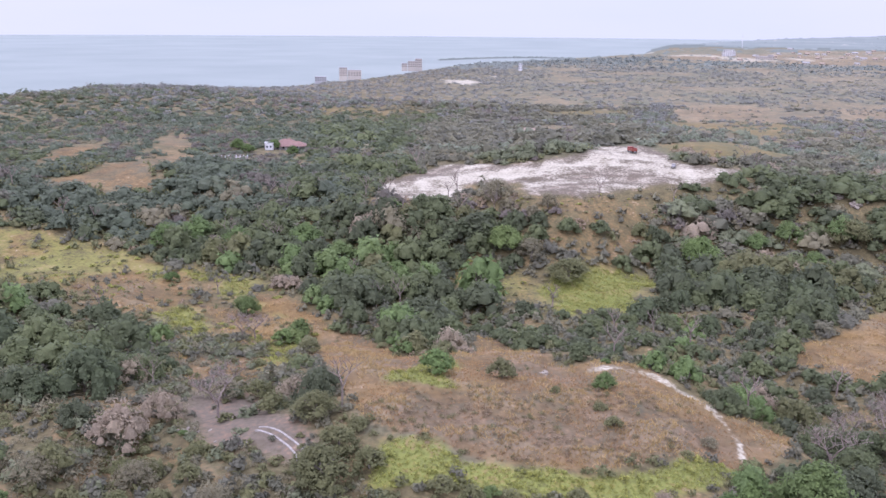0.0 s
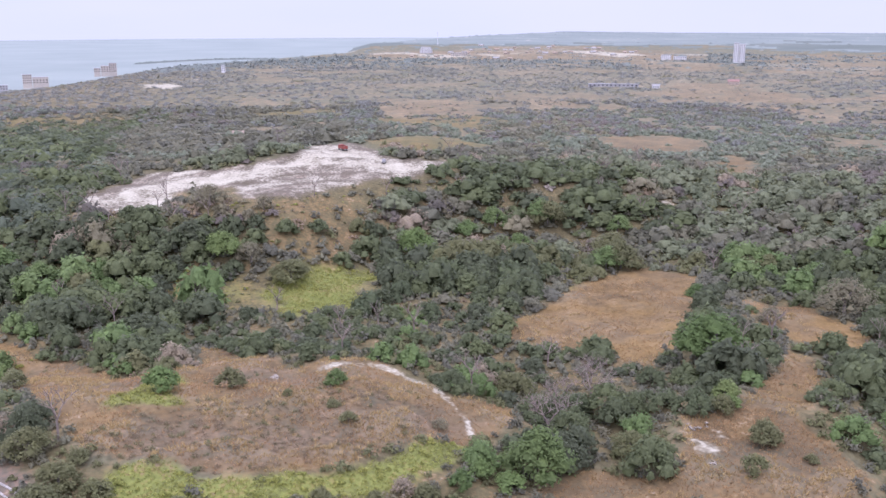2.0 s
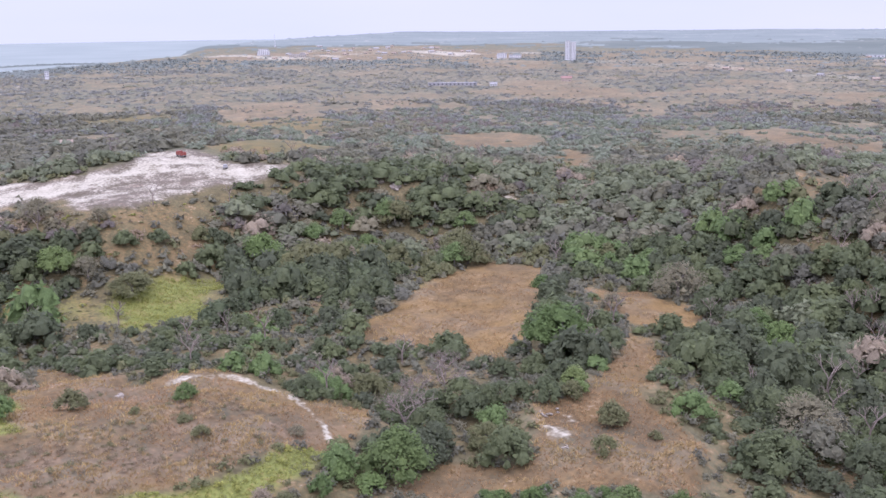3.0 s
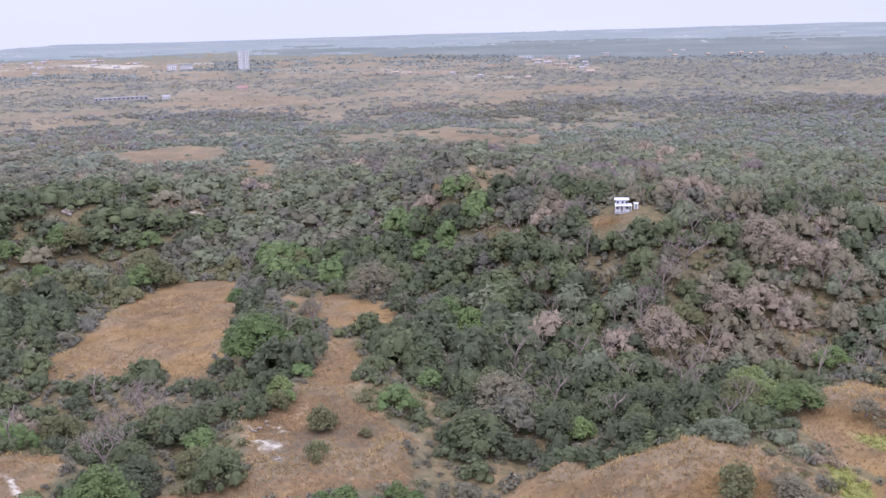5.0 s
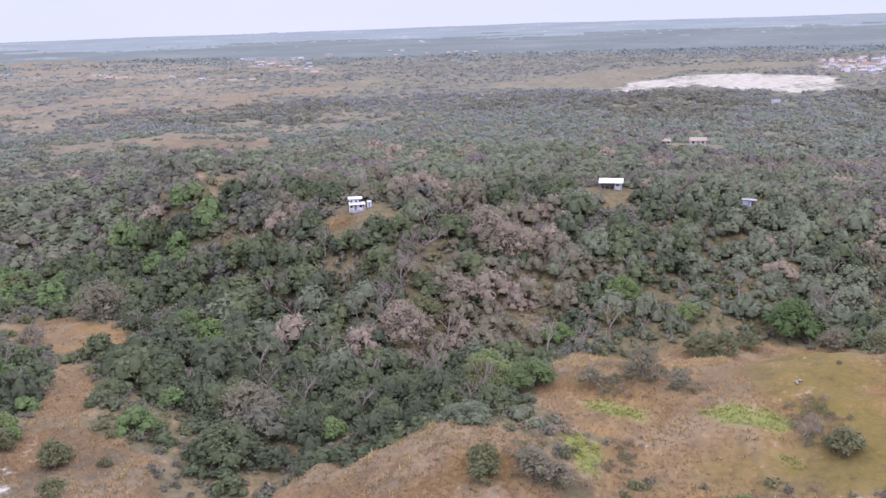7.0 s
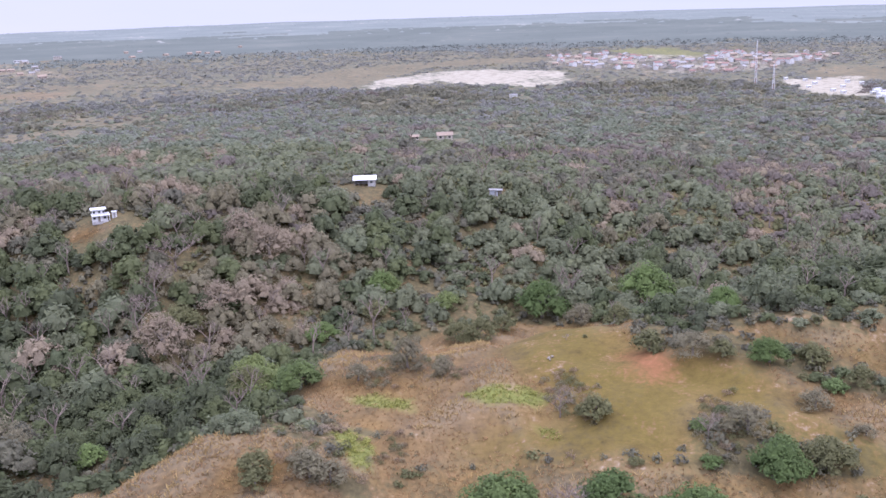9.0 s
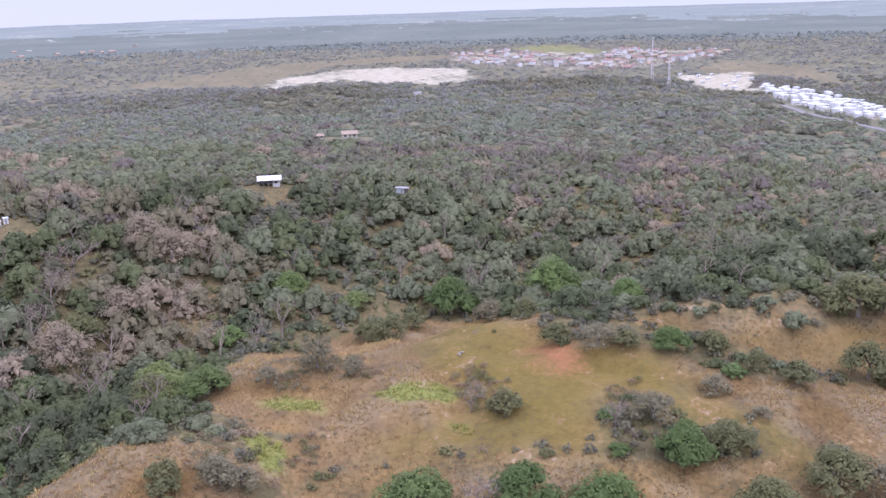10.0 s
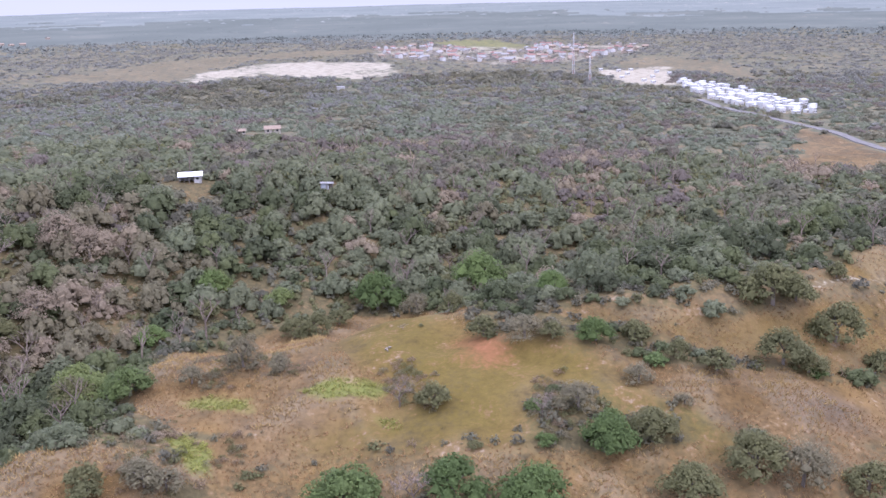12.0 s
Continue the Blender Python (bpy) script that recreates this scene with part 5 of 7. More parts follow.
def tree(kind, x, y, r, rng, tall=1.0):
    name, label, category = TREE_LABELS[kind]
    if r < 2.2 and kind != "bare":
        name, label, category = "bush", label.replace("tree", "bush"), "bush"
    choice = BROAD[kind] if r > 4.3 and kind != "bare" else PROTOS[kind]
    trunk, crown = choice[rng.integers(len(choice))]
    top = tagged(new(name), label, category, "trees on the hills")
    z = float(height(np.array([x]), np.array([y]))[0])
    squat = 0.64 if r < 2.6 else 0.9
    top.matrix_world = Matrix.LocRotScale((x, y, z - 0.1 * r), Euler((0, 0, rng.random() * 6.28)), (r, r, r * tall * squat * (0.85 + 0.3 * rng.random())))
    for part_name, me in (("trunk", trunk), ("crown", crown)):
        ob = new(part_name, me)
        ob.parent = top
    return top


def plant_singles():
    rng = np.random.default_rng(77)
    for kind, rows in (("green", GREEN_TREES), ("bright", BRIGHT_TREES), ("light", LIGHT_TREES), ("olive", OLIVE_TREES), ("dry", DRY_TREES), ("pale", PALE_TREES), ("bare", BARE_TREES)):
        for x, y, r in rows:
            tree(kind, x, y, r, rng)
    # the woods nearest to the eye, tree by tree
    x, y = lattice(6.9, 118, 168, -33, 121, 17)
    keep = rng.random(len(x)) < wooded(x, y)
    x, y = x[keep], y[keep]
    kinds = kind_of(x, y, 71)
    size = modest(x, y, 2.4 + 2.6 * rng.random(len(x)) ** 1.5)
    for i in range(len(x)):
        tree(KINDS[kinds[i]], x[i], y[i], size[i], rng)
    # low bushes on the open ground
    x, y = lattice(9.0, 130, 330, -33, 121, 18)
    dry, green, bare, soil, red, *_ = covers(x, y)
    keep = (np.maximum(dry, green) > 0.6) & (rng.random(len(x)) < 0.05 * fade(0.45, 0.6, rough(x, y, 30, 95)) + 0.004) & (bare < 0.3) & (inside(RED_FIELD, x, y, 2) < 0.5)
    for x_, y_ in zip(x[keep], y[keep]):
        tree(("olive", "dry", "green", "olive", "dry")[rng.integers(5)], x_, y_, 0.7 + 1.3 * rng.random() ** 2, rng)


plant_singles()


# ---- grass ----
def tuft_arrays(seed, blades, wide, high):
    rng = np.random.default_rng(seed)
    out = []
    for i in range(blades):
        a, lean = rng.random() * 6.28, rng.normal(size=2) * 0.5
        c, s = math.cos(a) * wide, math.sin(a) * wide
        foot = rng.normal(size=2) * wide * (0.8 if blades < 10 else 3.0)
        out.append((np.array([(foot[0] + c, foot[1] + s, -0.1), (foot[0] - c, foot[1] - s, -0.1), (foot[0] + lean[0], foot[1] + lean[1], high * (0.6 + 0.6 * rng.random()))]), np.array([(0, 1, 2)]), np.tile((0.0, 0.0, 2.0), (3, 1))))
    return gather(out)


def plant_grass():
    rng = np.random.default_rng(33)
    straw = [tuft_arrays(900 + i, 6, 0.16, 0.62) for i in range(6)]
    weeds = [gather([leaf_cards(np.random.default_rng(910 + i), np.array([0, 0, 0.05]), 0.5, 16, 0.15)]) for i in range(5)]
    x, y = lattice(0.78, 118, 345, -33, 121, 19)
    dry, green, bare, soil, red, _, turf = covers(x, y)
    patchy = fade(0.36, 0.62, rough(x, y, 9, 97))
    k = (dry > 0.5) & (green < 0.5) & (turf < 0.5) & (bare < 0.3) & (rng.random(len(x)) < (0.12 + 0.7 * patchy) * np.where(np.hypot(x, y) < 240, 1, 0.5))
    scatter("dry_grass", straw, x[k], y[k], 0.3 + 0.4 * rng.random(k.sum()), [STRAW], "tufts of dry straw-coloured grass on the knolls", 0.0, seed=3)
    g = (green > 0.5) & (bare < 0.3) & (rng.random(len(x)) < 0.8)
    # thickets of waist-high weeds
    xw, yw = lattice(2.0, 118, 345, -33, 121, 27)
    _, gw, bw, *_ = covers(xw, yw)
    t = (gw > 0.55) & (bw < 0.3) & (rng.random(len(xw)) < 0.08 + 0.55 * fade(0.46, 0.64, rough(xw, yw, 9, 96)))
    clumps = [crown_arrays(920 + i, 4, 60, 0.17, low=0.3, high=0.7, fuzz=0.4, core=0.7, cap="low") for i in range(5)]
    scatter("weed_thicket", clumps, xw[t], yw[t], 0.6 + 0.8 * rng.random(t.sum()) ** 2, [WEEDS], "waist-high yellow-green weeds in thickets", 0.2, (0.6, 1.0), 9)
    scatter("green_weeds", weeds, x[g], y[g], 0.5 + 0.6 * rng.random(g.sum()), [WEEDS], "low yellow-green weeds on open ground", 0.0, seed=4)
    xt, yt = lattice(1.25, 130, 300, -33, 121, 29)
    dt, gt, bt, _, _, _, tt = covers(xt, yt)
    t = (dt > 0.5) & (gt < 0.4) & (bt < 0.3) & (tt < 0.2) & (rng.random(len(xt)) < 0.8 * fade(0.2, 0.9, crest(xt, yt)) + 0.22 * fade(0.52, 0.66, rough(xt, yt, 13, 108)))
    tall = [tuft_arrays(970 + i, 11, 0.13, 0.62) for i in range(6)]
    scatter("tall_grass", tall, xt[t], yt[t], 0.6 + 0.5 * rng.random(t.sum()), [PALE_STRAW], "tall pale straw along the crests of the knolls", 0.0, seed=5)
    # knee-high scrub on the grassy slopes
    x, y = lattice(2.3, 118, 330, -33, 121, 24)
    dry, green, bare, soil, red, _, turf = covers(x, y)
    s = (np.maximum(dry, 0.8 * green) > 0.45) & (bare < 0.25) & (turf < 0.5) & (inside(RED_FIELD, x, y, 2) < 0.5)
    s &= rng.random(len(x)) < 0.2 * fade(0.56, 0.68, rough(x, y, 26, 99)) + 0.002
    low = [crown_arrays(930 + i, 5, 70, 0.13, low=0.3, high=0.6, fuzz=0.42, core=0.0, lobe=(0.26, 0.44)) for i in range(5)]
    for mat, part_of, words in ((SCRUB_LEAF, 0, "dull green"), (DRY, 1, "brown, half-dry"), (STRAW, 2, "straw-coloured")):
        c = s & (np.floor(rough(x, y, 14, 98) * 30).astype(int) % 3 == part_of)
        scatter("low_scrub", low, x[c], y[c], 0.4 + 0.75 * rng.random(c.sum()) ** 2, [mat], words + " knee-high scrub in dry grass", 0.3, (0.7, 1.0), 7 + part_of)
    # shoulder-high scrub over the foot of the hill and the brow of the knoll
    bushes = [crown_arrays(950 + i, 6, 70, 0.19, low=0.35, high=0.85, fuzz=0.42, core=0.66, lobe=(0.26, 0.46), cap="low", spread=0.66) for i in range(6)]
    sparse = [crown_arrays(960 + i, 7, 80, 0.15, low=0.3, high=0.9, fuzz=0.6, core=0.0, lobe=(0.26, 0.44), slim=0.6, spread=0.7) for i in range(6)]
    x, y = lattice(2.3, 118, 290, -33, 30, 25)
    _, green, bare, soil, *_ = covers(x, y)
    here = inside(SCRUB_FRONT, x, y, 3.0) * (1 - inside(DARK_LEFT, x, y, 2.0)) * (1 - 0.85 * fade(0.3, 0.6, soil)) * (1 - 0.6 * green) * (bare < 0.2)
    thick = fade(0.36, 0.6, rough(x, y, 17, 103))
    s = rng.random(len(x)) < here * (0.66 + 0.33 * thick)
    size = (0.8 + 2.0 * rng.random(len(x)) ** 1.8) * (0.75 + 0.5 * thick)
    pick = np.floor(rough(x, y, 11, 104) * 40 + 1.2 * rng.random(len(x))).astype(int) % 4
    for i, (mat, forms, words) in enumerate(((SCRUB_LEAF, bushes, "dull green"), (DRY, sparse, "grey-brown, half-dry"), (OLIVE, bushes, "olive-green"), (GREEN, bushes, "dark green"))):
        c = s & (pick == i)
        scatter("scrub", forms, x[c], y[c], size[c], [mat], words + " scrub at the foot of the hill", 0.25, (0.7, 1.15), 13 + i)
    x, y = lattice(2.5, 240, 420, -33, 20, 28)
    _, green, bare, *_ = covers(x, y)
    ground_ = np.maximum.reduce([inside(q, x, y, 4.0) for q in (LEFT_MEADOW, LEFT_FIELD, LEFT_GRASS, LEFT_SLOPE, KNOLL_STRIP, SCRUB_SLOPE, MEADOW_WEST, QUARRY_FOOT)]) * (bare < 0.25)
    thick = fade(0.4, 0.62, rough(x, y, 14, 106))
    s = rng.random(len(x)) < ground_ * (0.12 + 0.55 * thick) * (1 - 0.8 * inside(KNOLL_STRIP, x, y, 2.0))
    pick = np.floor(rough(x, y, 16, 107) * 30 + rng.random(len(x))).astype(int) % 4
    for i, (mat, forms, words) in enumerate(((SCRUB_LEAF, bushes, "dull green"), (DRY, sparse, "grey-brown"), (WEEDS, bushes, "yellow-green"), (WITHERED, sparse, "dark withered"))):
        c = s & (pick == i)
        scatter("meadow_scrub", forms, x[c], y[c], 0.5 + 1.1 * rng.random(c.sum()) ** 1.8, [mat], words + " low scrub strewn over meadow and slope", 0.25, (0.5, 0.9), 21 + i)
    # thickets of twiggy shrubs on the hill field
    x, y = lattice(1.7, 130, 240, 60, 100, 31)
    s = rng.random(len(x)) < 0.85 * np.maximum.reduce([inside(q, x, y, 2.5) for q in SHRUBS])
    kind = np.floor(rough(x, y, 7, 109) * 30 + 0.8 * rng.random(len(x))).astype(int) % 3
    twiggy = [crown_arrays(980 + i, 7, 150, 0.13, low=0.25, high=0.85, fuzz=0.6, core=0.0, lobe=(0.26, 0.44), slim=0.6, spread=0.72) for i in range(5)]
    for i, (mat, words) in enumerate(((BRUSH, "grey-brown, nearly leafless"), (SCRUB_LEAF, "dull olive"), (DRY, "half-dry"))):
        c = s & (kind == i)
        scatter("shrub_thicket", twiggy, x[c], y[c], 0.8 + 0.9 * rng.random(c.sum()), [mat], words + " shrubs in a thicket on the grass", 0.2, (0.7, 1.0), 61 + i)
    x, y = lattice(1.7, 140, 240, -20, 50, 26)
    _, green, bare, *_ = covers(x, y)
    s = (rng.random(len(x)) < 0.9 * inside(KNOLL_BRUSH, x, y, 7.0) * (0.3 + 0.7 * fade(0.38, 0.56, rough(x, y, 10, 105)))) & (bare < 0.2) & (green < 0.4)
    for i, (mat, words) in enumerate(((BRUSH, "grey-brown"), (SCRUB_LEAF, "dull olive"))):
        c = s & ((rng.random(len(x)) < 0.7) == (i == 0))
        scatter("brush", sparse, x[c], y[c], 0.5 + 0.7 * rng.random(c.sum()) ** 1.5, [mat], words + " knee-high brush in dry grass", 0.2, (0.6, 0.9), 17 + i)


plant_grass()


# ---- buildings, vehicles and masts ----
def plain(name, stops, scale=0.8, rough_=0.8, metal=0.0, detail=5.0):
    """A paint, plaster, metal or tile surface with stains in it."""
    m, n, l, b = material(name, rough_, metal)
    r = ramp(n, stops)
    l.new(noise_node(n, l, scale, detail).outputs["Fac"], r.inputs["Fac"])
    l.new(r.outputs["Color"], b.inputs["Base Color"])
    return m


WHITE_WALL = plain("white_plaster", [(0.35, (0.44, 0.43, 0.41)), (0.6, (0.56, 0.56, 0.55))])
PINK_WALL = plain("pink_plaster", [(0.35, (0.291, 0.237, 0.190)), (0.6, (0.371, 0.313, 0.251))])
CREAM_WALL = plain("cream_plaster", [(0.35, (0.340, 0.307, 0.264)), (0.6, (0.425, 0.390, 0.336))])
GREY_WALL = plain("grey_concrete", [(0.35, (0.24, 0.235, 0.23)), (0.6, (0.34, 0.33, 0.325))])
WHITE_ROOF = plain("white_sheet_roof", [(0.35, (0.56, 0.57, 0.58)), (0.6, (0.68, 0.69, 0.70))], 0.5, 0.5)
GREY_ROOF = plain("grey_sheet_roof", [(0.35, (0.187, 0.179, 0.171)), (0.6, (0.259, 0.251, 0.240))], 0.5, 0.5)
BLUE_SHEET = plain("pale_blue_sheet", [(0.35, (0.313, 0.351, 0.395)), (0.6, (0.405, 0.441, 0.479))], 0.5, 0.5)
TILE_ROOF = plain("red_tile_roof", [(0.3, (0.180, 0.106, 0.085)), (0.5, (0.234, 0.140, 0.115)), (0.7, (0.279, 0.174, 0.145))], 1.2)
PALE_TILE = plain("faded_tile_roof", [(0.3, (0.226, 0.172, 0.127)), (0.6, (0.291, 0.228, 0.172))], 1.2)
VILLA_TILE = plain("weathered_villa_tile", [(0.3, (0.135, 0.082, 0.066)), (0.5, (0.175, 0.105, 0.085)), (0.7, (0.215, 0.135, 0.110))], 0.9)
RED_PAINT = plain("red_truck_paint", [(0.35, (0.191, 0.051, 0.041)), (0.6, (0.236, 0.069, 0.051))], 2.0, 0.45)
WHITE_PAINT = plain("white_car_paint", [(0.35, (0.5, 0.5, 0.5)), (0.6, (0.6, 0.6, 0.6))], 2.0, 0.35)
STEEL = plain("galvanised_steel", [(0.35, (0.36, 0.36, 0.37)), (0.6, (0.46, 0.46, 0.47))], 1.0, 0.45, 0.6)
RUBBER = plain("black_rubber", [(0.35, (0.02, 0.02, 0.02)), (0.6, (0.035, 0.034, 0.033))], 5.0)
TIMBER = plain("weathered_timber", [(0.35, (0.14, 0.12, 0.10)), (0.6, (0.22, 0.19, 0.16))], 3.0)
ROCK = plain("pale_rock", [(0.3, (0.156, 0.129, 0.100)), (0.5, (0.221, 0.188, 0.148)), (0.7, (0.272, 0.235, 0.185))], 0.6)
ROAD_TOP = plain("concrete_road", [(0.35, (0.120, 0.113, 0.104)), (0.6, (0.160, 0.150, 0.140))], 0.4)
LEGS_RED = plain("red_mast_paint", [(0.35, (0.36, 0.12, 0.09)), (0.6, (0.44, 0.16, 0.12))], 1.0, 0.6)
GLASS = material("dark_window_glass", 0.1)[0]
GLASS.node_tree.nodes["Principled BSDF"].inputs["Base Color"].default_value = (0.03, 0.035, 0.04, 1)
GLASS.node_tree.nodes["Principled BSDF"].inputs["Specular IOR Level"].default_value = 0.6


def part(name, bm, mat, parent, label=""):
    me = bpy.data.meshes.new(name)
    bm.to_mesh(me)
    bm.free()
    me.materials.append(mat)
    ob = new(name, me)
    ob.parent = parent
    if label:
        ob["label"] = label
    return ob


def box(bm, x0, x1, y0, y1, z0, z1):
    v = [bm.verts.new(p) for p in ((x0, y0, z0), (x1, y0, z0), (x1, y1, z0), (x0, y1, z0), (x0, y0, z1), (x1, y0, z1), (x1, y1, z1), (x0, y1, z1))]
    for f in ((3, 2, 1, 0), (4, 5, 6, 7), (0, 1, 5, 4), (1, 2, 6, 5), (2, 3, 7, 6), (3, 0, 4, 7)):
        bm.faces.new([v[i] for i in f])
    return bm


def boxes(*rows):
    bm = bmesh.new()
    for r in rows:
        box(bm, *r)
    return bm


def prism(points, y0, y1):
    """A solid from an outline of (x, z), drawn out along y."""
    bm = bmesh.new()
    a, b = [bm.verts.new((x, y0, z)) for x, z in points], [bm.verts.new((x, y1, z)) for x, z in points]
    bm.faces.new(a)
    bm.faces.new(b[::-1])
    for i in range(len(points)):
        j = (i + 1) % len(points)
        bm.faces.new((a[j], a[i], b[i], b[j]))
    return bm


def drum(x, y, z, r, length, axis="X", sides=12):
    bm = bmesh.new()
    turn = {"X": Matrix.Rotation(radians(90), 4, "Y"), "Y": Matrix.Rotation(radians(90), 4, "X"), "Z": Matrix()}[axis]
    bmesh.ops.create_cone(bm, cap_ends=True, segments=sides, radius1=r, radius2=r, depth=length, matrix=Matrix.Translation((x, y, z)) @ turn)
    return bm


def on_ground(x, y):
    return float(height(np.array([float(x)]), np.array([float(y)]))[0])


def thing(name, x, y, label, category, turn=None, group="", lift=0.0):
    """An empty on the ground, raised by lift; its own y axis points away from the hovering place unless a turn is
    given.
    """
    ob = tagged(new(name), label, category, group)
    ob.matrix_world = pose(x, y, on_ground(x, y) + lift, 0, 0, -math.degrees(math.atan2(x, y)) if turn is None else turn)
    return ob


def window(parent, x0, x1, y, z0, z1, out=-1):
    """A window in a wall that faces along y: frame and pane, a little proud."""
    t = 0.07
    f = part("window", boxes((x0, x0 + t, y, y + 0.08 * out, z0, z1), (x1 - t, x1, y, y + 0.08 * out, z0, z1), (x0 + t, x1 - t, y, y + 0.08 * out, z0, z0 + t), (x0 + t, x1 - t, y, y + 0.08 * out, z1 - t, z1)), WHITE_PAINT, parent)
    bmesh_fix(f)
    p = part("pane", boxes((x0 + t, x1 - t, min(y, y + 0.03 * out), max(y, y + 0.03 * out), z0 + t, z1 - t)), GLASS, f, "dark glass pane")
    return p


def bmesh_fix(ob):
    bm = bmesh.new()
    bm.from_mesh(ob.data)
    bmesh.ops.recalc_face_normals(bm, faces=bm.faces)
    bm.to_mesh(ob.data)
    bm.free()


def gable_roof(w, d, z, rise, eave, thick=0.15):
    """Two roof slopes with their ridge along x."""
    a, b = d / 2 + eave, rise * (d / 2 + eave) / (d / 2)
    bm = bmesh.new()
    for s in (-1, 1):
        o = [(0, z + rise), (0, z + rise + thick), (s * a, z + rise - b + thick), (s * a, z + rise - b)]
        va, vb = [bm.verts.new((-w / 2 - eave, p[0], p[1])) for p in o], [bm.verts.new((w / 2 + eave, p[0], p[1])) for p in o]
        bm.faces.new(va)
        bm.faces.new(vb[::-1])
        for i in range(4):
            j = (i + 1) % 4
            bm.faces.new((va[j], va[i], vb[i], vb[j]))
    bmesh.ops.recalc_face_normals(bm, faces=bm.faces)
    return bm


def hip_roof(x0, x1, y0, y1, z, rise, eave=0.6):
    x0, x1, y0, y1 = x0 - eave, x1 + eave, y0 - eave, y1 + eave
    h = (y1 - y0) / 2
    bm = bmesh.new()
    low = [bm.verts.new(p) for p in ((x0, y0, z - 0.12), (x1, y0, z - 0.12), (x1, y1, z - 0.12), (x0, y1, z - 0.12))]
    base = [bm.verts.new(p) for p in ((x0, y0, z), (x1, y0, z), (x1, y1, z), (x0, y1, z))]
    ra, rb = bm.verts.new((x0 + h, (y0 + y1) / 2, z + rise)), bm.verts.new((x1 - h, (y0 + y1) / 2, z + rise))
    for f in ((base[0], base[1], rb, ra), (base[2], base[3], ra, rb), (base[1], base[2], rb), (base[3], base[0], ra), (low[3], low[2], low[1], low[0])):
        bm.faces.new(f)
    for i in range(4):
        j = (i + 1) % 4
        bm.faces.new((low[i], low[j], base[j], base[i]))
    return bm


def gable_walls(w, d, h, rise):
    bm = bmesh.new()
    a, b = ([bm.verts.new((x, y, z)) for y, z in ((-d / 2, -1), (d / 2, -1), (d / 2, h), (0, h + rise), (-d / 2, h))] for x in (-w / 2, w / 2))
    bm.faces.new(a[::-1])
    bm.faces.new(b)
    for i in range(5):
        j = (i + 1) % 5
        bm.faces.new((a[i], a[j], b[j], b[i]))
    return bm


def small_house(x, y, turn, w, d, h, rise, wall, roof, label, name="house", group="", eave=0.5):
    house = thing(name, x, y, label, "house", turn, group)
    part("wall", gable_walls(w, d, h, rise), wall, house)
    part("roof", gable_roof(w, d, h, rise, eave), roof, house)
    part("door", boxes((-0.45, 0.45, -d / 2 - 0.05, -d / 2, 0, 2.05)), TIMBER, house)
    for s in (-1, 1):
        part("window", boxes((s * w * 0.3 - 0.6, s * w * 0.3 + 0.6, -d / 2 - 0.04, -d / 2, 1.0, 2.1)), GLASS, house)
    return house


def white_house():
    """Two storeys, white, with a flat roof over each and a deck in front."""
    h = thing("white_house", 273, 171, "white two-storey house with flat overhanging roofs", "house", -55)
    part("lower_wall", boxes((-3.0, 2.8, -2.0, 2.4, -1.0, 2.4)), WHITE_WALL, h)
    part("lower_roof", boxes((-3.3, 3.7, -3.2, 2.7, 2.4, 2.55)), WHITE_ROOF, h)
    part("upper_wall", boxes((-2.8, 1.9, -1.4, 2.2, 2.55, 4.7)), WHITE_WALL, h)
    part("upper_roof", boxes((-3.5, 2.6, -2.1, 2.8, 4.7, 4.9)), WHITE_ROOF, h, "white flat roof slab")
    for x in (-3.1, 0.2, 3.4):
        part("post", boxes((x - 0.12, x + 0.12, -3.1, -2.88, -1.0, 2.4)), WHITE_PAINT, h)
    part("deck", boxes((-3.3, 3.7, -3.2, -2.0, -1.0, 0.0)), GREY_WALL, h)
    for x in (-2.6, -0.6, 1.0):
        window(h, x, x + 0.9, -1.4, 3.2, 4.2)
    for x in (-2.8, 1.2):
        window(h, x, x + 1.1, -2.0, 0.9, 1.9)
    part("door", boxes((-0.9, 0.0, -2.05, -2.0, 0, 2.05)), TIMBER, h)
    tank = thing("white_shed", 274.8, 166.8, "small white box-shaped shed beside the house", "shed", -55)
    part("wall", boxes((-0.9, 0.9, -0.9, 0.9, -0.8, 2.3)), WHITE_WALL, tank)
    part("roof", boxes((-1.05, 1.05, -1.05, 1.05, 2.3, 2.42)), WHITE_ROOF, tank)
    part("door", boxes((-0.4, 0.4, -0.95, -0.9, 0, 1.9)), GREY_ROOF, tank)
    for ob in (h, tank):
        ob.scale = (0.82, 0.82, 0.82)


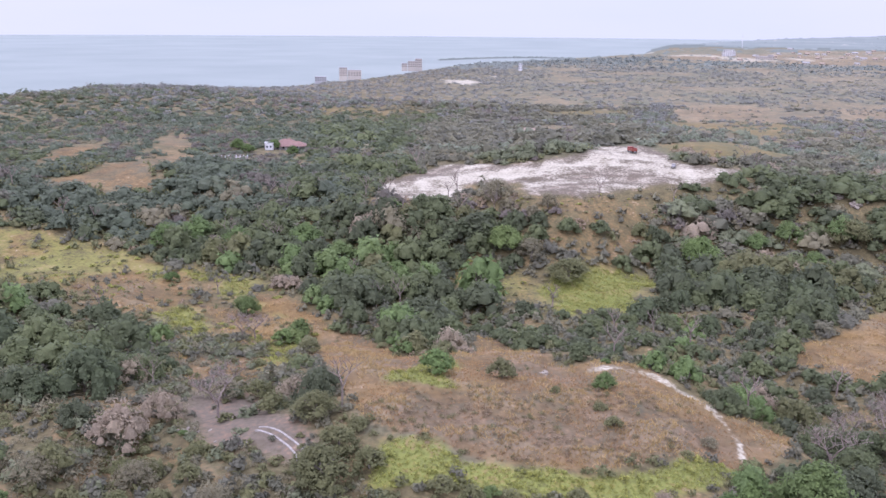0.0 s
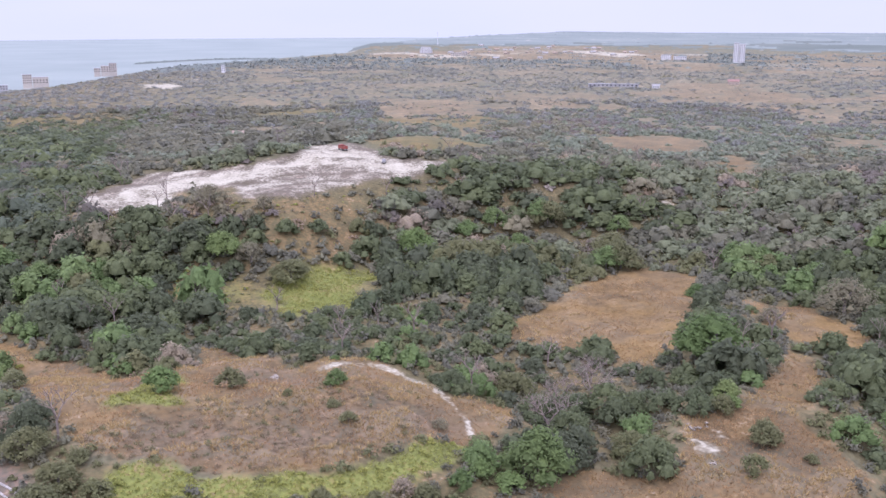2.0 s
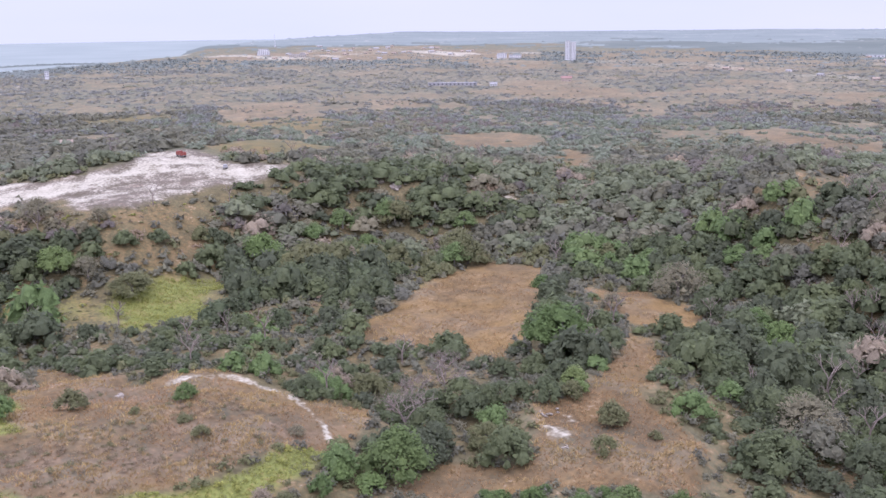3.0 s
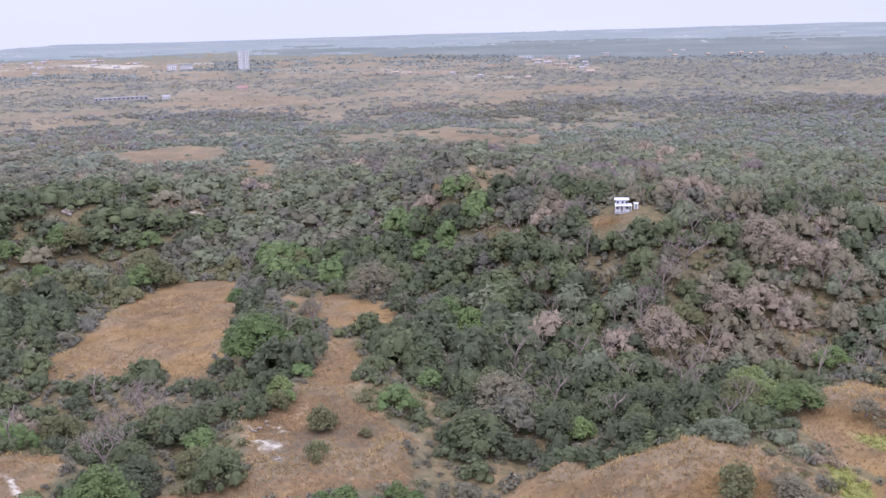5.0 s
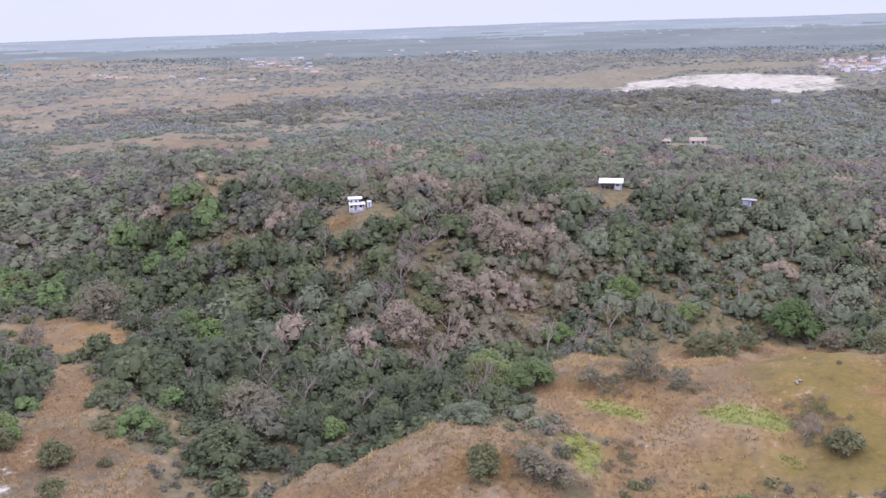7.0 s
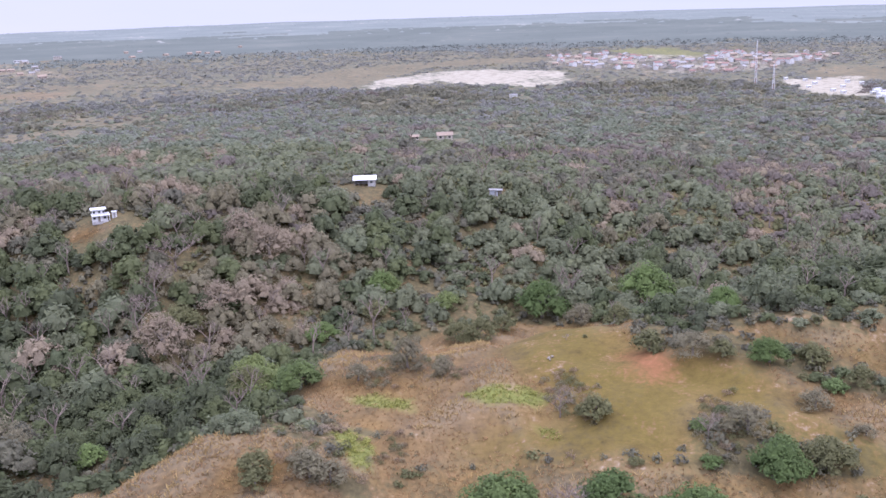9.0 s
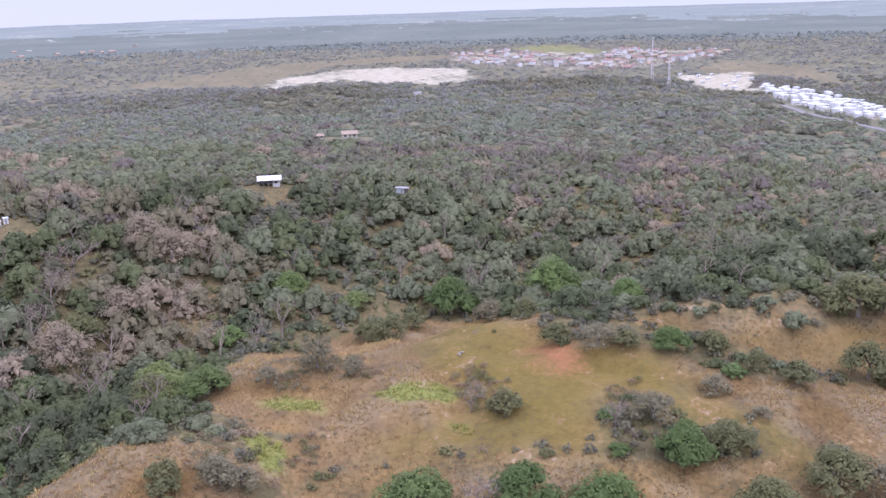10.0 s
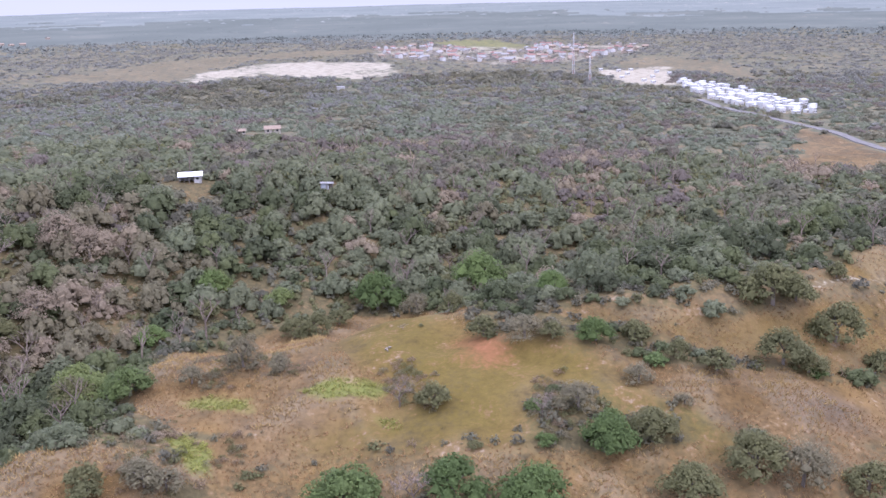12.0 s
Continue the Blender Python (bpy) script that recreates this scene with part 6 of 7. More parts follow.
def barn():
    """An open-fronted shelter under a white sheet roof on posts."""
    b = thing("open_shelter", 345, 100, "open-fronted shelter with a white sheet metal roof", "shelter", -76)
    part("back_wall", boxes((-4.6, 4.6, 2.2, 2.4, -0.8, 3.0)), GREY_WALL, b)
    part("side_wall", boxes((-4.6, -4.4, -1.2, 2.2, -0.8, 2.8)), GREY_WALL, b)
    part("side_wall", boxes((1.4, 4.6, -1.4, 2.2, -0.8, 2.6)), WHITE_WALL, b, "white plastered room")
    roof = part("roof", prism([(-3.2, 2.75), (3.2, 3.75), (3.2, 3.87), (-3.2, 2.87)], -5.4, 5.4), WHITE_ROOF, b)
    roof.matrix_basis = pose(0, 0, 0, 0, 0, 90)
    bmesh_fix(roof)
    for i in range(13):
        part("roof_rib", boxes((-5.3 + i * 0.87, -5.24 + i * 0.87, -3.1, 3.1, -0.03, 0.03)), WHITE_ROOF, roof).matrix_basis = pose(0, 0, 3.4, 0, 0, -90) @ pose(0, 0, 0, 8.9, 0, 0)
    for x in (-4.9, -2.6, -0.4, 1.5, 4.9):
        part("post", boxes((x - 0.1, x + 0.1, -2.9, -2.7, -0.8, 2.9)), TIMBER, b)
    window(b, 2.3, 3.6, -1.4, 1.0, 2.0)
    b.scale = (0.86, 0.86, 0.86)
    r = thing("low_hut", 330, 109, "low grey hut with a sagging sheet roof", "hut", -72)
    part("wall", boxes((-2.6, 2.6, -1.5, 1.5, -0.8, 1.5)), GREY_WALL, r)
    part("roof", gable_roof(5.2, 3.0, 1.5, 0.5, 0.4, 0.1), GREY_ROOF, r)
    part("door", boxes((-0.4, 0.4, -1.55, -1.5, 0, 1.4)), TIMBER, r)
    t = thing("water_tank", 327.5, 114, "small white plastic water tank on the ground", "tank")
    part("body", drum(0, 0, 0.55, 0.7, 1.3, "Z", 16), WHITE_PAINT, t)
    part("lid", drum(0, 0, 1.25, 0.3, 0.12, "Z", 12), WHITE_PAINT, t)


def shed():
    s = thing("sheet_shed", 355, 50, "pale blue-grey sheet metal shed with a dark opening", "shed", -82)
    part("wall", boxes((-2.2, 0.9, -1.4, 1.6, -0.8, 2.3)), BLUE_SHEET, s)
    part("side_wall", boxes((0.9, 2.6, 1.3, 1.6, -0.8, 2.1)), TIMBER, s)
    part("roof", prism([(-2.5, 2.35), (2.9, 2.1), (2.9, 2.2), (-2.5, 2.45)], -1.8, 1.9), GREY_ROOF, s)
    for x in (1.6, 2.5):
        part("post", boxes((x - 0.07, x + 0.07, -1.5, -1.36, -0.8, 2.15)), TIMBER, s)
    part("door", boxes((-0.3, 0.5, -1.45, -1.4, 0, 1.9)), GREY_ROOF, s)
    for i in range(9):
        part("rib", boxes((-2.15 + i * 0.2, -2.1 + i * 0.2, -1.44, -1.4, -0.6, 2.25)), BLUE_SHEET, s)


def villa():
    """A long tiled house with a taller white wing, terrace and posts in front."""
    v = thing("villa", -95, 552, "white villa with broad red-brown tile roofs among trees", "house", 8)
    part("wall", boxes((-7, 12, -2, 5, -2, 2.6)), CREAM_WALL, v)
    part("roof", hip_roof(-7, 12, -2, 5, 2.6, 2.1, 0.9), VILLA_TILE, v)
    part("back_roof", hip_roof(-4, 6, 3, 9, 3.8, 1.9, 0.7), VILLA_TILE, v)
    part("back_wall", boxes((-4, 6, 3, 9, -2, 3.8)), CREAM_WALL, v)
    wing = part("wing", boxes((-11.5, -6.5, -5.5, 1, -2, 4.4)), WHITE_WALL, v, "tall white wing")
    part("parapet", boxes((-11.7, -6.3, -5.7, -5.4, 4.4, 4.8), (-11.7, -6.3, 0.9, 1.2, 4.4, 4.8), (-11.7, -11.4, -5.4, 0.9, 4.4, 4.8), (-6.6, -6.3, -5.4, 0.9, 4.4, 4.8)), WHITE_WALL, wing)
    part("porch_roof", prism([(-3.2, 2.3), (12.5, 2.3), (12.5, 2.5), (-3.2, 2.5)], -5, -2), VILLA_TILE, v)
    for x in (-2.8, 0.8, 4.4, 8.0, 12.0):
        part("post", boxes((x - 0.14, x + 0.14, -4.9, -4.6, -2, 2.3)), WHITE_WALL, v)
    for x in (-5, -1.5, 2.5, 6.5):
        window(v, x, x + 1.4, -2, 0.7, 2.0)
    for x in (-10.8, -8.6):
        window(v, x, x + 1.1, -5.5, 1.8, 3.2)
    terrace = thing("terrace_wall", -117, 506, "pale balustrade wall on a terrace below the villa", "wall", 8)
    part("wall", boxes((-9, 9, -0.2, 0.2, -1.5, 0.9)), CREAM_WALL, terrace)
    for k in range(10):
        part("pillar", boxes((-9 + 2 * k - 0.25, -9 + 2 * k + 0.25, -0.35, 0.35, -1.5, 1.7)), WHITE_WALL, terrace)


def wheel(parent, x, y, r, wide):
    t = part("wheel", drum(x, y, r, r, wide, "X", 16), RUBBER, parent)
    part("rim", drum(x, y, r, r * 0.55, wide + 0.04, "X", 12), STEEL, t, "pale metal rim")


def truck():
    t = thing("tipper_truck", 93, 456, "red tipper truck parked on pale bare earth", "truck", 14)
    part("chassis", boxes((-0.5, 0.5, -3.0, 2.8, 0.75, 1.0)), STEEL, t)
    part("cab", prism([(1.5, 0.9), (3.2, 0.9), (3.2, 1.8), (2.95, 2.7), (1.5, 2.7)], -1.2, 1.2), RED_PAINT, t).matrix_basis = pose(0, 0, 0, 0, 0, 90)
    part("tipper_body", boxes((-1.25, 1.25, -3.1, 1.2, 1.05, 1.25), (-1.25, -1.15, -3.1, 1.2, 1.25, 2.5), (1.15, 1.25, -3.1, 1.2, 1.25, 2.5), (-1.15, 1.15, -3.1, -3.0, 1.25, 2.4), (-1.15, 1.15, 1.1, 1.2, 1.25, 2.8)), RED_PAINT, t)
    part("windscreen", boxes((-1.0, 1.0, 3.08, 3.14, 1.75, 2.5)), GLASS, t)
    part("bumper", boxes((-1.2, 1.2, 3.2, 3.35, 0.5, 0.9)), STEEL, t)
    for y in (2.3, -1.2, -2.3):
        for s in (-1, 1):
            wheel(t, s * 1.0, y, 0.5, 0.34)
    p = thing("pickup", 106, 424, "small dull grey pickup parked on bare earth", "car", 70)
    part("body", prism([(-2.4, 0.4), (2.4, 0.4), (2.4, 1.0), (1.3, 1.1), (0.8, 1.7), (-0.4, 1.7), (-0.5, 1.1), (-2.4, 1.05)], -0.85, 0.85), GREY_ROOF, p)
    part("windscreen", boxes((0.86, 1.2, -0.7, 0.7, 1.15, 1.5)), GLASS, p)
    for x in (-1.5, 1.5):
        for s in (-1, 1):
            w = part("wheel", drum(x, s * 0.8, 0.36, 0.36, 0.22, "Y", 14), RUBBER, p)
            part("rim", drum(x, s * 0.8, 0.36, 0.2, 0.25, "Y", 10), STEEL, w)


def utility_pole(x, y, high, turn=None):
    p = thing("utility_pole", x, y, "grey timber utility pole with a crossarm", "pole", turn)
    part("pole", drum(0, 0, high / 2 - 0.5, 0.22, high + 1, "Z", 8), TIMBER, p)
    arm = part("crossarm", boxes((-1.0, 1.0, -0.1, 0.1, high - 0.9, high - 0.65)), TIMBER, p)
    for s in (-0.85, 0.0, 0.85):
        part("insulator", drum(s, 0, high - 0.65, 0.07, 0.2, "Z", 8), WHITE_PAINT, arm)


def mast(x, y, high, label="red and white lattice radio mast"):
    m = thing("radio_mast", x, y, label, "mast")
    half = 1.3
    for k in range(3):
        a = 2.094 * k
        f, t_ = (half * math.cos(a), half * math.sin(a), -1), (0.25 * math.cos(a), 0.25 * math.sin(a), high)
        v, t = stick(f, t_, 0.32, 0.24)[:2]
        leg = new("leg", mesh_from("leg", v, t, [WHITE_PAINT]))
        leg.parent = m
    n = int(high / 2.4)
    for i in range(n):
        u = (i + 0.5) / n
        r, z = half + (0.25 - half) * u, u * high
        rows = []
        for k in range(3):
            a, b = 2.094 * k, 2.094 * (k + 1)
            rows.append(stick((r * math.cos(a), r * math.sin(a), z), (r * math.cos(b), r * math.sin(b), z + 1.2), 0.12, 0.12))
        v, t, _ = gather(rows)
        ob = new("brace", mesh_from("brace", v, t, [LEGS_RED if i % 4 < 2 else WHITE_PAINT]))
        ob.parent = m
    for z, a in ((high * 0.93, 0.4), (high * 0.86, 2.6), (high * 0.8, 4.5)):
        part("antenna", boxes((0.5 * math.cos(a) - 0.15, 0.5 * math.cos(a) + 0.15, 0.5 * math.sin(a) - 0.15, 0.5 * math.sin(a) + 0.15, z - 1.0, z + 1.0)), WHITE_PAINT, m)


def block(name, x, y, w, d, storeys, label, wall=WHITE_WALL, turn=None, wings=((0, 0, 1.0, 1.0),), bays=5, lift=0.0):
    """A flat-roofed building of several storeys with its windows in rows."""
    b = thing(name, x, y, label, "building", turn, lift=lift)
    for ox, oy, sw, sh in wings:
        hw, top = w * sw / 2, storeys * 3.0 * sh
        part("wall", boxes((ox * w - hw, ox * w + hw, oy * d - d / 2, oy * d + d / 2, -6, top)), wall, b)
        part("roof", boxes((ox * w - hw - 0.3, ox * w + hw + 0.3, oy * d - d / 2 - 0.3, oy * d + d / 2 + 0.3, top, top + 0.5)), GREY_WALL, b)
        for s in range(int(storeys * sh)):
            for k in range(bays):
                cx = ox * w - hw + (k + 0.5) * 2 * hw / bays
                part("window", boxes((cx - hw / bays * 0.4, cx + hw / bays * 0.4, oy * d - d / 2 - 0.12, oy * d - d / 2, s * 3 + 0.9, s * 3 + 2.4)), GLASS, b)
    return b


def polar(bearing, d):
    return d * math.sin(radians(bearing)), d * math.cos(radians(bearing))


white_house()
barn()
shed()
villa()
truck()
small_house(490, 96, -75, 8, 5, 2.6, 1.3, CREAM_WALL, PALE_TILE, "cream house with a faded tile roof in the woods")
small_house(478, 110, -70, 4, 3, 2.2, 0.8, CREAM_WALL, PALE_TILE, "low cream outhouse with a faded tile roof", "outhouse")
small_house(58, 630, -5, 7, 5, 2.8, 1.3, CREAM_WALL, PALE_TILE, "cream house with a faded tile roof among dark trees")
utility_pole(63, 474, 7.5)
utility_pole(-10, 470, 6.0)
mast(934, -120, 41)
mast(869, -127, 24, "tall lattice radio mast, white and red")
mast(*polar(17.4, 2900), 42)
block("apartment_tower", *polar(35.1, 1900), 11, 12, 13, "tall pale twin apartment tower on the plain", WHITE_WALL, wings=((-0.5, 0, 0.9, 1.0), (0.5, 0.3, 0.9, 0.94)), bays=3)
# shore buildings, lifted above the ground to fit the camera's view
block("hotel", *polar(-5.9, 1350), 16, 10, 4, "pale flat-roofed hotel above the shore", CREAM_WALL, wings=((-0.35, 0, 0.7, 1), (0.65, 0.1, 1.2, 0.7)), bays=5, lift=9)
block("seaside_house", *polar(-7.5, 1340), 16, 9, 2, "low pale house above the shore", GREY_WALL, bays=5, lift=8)
block("apartment_house", *polar(-1.95, 1500), 18, 10, 4, "pale grey apartment house above the shore", CREAM_WALL, wings=((0, 0, 0.8, 0.8), (0.55, 0.2, 0.6, 1.1), (-0.7, 0.1, 0.5, 0.5)), bays=4, lift=9)
block("white_villa", *polar(4.6, 1540), 6, 6, 3, "small white pointed villa above the trees", wings=((0, 0, 1, 1),), bays=2, lift=2)
block("resort", *polar(16.7, 2350), 24, 14, 5, "white stepped resort building near the headland", wings=((0, 0, 1, 1), (-0.45, 0.2, 0.4, 0.6), (0.5, 0.1, 0.3, 0.7)), bays=5)
block("resort", *polar(18.7, 2150), 38, 12, 2, "long low pale resort building near the headland", CREAM_WALL, wings=((0, 0, 1, 1), (0.3, 0.3, 0.3, 1.5)), bays=9)
block("white_block", *polar(31.0, 2020), 20, 12, 3, "low white block of flats on the plain", bays=5)
block("white_block", *polar(31.8, 2010), 26, 12, 2, "long low white block of flats on the plain", bays=6)
small_house(*polar(34.9, 1270), None, 14, 9, 4.5, 2.4, PINK_WALL, TILE_ROOF, "pink house with a red tile roof on the plain")
small_house(*polar(30.5, 1190), None, 9, 6, 3.2, 1.6, WHITE_WALL, GREY_ROOF, "white shed with a grey roof on the plain", "shed")
block("long_wall", *polar(28.0, 1200), 62, 5, 1, "long pale low building on the plain", GREY_WALL, bays=12)
block("warehouse", *polar(83.2, 850), 7, 6, 0.8, "small white warehouse at the edge of a bare lot", bays=2)
for k, (bearing_, d_, w_) in enumerate(((52.0, 2080, 34), (53.4, 1950, 20), (54.9, 2000, 26), (56.8, 2050, 16))):
    block("low_building", *polar(bearing_, d_), w_, 12, 1 + k % 2, "low pale building on the far plain", (WHITE_WALL, CREAM_WALL)[k % 2], bays=5)


def town():
    """Small houses with red and pale roofs round the bare lot, and white terraces by the road."""
    rng = np.random.default_rng(55)
    made = []
    for w, d, h, wall, roof, label in ((9, 7, 2.9, CREAM_WALL, TILE_ROOF, "cream town house with a red tile roof"), (10, 8, 3.0, PINK_WALL, PALE_TILE, "pink town house with a faded tile roof"),
                                       (11, 7, 5.6, WHITE_WALL, TILE_ROOF, "white two-storey town house with a tile roof"), (12, 9, 3.2, CREAM_WALL, GREY_ROOF, "town house with a grey sheet roof")):
        made.append(small_house(1200 + 14 * len(made), 0, -90, w, d, h, 1.7, wall, roof, label, "town_house", "houses of the far town"))
    x, y = lattice(18, 900, 1620, 80, 105, 61)
    keep = (inside(TOWN, x, y, 6) > 0.5) & (inside(PALE_FIELD, x, y, 6) < 0.4) & (rng.random(len(x)) < 0.3 + 0.55 * fade(0.4, 0.6, rough(x, y, 60, 66)))
    for x_, y_ in zip(x[keep], y[keep]):
        s = rng.uniform(0.65, 0.95)
        copy_thing(made[rng.integers(4)], pose(x_, y_, on_ground(x_, y_), 0, 0, -90 + rng.uniform(-30, 30) + 90 * rng.integers(2))).scale = (s, s, s)
    # houses strewn over the far plain
    x, y = lattice(30, 1100, 3300, 15, 75, 64)
    for place, share in ((FAR_PLAIN, 0.05), (SETTLEMENT_A, 0.06), (SETTLEMENT_B, 0.16), (SETTLEMENT_C, 0.07), (SETTLEMENT_D, 0.10)):
        keep = (inside(place, x, y, 5) > 0.5) & (rng.random(len(x)) < share)
        for x_, y_ in zip(x[keep], y[keep]):
            s = rng.uniform(0.7, 1.15)
            copy_thing(made[rng.choice([1, 1, 3])], pose(x_, y_, on_ground(x_, y_), 0, 0, -40 + rng.uniform(-40, 40))).scale = (s, s, s)
    row = []
    for w, d, h, label in ((5.6, 6, 5.2, "white two-storey terrace house with a flat roof"), (5.6, 6, 2.9, "low white terrace house with a flat roof"), (5, 6, 5.8, "white terrace house with a raised parapet")):
        t = thing("terrace_house", 640 + 12 * len(row), -212, label, "house", -60, "white houses along the road")
        part("wall", boxes((-w / 2, w / 2, -d / 2, d / 2, -2, h)), WHITE_WALL, t)
        part("roof", boxes((-w / 2 - 0.2, w / 2 + 0.2, -d / 2 - 0.2, d / 2 + 0.2, h, h + 0.25)), WHITE_ROOF, t)
        part("door", boxes((-2.2, -1.2, -d / 2 - 0.05, -d / 2, 0, 2.05)), TIMBER, t)
        for s in range(int(h // 2.8)):
            for cx in (0.2, 1.9):
                part("window", boxes((cx - 0.5, cx + 0.5, -d / 2 - 0.05, -d / 2, 2.8 * s + 1.0, 2.8 * s + 2.1)), GLASS, t)
        row.append(t)
    x, y = lattice(7.6, 560, 900, 100, 115, 62)
    keep = (inside(ESTATE, x, y, 4) > 0.5) & (along(ROAD, x, y, 9, 1) < 0.5) & (rng.random(len(x)) < 0.86)
    for x_, y_ in zip(x[keep], y[keep]):
        copy_thing(row[rng.choice([0, 0, 1, 2])], pose(x_, y_, on_ground(x_, y_), 0, 0, -70 + rng.uniform(-6, 6))).scale = (0.8, 0.62, 0.62)
    x, y = lattice(16, 780, 1000, 96, 104, 63)
    keep = (inside(WHITE_LOT_B, x, y, 4) > 0.5) & (rng.random(len(x)) < 0.4)
    for x_, y_ in zip(x[keep], y[keep]):
        copy_thing(row[1], pose(x_, y_, on_ground(x_, y_), 0, 0, -70 + rng.uniform(-8, 8))).scale = (0.6, 0.6, 0.7)


town()


def road():
    """The road past the white houses: a slab a hand's width thick that follows the land."""
    p = np.array(ROAD, float)
    p = np.concatenate([p, [p[-1] + (p[-1] - p[-2]) * 1.5]])
    s = np.concatenate([[0], np.cumsum(np.hypot(*np.diff(p, axis=0).T))])
    u = np.arange(0, s[-1], 6.0)
    x, y = np.interp(u, s, p[:, 0]), np.interp(u, s, p[:, 1])
    for _ in range(6):
        x[1:-1], y[1:-1] = (x[:-2] + x[1:-1] + x[2:]) / 3, (y[:-2] + y[1:-1] + y[2:]) / 3
    tx, ty = np.gradient(x), np.gradient(y)
    n = np.hypot(tx, ty)
    nx, ny = -ty / n, tx / n
    z = height(x, y) + 0.5
    rows = [np.stack([x + nx * q, y + ny * q, z + h], -1) for q, h in ((-3.0, -1.2), (-2.6, 0.0), (2.6, 0.0), (3.0, -1.2))]
    v = np.stack(rows, 1).reshape(-1, 3)
    i = 4 * np.arange(len(u) - 1)[:, None]
    quads = np.concatenate([i + [[k, k + 1, k + 5, k + 4]] for k in range(3)])
    tagged(new("road", mesh_from("road", v, quads, [ROAD_TOP], smooth=False)), "pale concrete road past the white houses", "road", kind="structure")


road()


RUT = plain("pale_dusty_rut", [(0.35, (0.197, 0.176, 0.151)), (0.6, (0.295, 0.271, 0.239))], 1.5, 0.95)


def ruts(line, gap, wide, label):
    """Two worn wheel tracks side by side, each a thin crust of dust on the ground."""
    p = np.array(line, float)
    s = np.concatenate([[0], np.cumsum(np.hypot(*np.diff(p, axis=0).T))])
    u = np.arange(0, s[-1], 0.6)
    x, y = np.interp(u, s, p[:, 0]), np.interp(u, s, p[:, 1])
    for _ in range(8):
        x[1:-1], y[1:-1] = (x[:-2] + x[1:-1] + x[2:]) / 3, (y[:-2] + y[1:-1] + y[2:]) / 3
    tx, ty = np.gradient(x), np.gradient(y)
    n = np.hypot(tx, ty)
    nx, ny = -ty / n, tx / n
    pair = tagged(new("wheel_ruts"), label, "track")
    i = 4 * np.arange(len(u) - 1)[:, None]
    quads = np.concatenate([i + [[k, k + 4, k + 5, k + 1]] for k in range(3)])
    for side in (-gap / 2, gap / 2):
        w = wide * (0.75 + 0.5 * rough(u, u * 0 + side, 3, 12)) / 2
        rows = []
        for q, h in ((-1.3, -0.3), (-1.0, 0.14), (1.0, 0.14), (1.3, -0.3)):
            ex, ey = x + nx * (side + q * w), y + ny * (side + q * w)
            rows.append(np.stack([ex, ey, height(ex, ey) + h], -1))
        ob = new("rut", mesh_from("rut", np.stack(rows, 1).reshape(-1, 3), quads, [RUT]))
        ob.parent = pair


ruts(CLEARING_TRACK, 1.5, 0.34, "two pale wheel ruts curving out of the clearing")


def spit():
    """A long low breakwater of rocks off the beach."""
    rng = np.random.default_rng(8)
    pieces = []
    for a in np.linspace(-0.2, 11.0, 90):
        d = 2150 + 260 * math.sin(radians((a + 0.2) / 11.2 * 150)) - 150 * a / 11
        x, y = polar(a, d)
        pieces.append((OCTA_V * [rng.uniform(7, 16), rng.uniform(4, 8), rng.uniform(3, 5)] + [x, y, SEA], OCTA_T))
    v, t, _ = gather(pieces)
    # the rocks share the far land's glowing haze colour
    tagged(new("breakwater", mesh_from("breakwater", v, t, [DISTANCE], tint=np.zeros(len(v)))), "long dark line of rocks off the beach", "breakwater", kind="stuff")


spit()


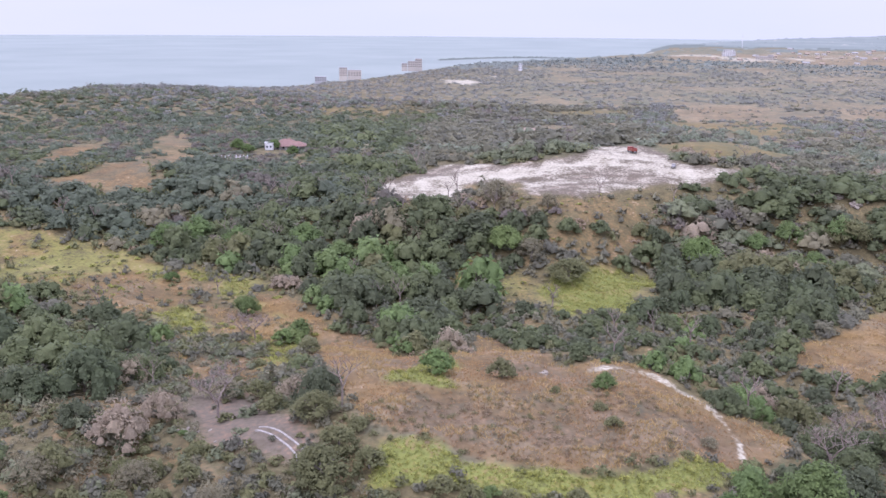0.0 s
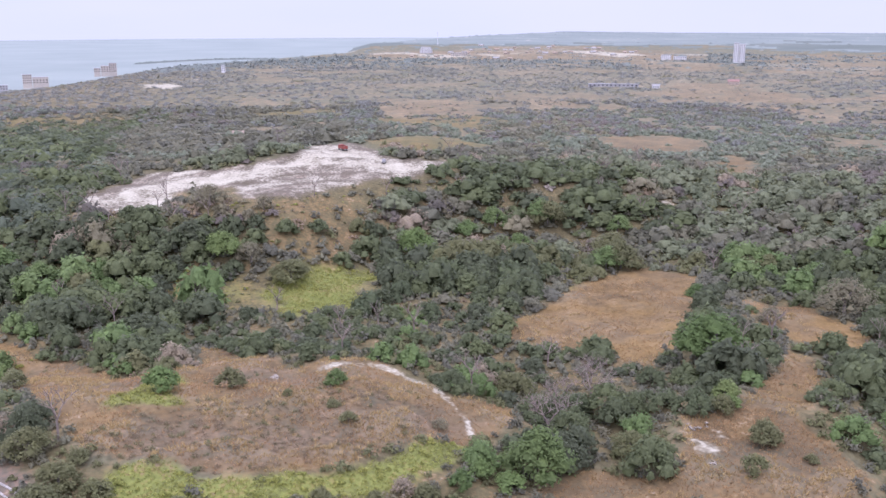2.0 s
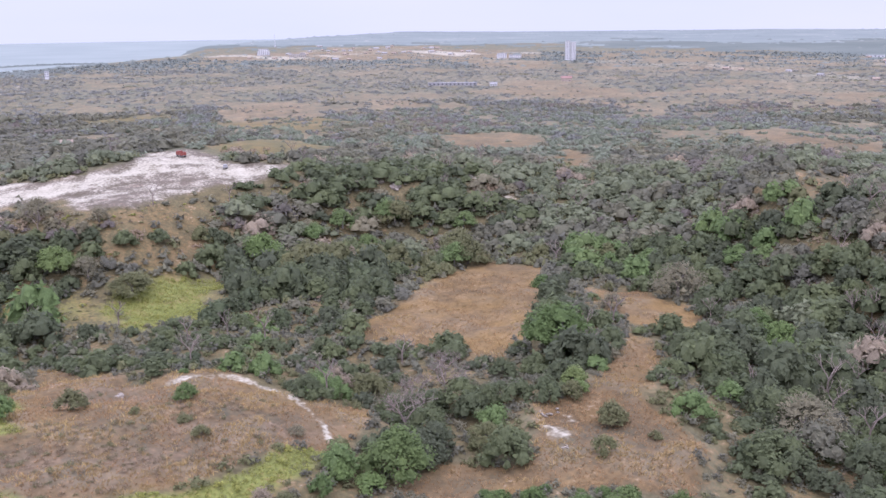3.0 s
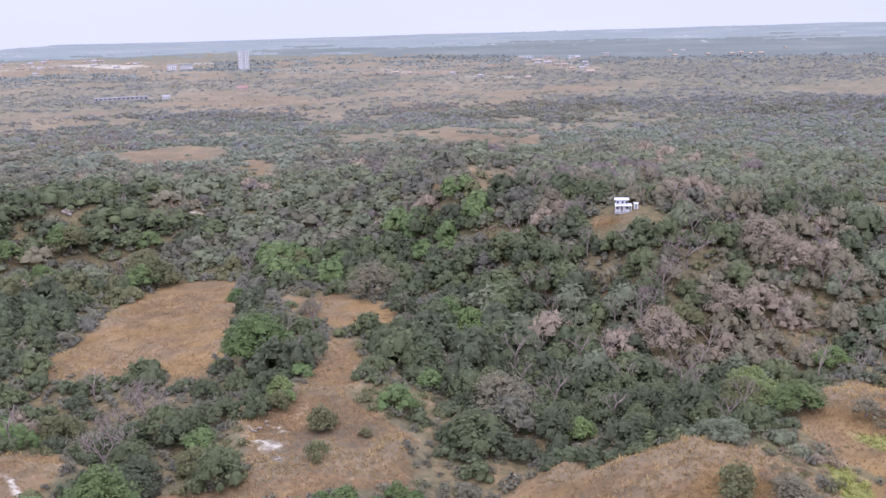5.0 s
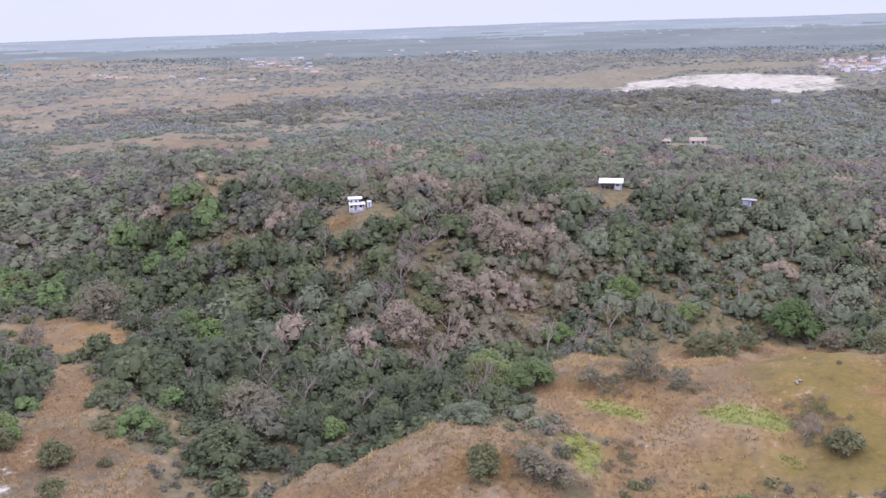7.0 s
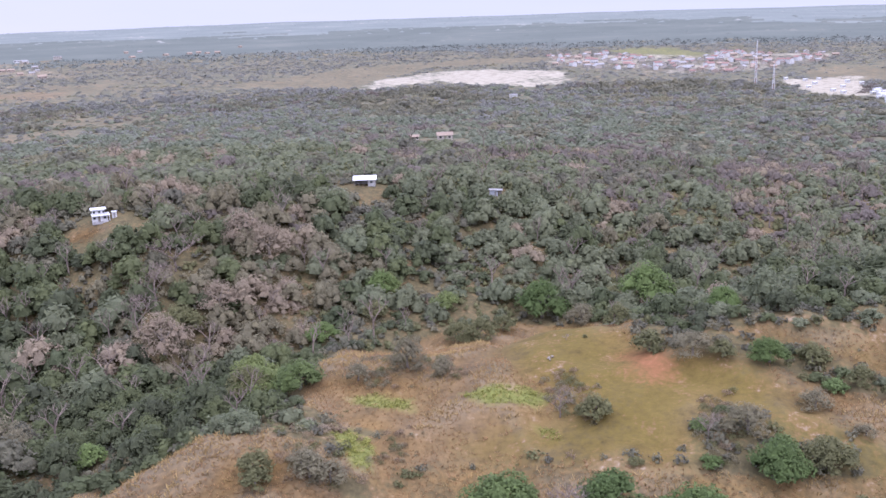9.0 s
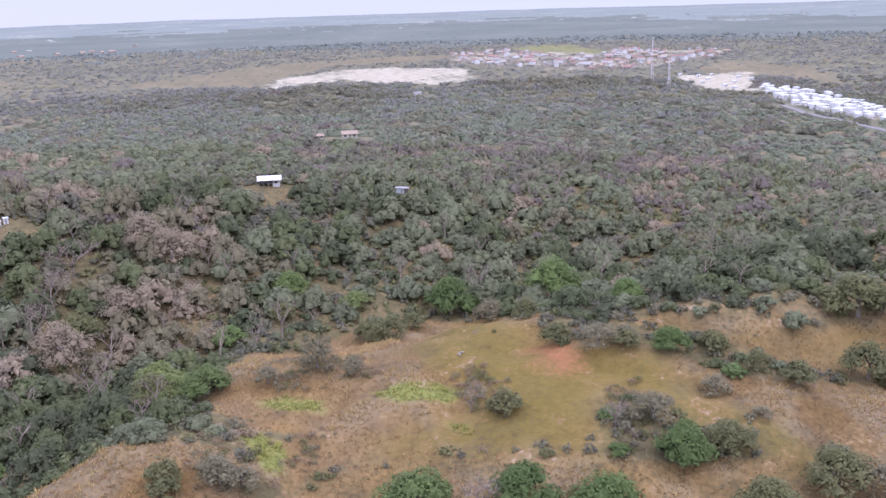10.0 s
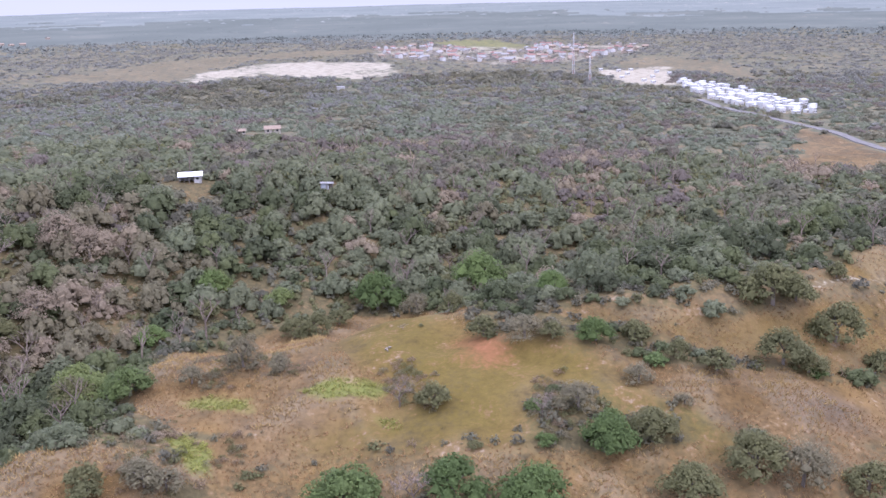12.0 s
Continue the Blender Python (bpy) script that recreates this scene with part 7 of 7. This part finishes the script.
def boulder(name, x, y, r, squash, label, seed, mat=ROCK):
    bm = bmesh.new()
    bmesh.ops.create_icosphere(bm, subdivisions=3, radius=1.0)
    rng = np.random.default_rng(seed)
    o = Vector(rng.random(3) * 50)
    for v in bm.verts:
        v.co *= 0.75 + 0.5 * noise.noise(v.co * 1.6 + o) + 0.15 * noise.noise(v.co * 5 + o)
        v.co.z *= squash
    me = bpy.data.meshes.new(name)
    bm.to_mesh(me)
    bm.free()
    me.materials.append(mat)
    ob = tagged(new(name, me), label, "rock")
    ob.matrix_world = Matrix.LocRotScale((x, y, on_ground(x, y) - 0.1 * r), Euler((0, 0, rng.random() * 6)), (r, r, r))
    return ob


def heap(x, y, r, count, seed, label, name="rubble_heap"):
    """Broken pale slabs lying on the ground, each a stone of its own."""
    rng = np.random.default_rng(seed)
    pile = thing(name, x, y, label, "rubble", 0.0, lift=0.05)
    for _ in range(count):
        w, d, h = rng.uniform(0.15, 0.55), rng.uniform(0.12, 0.4), rng.uniform(0.05, 0.16)
        bm = bmesh.new()
        box(bm, -w, w, -d, d, -h, h)
        for v in bm.verts:
            v.co.x *= rng.uniform(0.7, 1.1)
            v.co.y *= rng.uniform(0.7, 1.1)
        part("stone", bm, ROCK, pile).matrix_basis = pose(rng.normal() * r * 0.5, rng.normal() * r * 0.35, rng.uniform(0.0, 0.25), rng.uniform(-20, 20), rng.uniform(-20, 20), rng.uniform(0, 180))


boulder("boulder", 25, 213, 1.5, 0.6, "pale grey boulder in dry grass", 1)
boulder("rock_outcrop", 173.4, 382.4, 4.0, 0.7, "pale rock outcrop on the wooded scarp", 2)
boulder("rock_outcrop", 166.3, 384.6, 2.6, 0.7, "small pale rock outcrop on the wooded scarp", 3)
boulder("rock_outcrop", 171.1, 377.7, 3.4, 0.6, "pale rock outcrop on the wooded scarp", 4)
heap(-49, 170, 3.0, 16, 1, "scattered pale rubble beside the bare clearing")
heap(-39, 162, 3.2, 20, 2, "heap of pale rubble beside the bare clearing")
heap(196, 16, 1.4, 5, 3, "pale flat slabs lying in dry grass", "slabs")
heap(110, 163, 3.4, 16, 4, "pale broken ground with flat stones", "flat_stones")
heap(104, 146, 1.2, 5, 5, "pale flat stones in dry grass", "flat_stones")
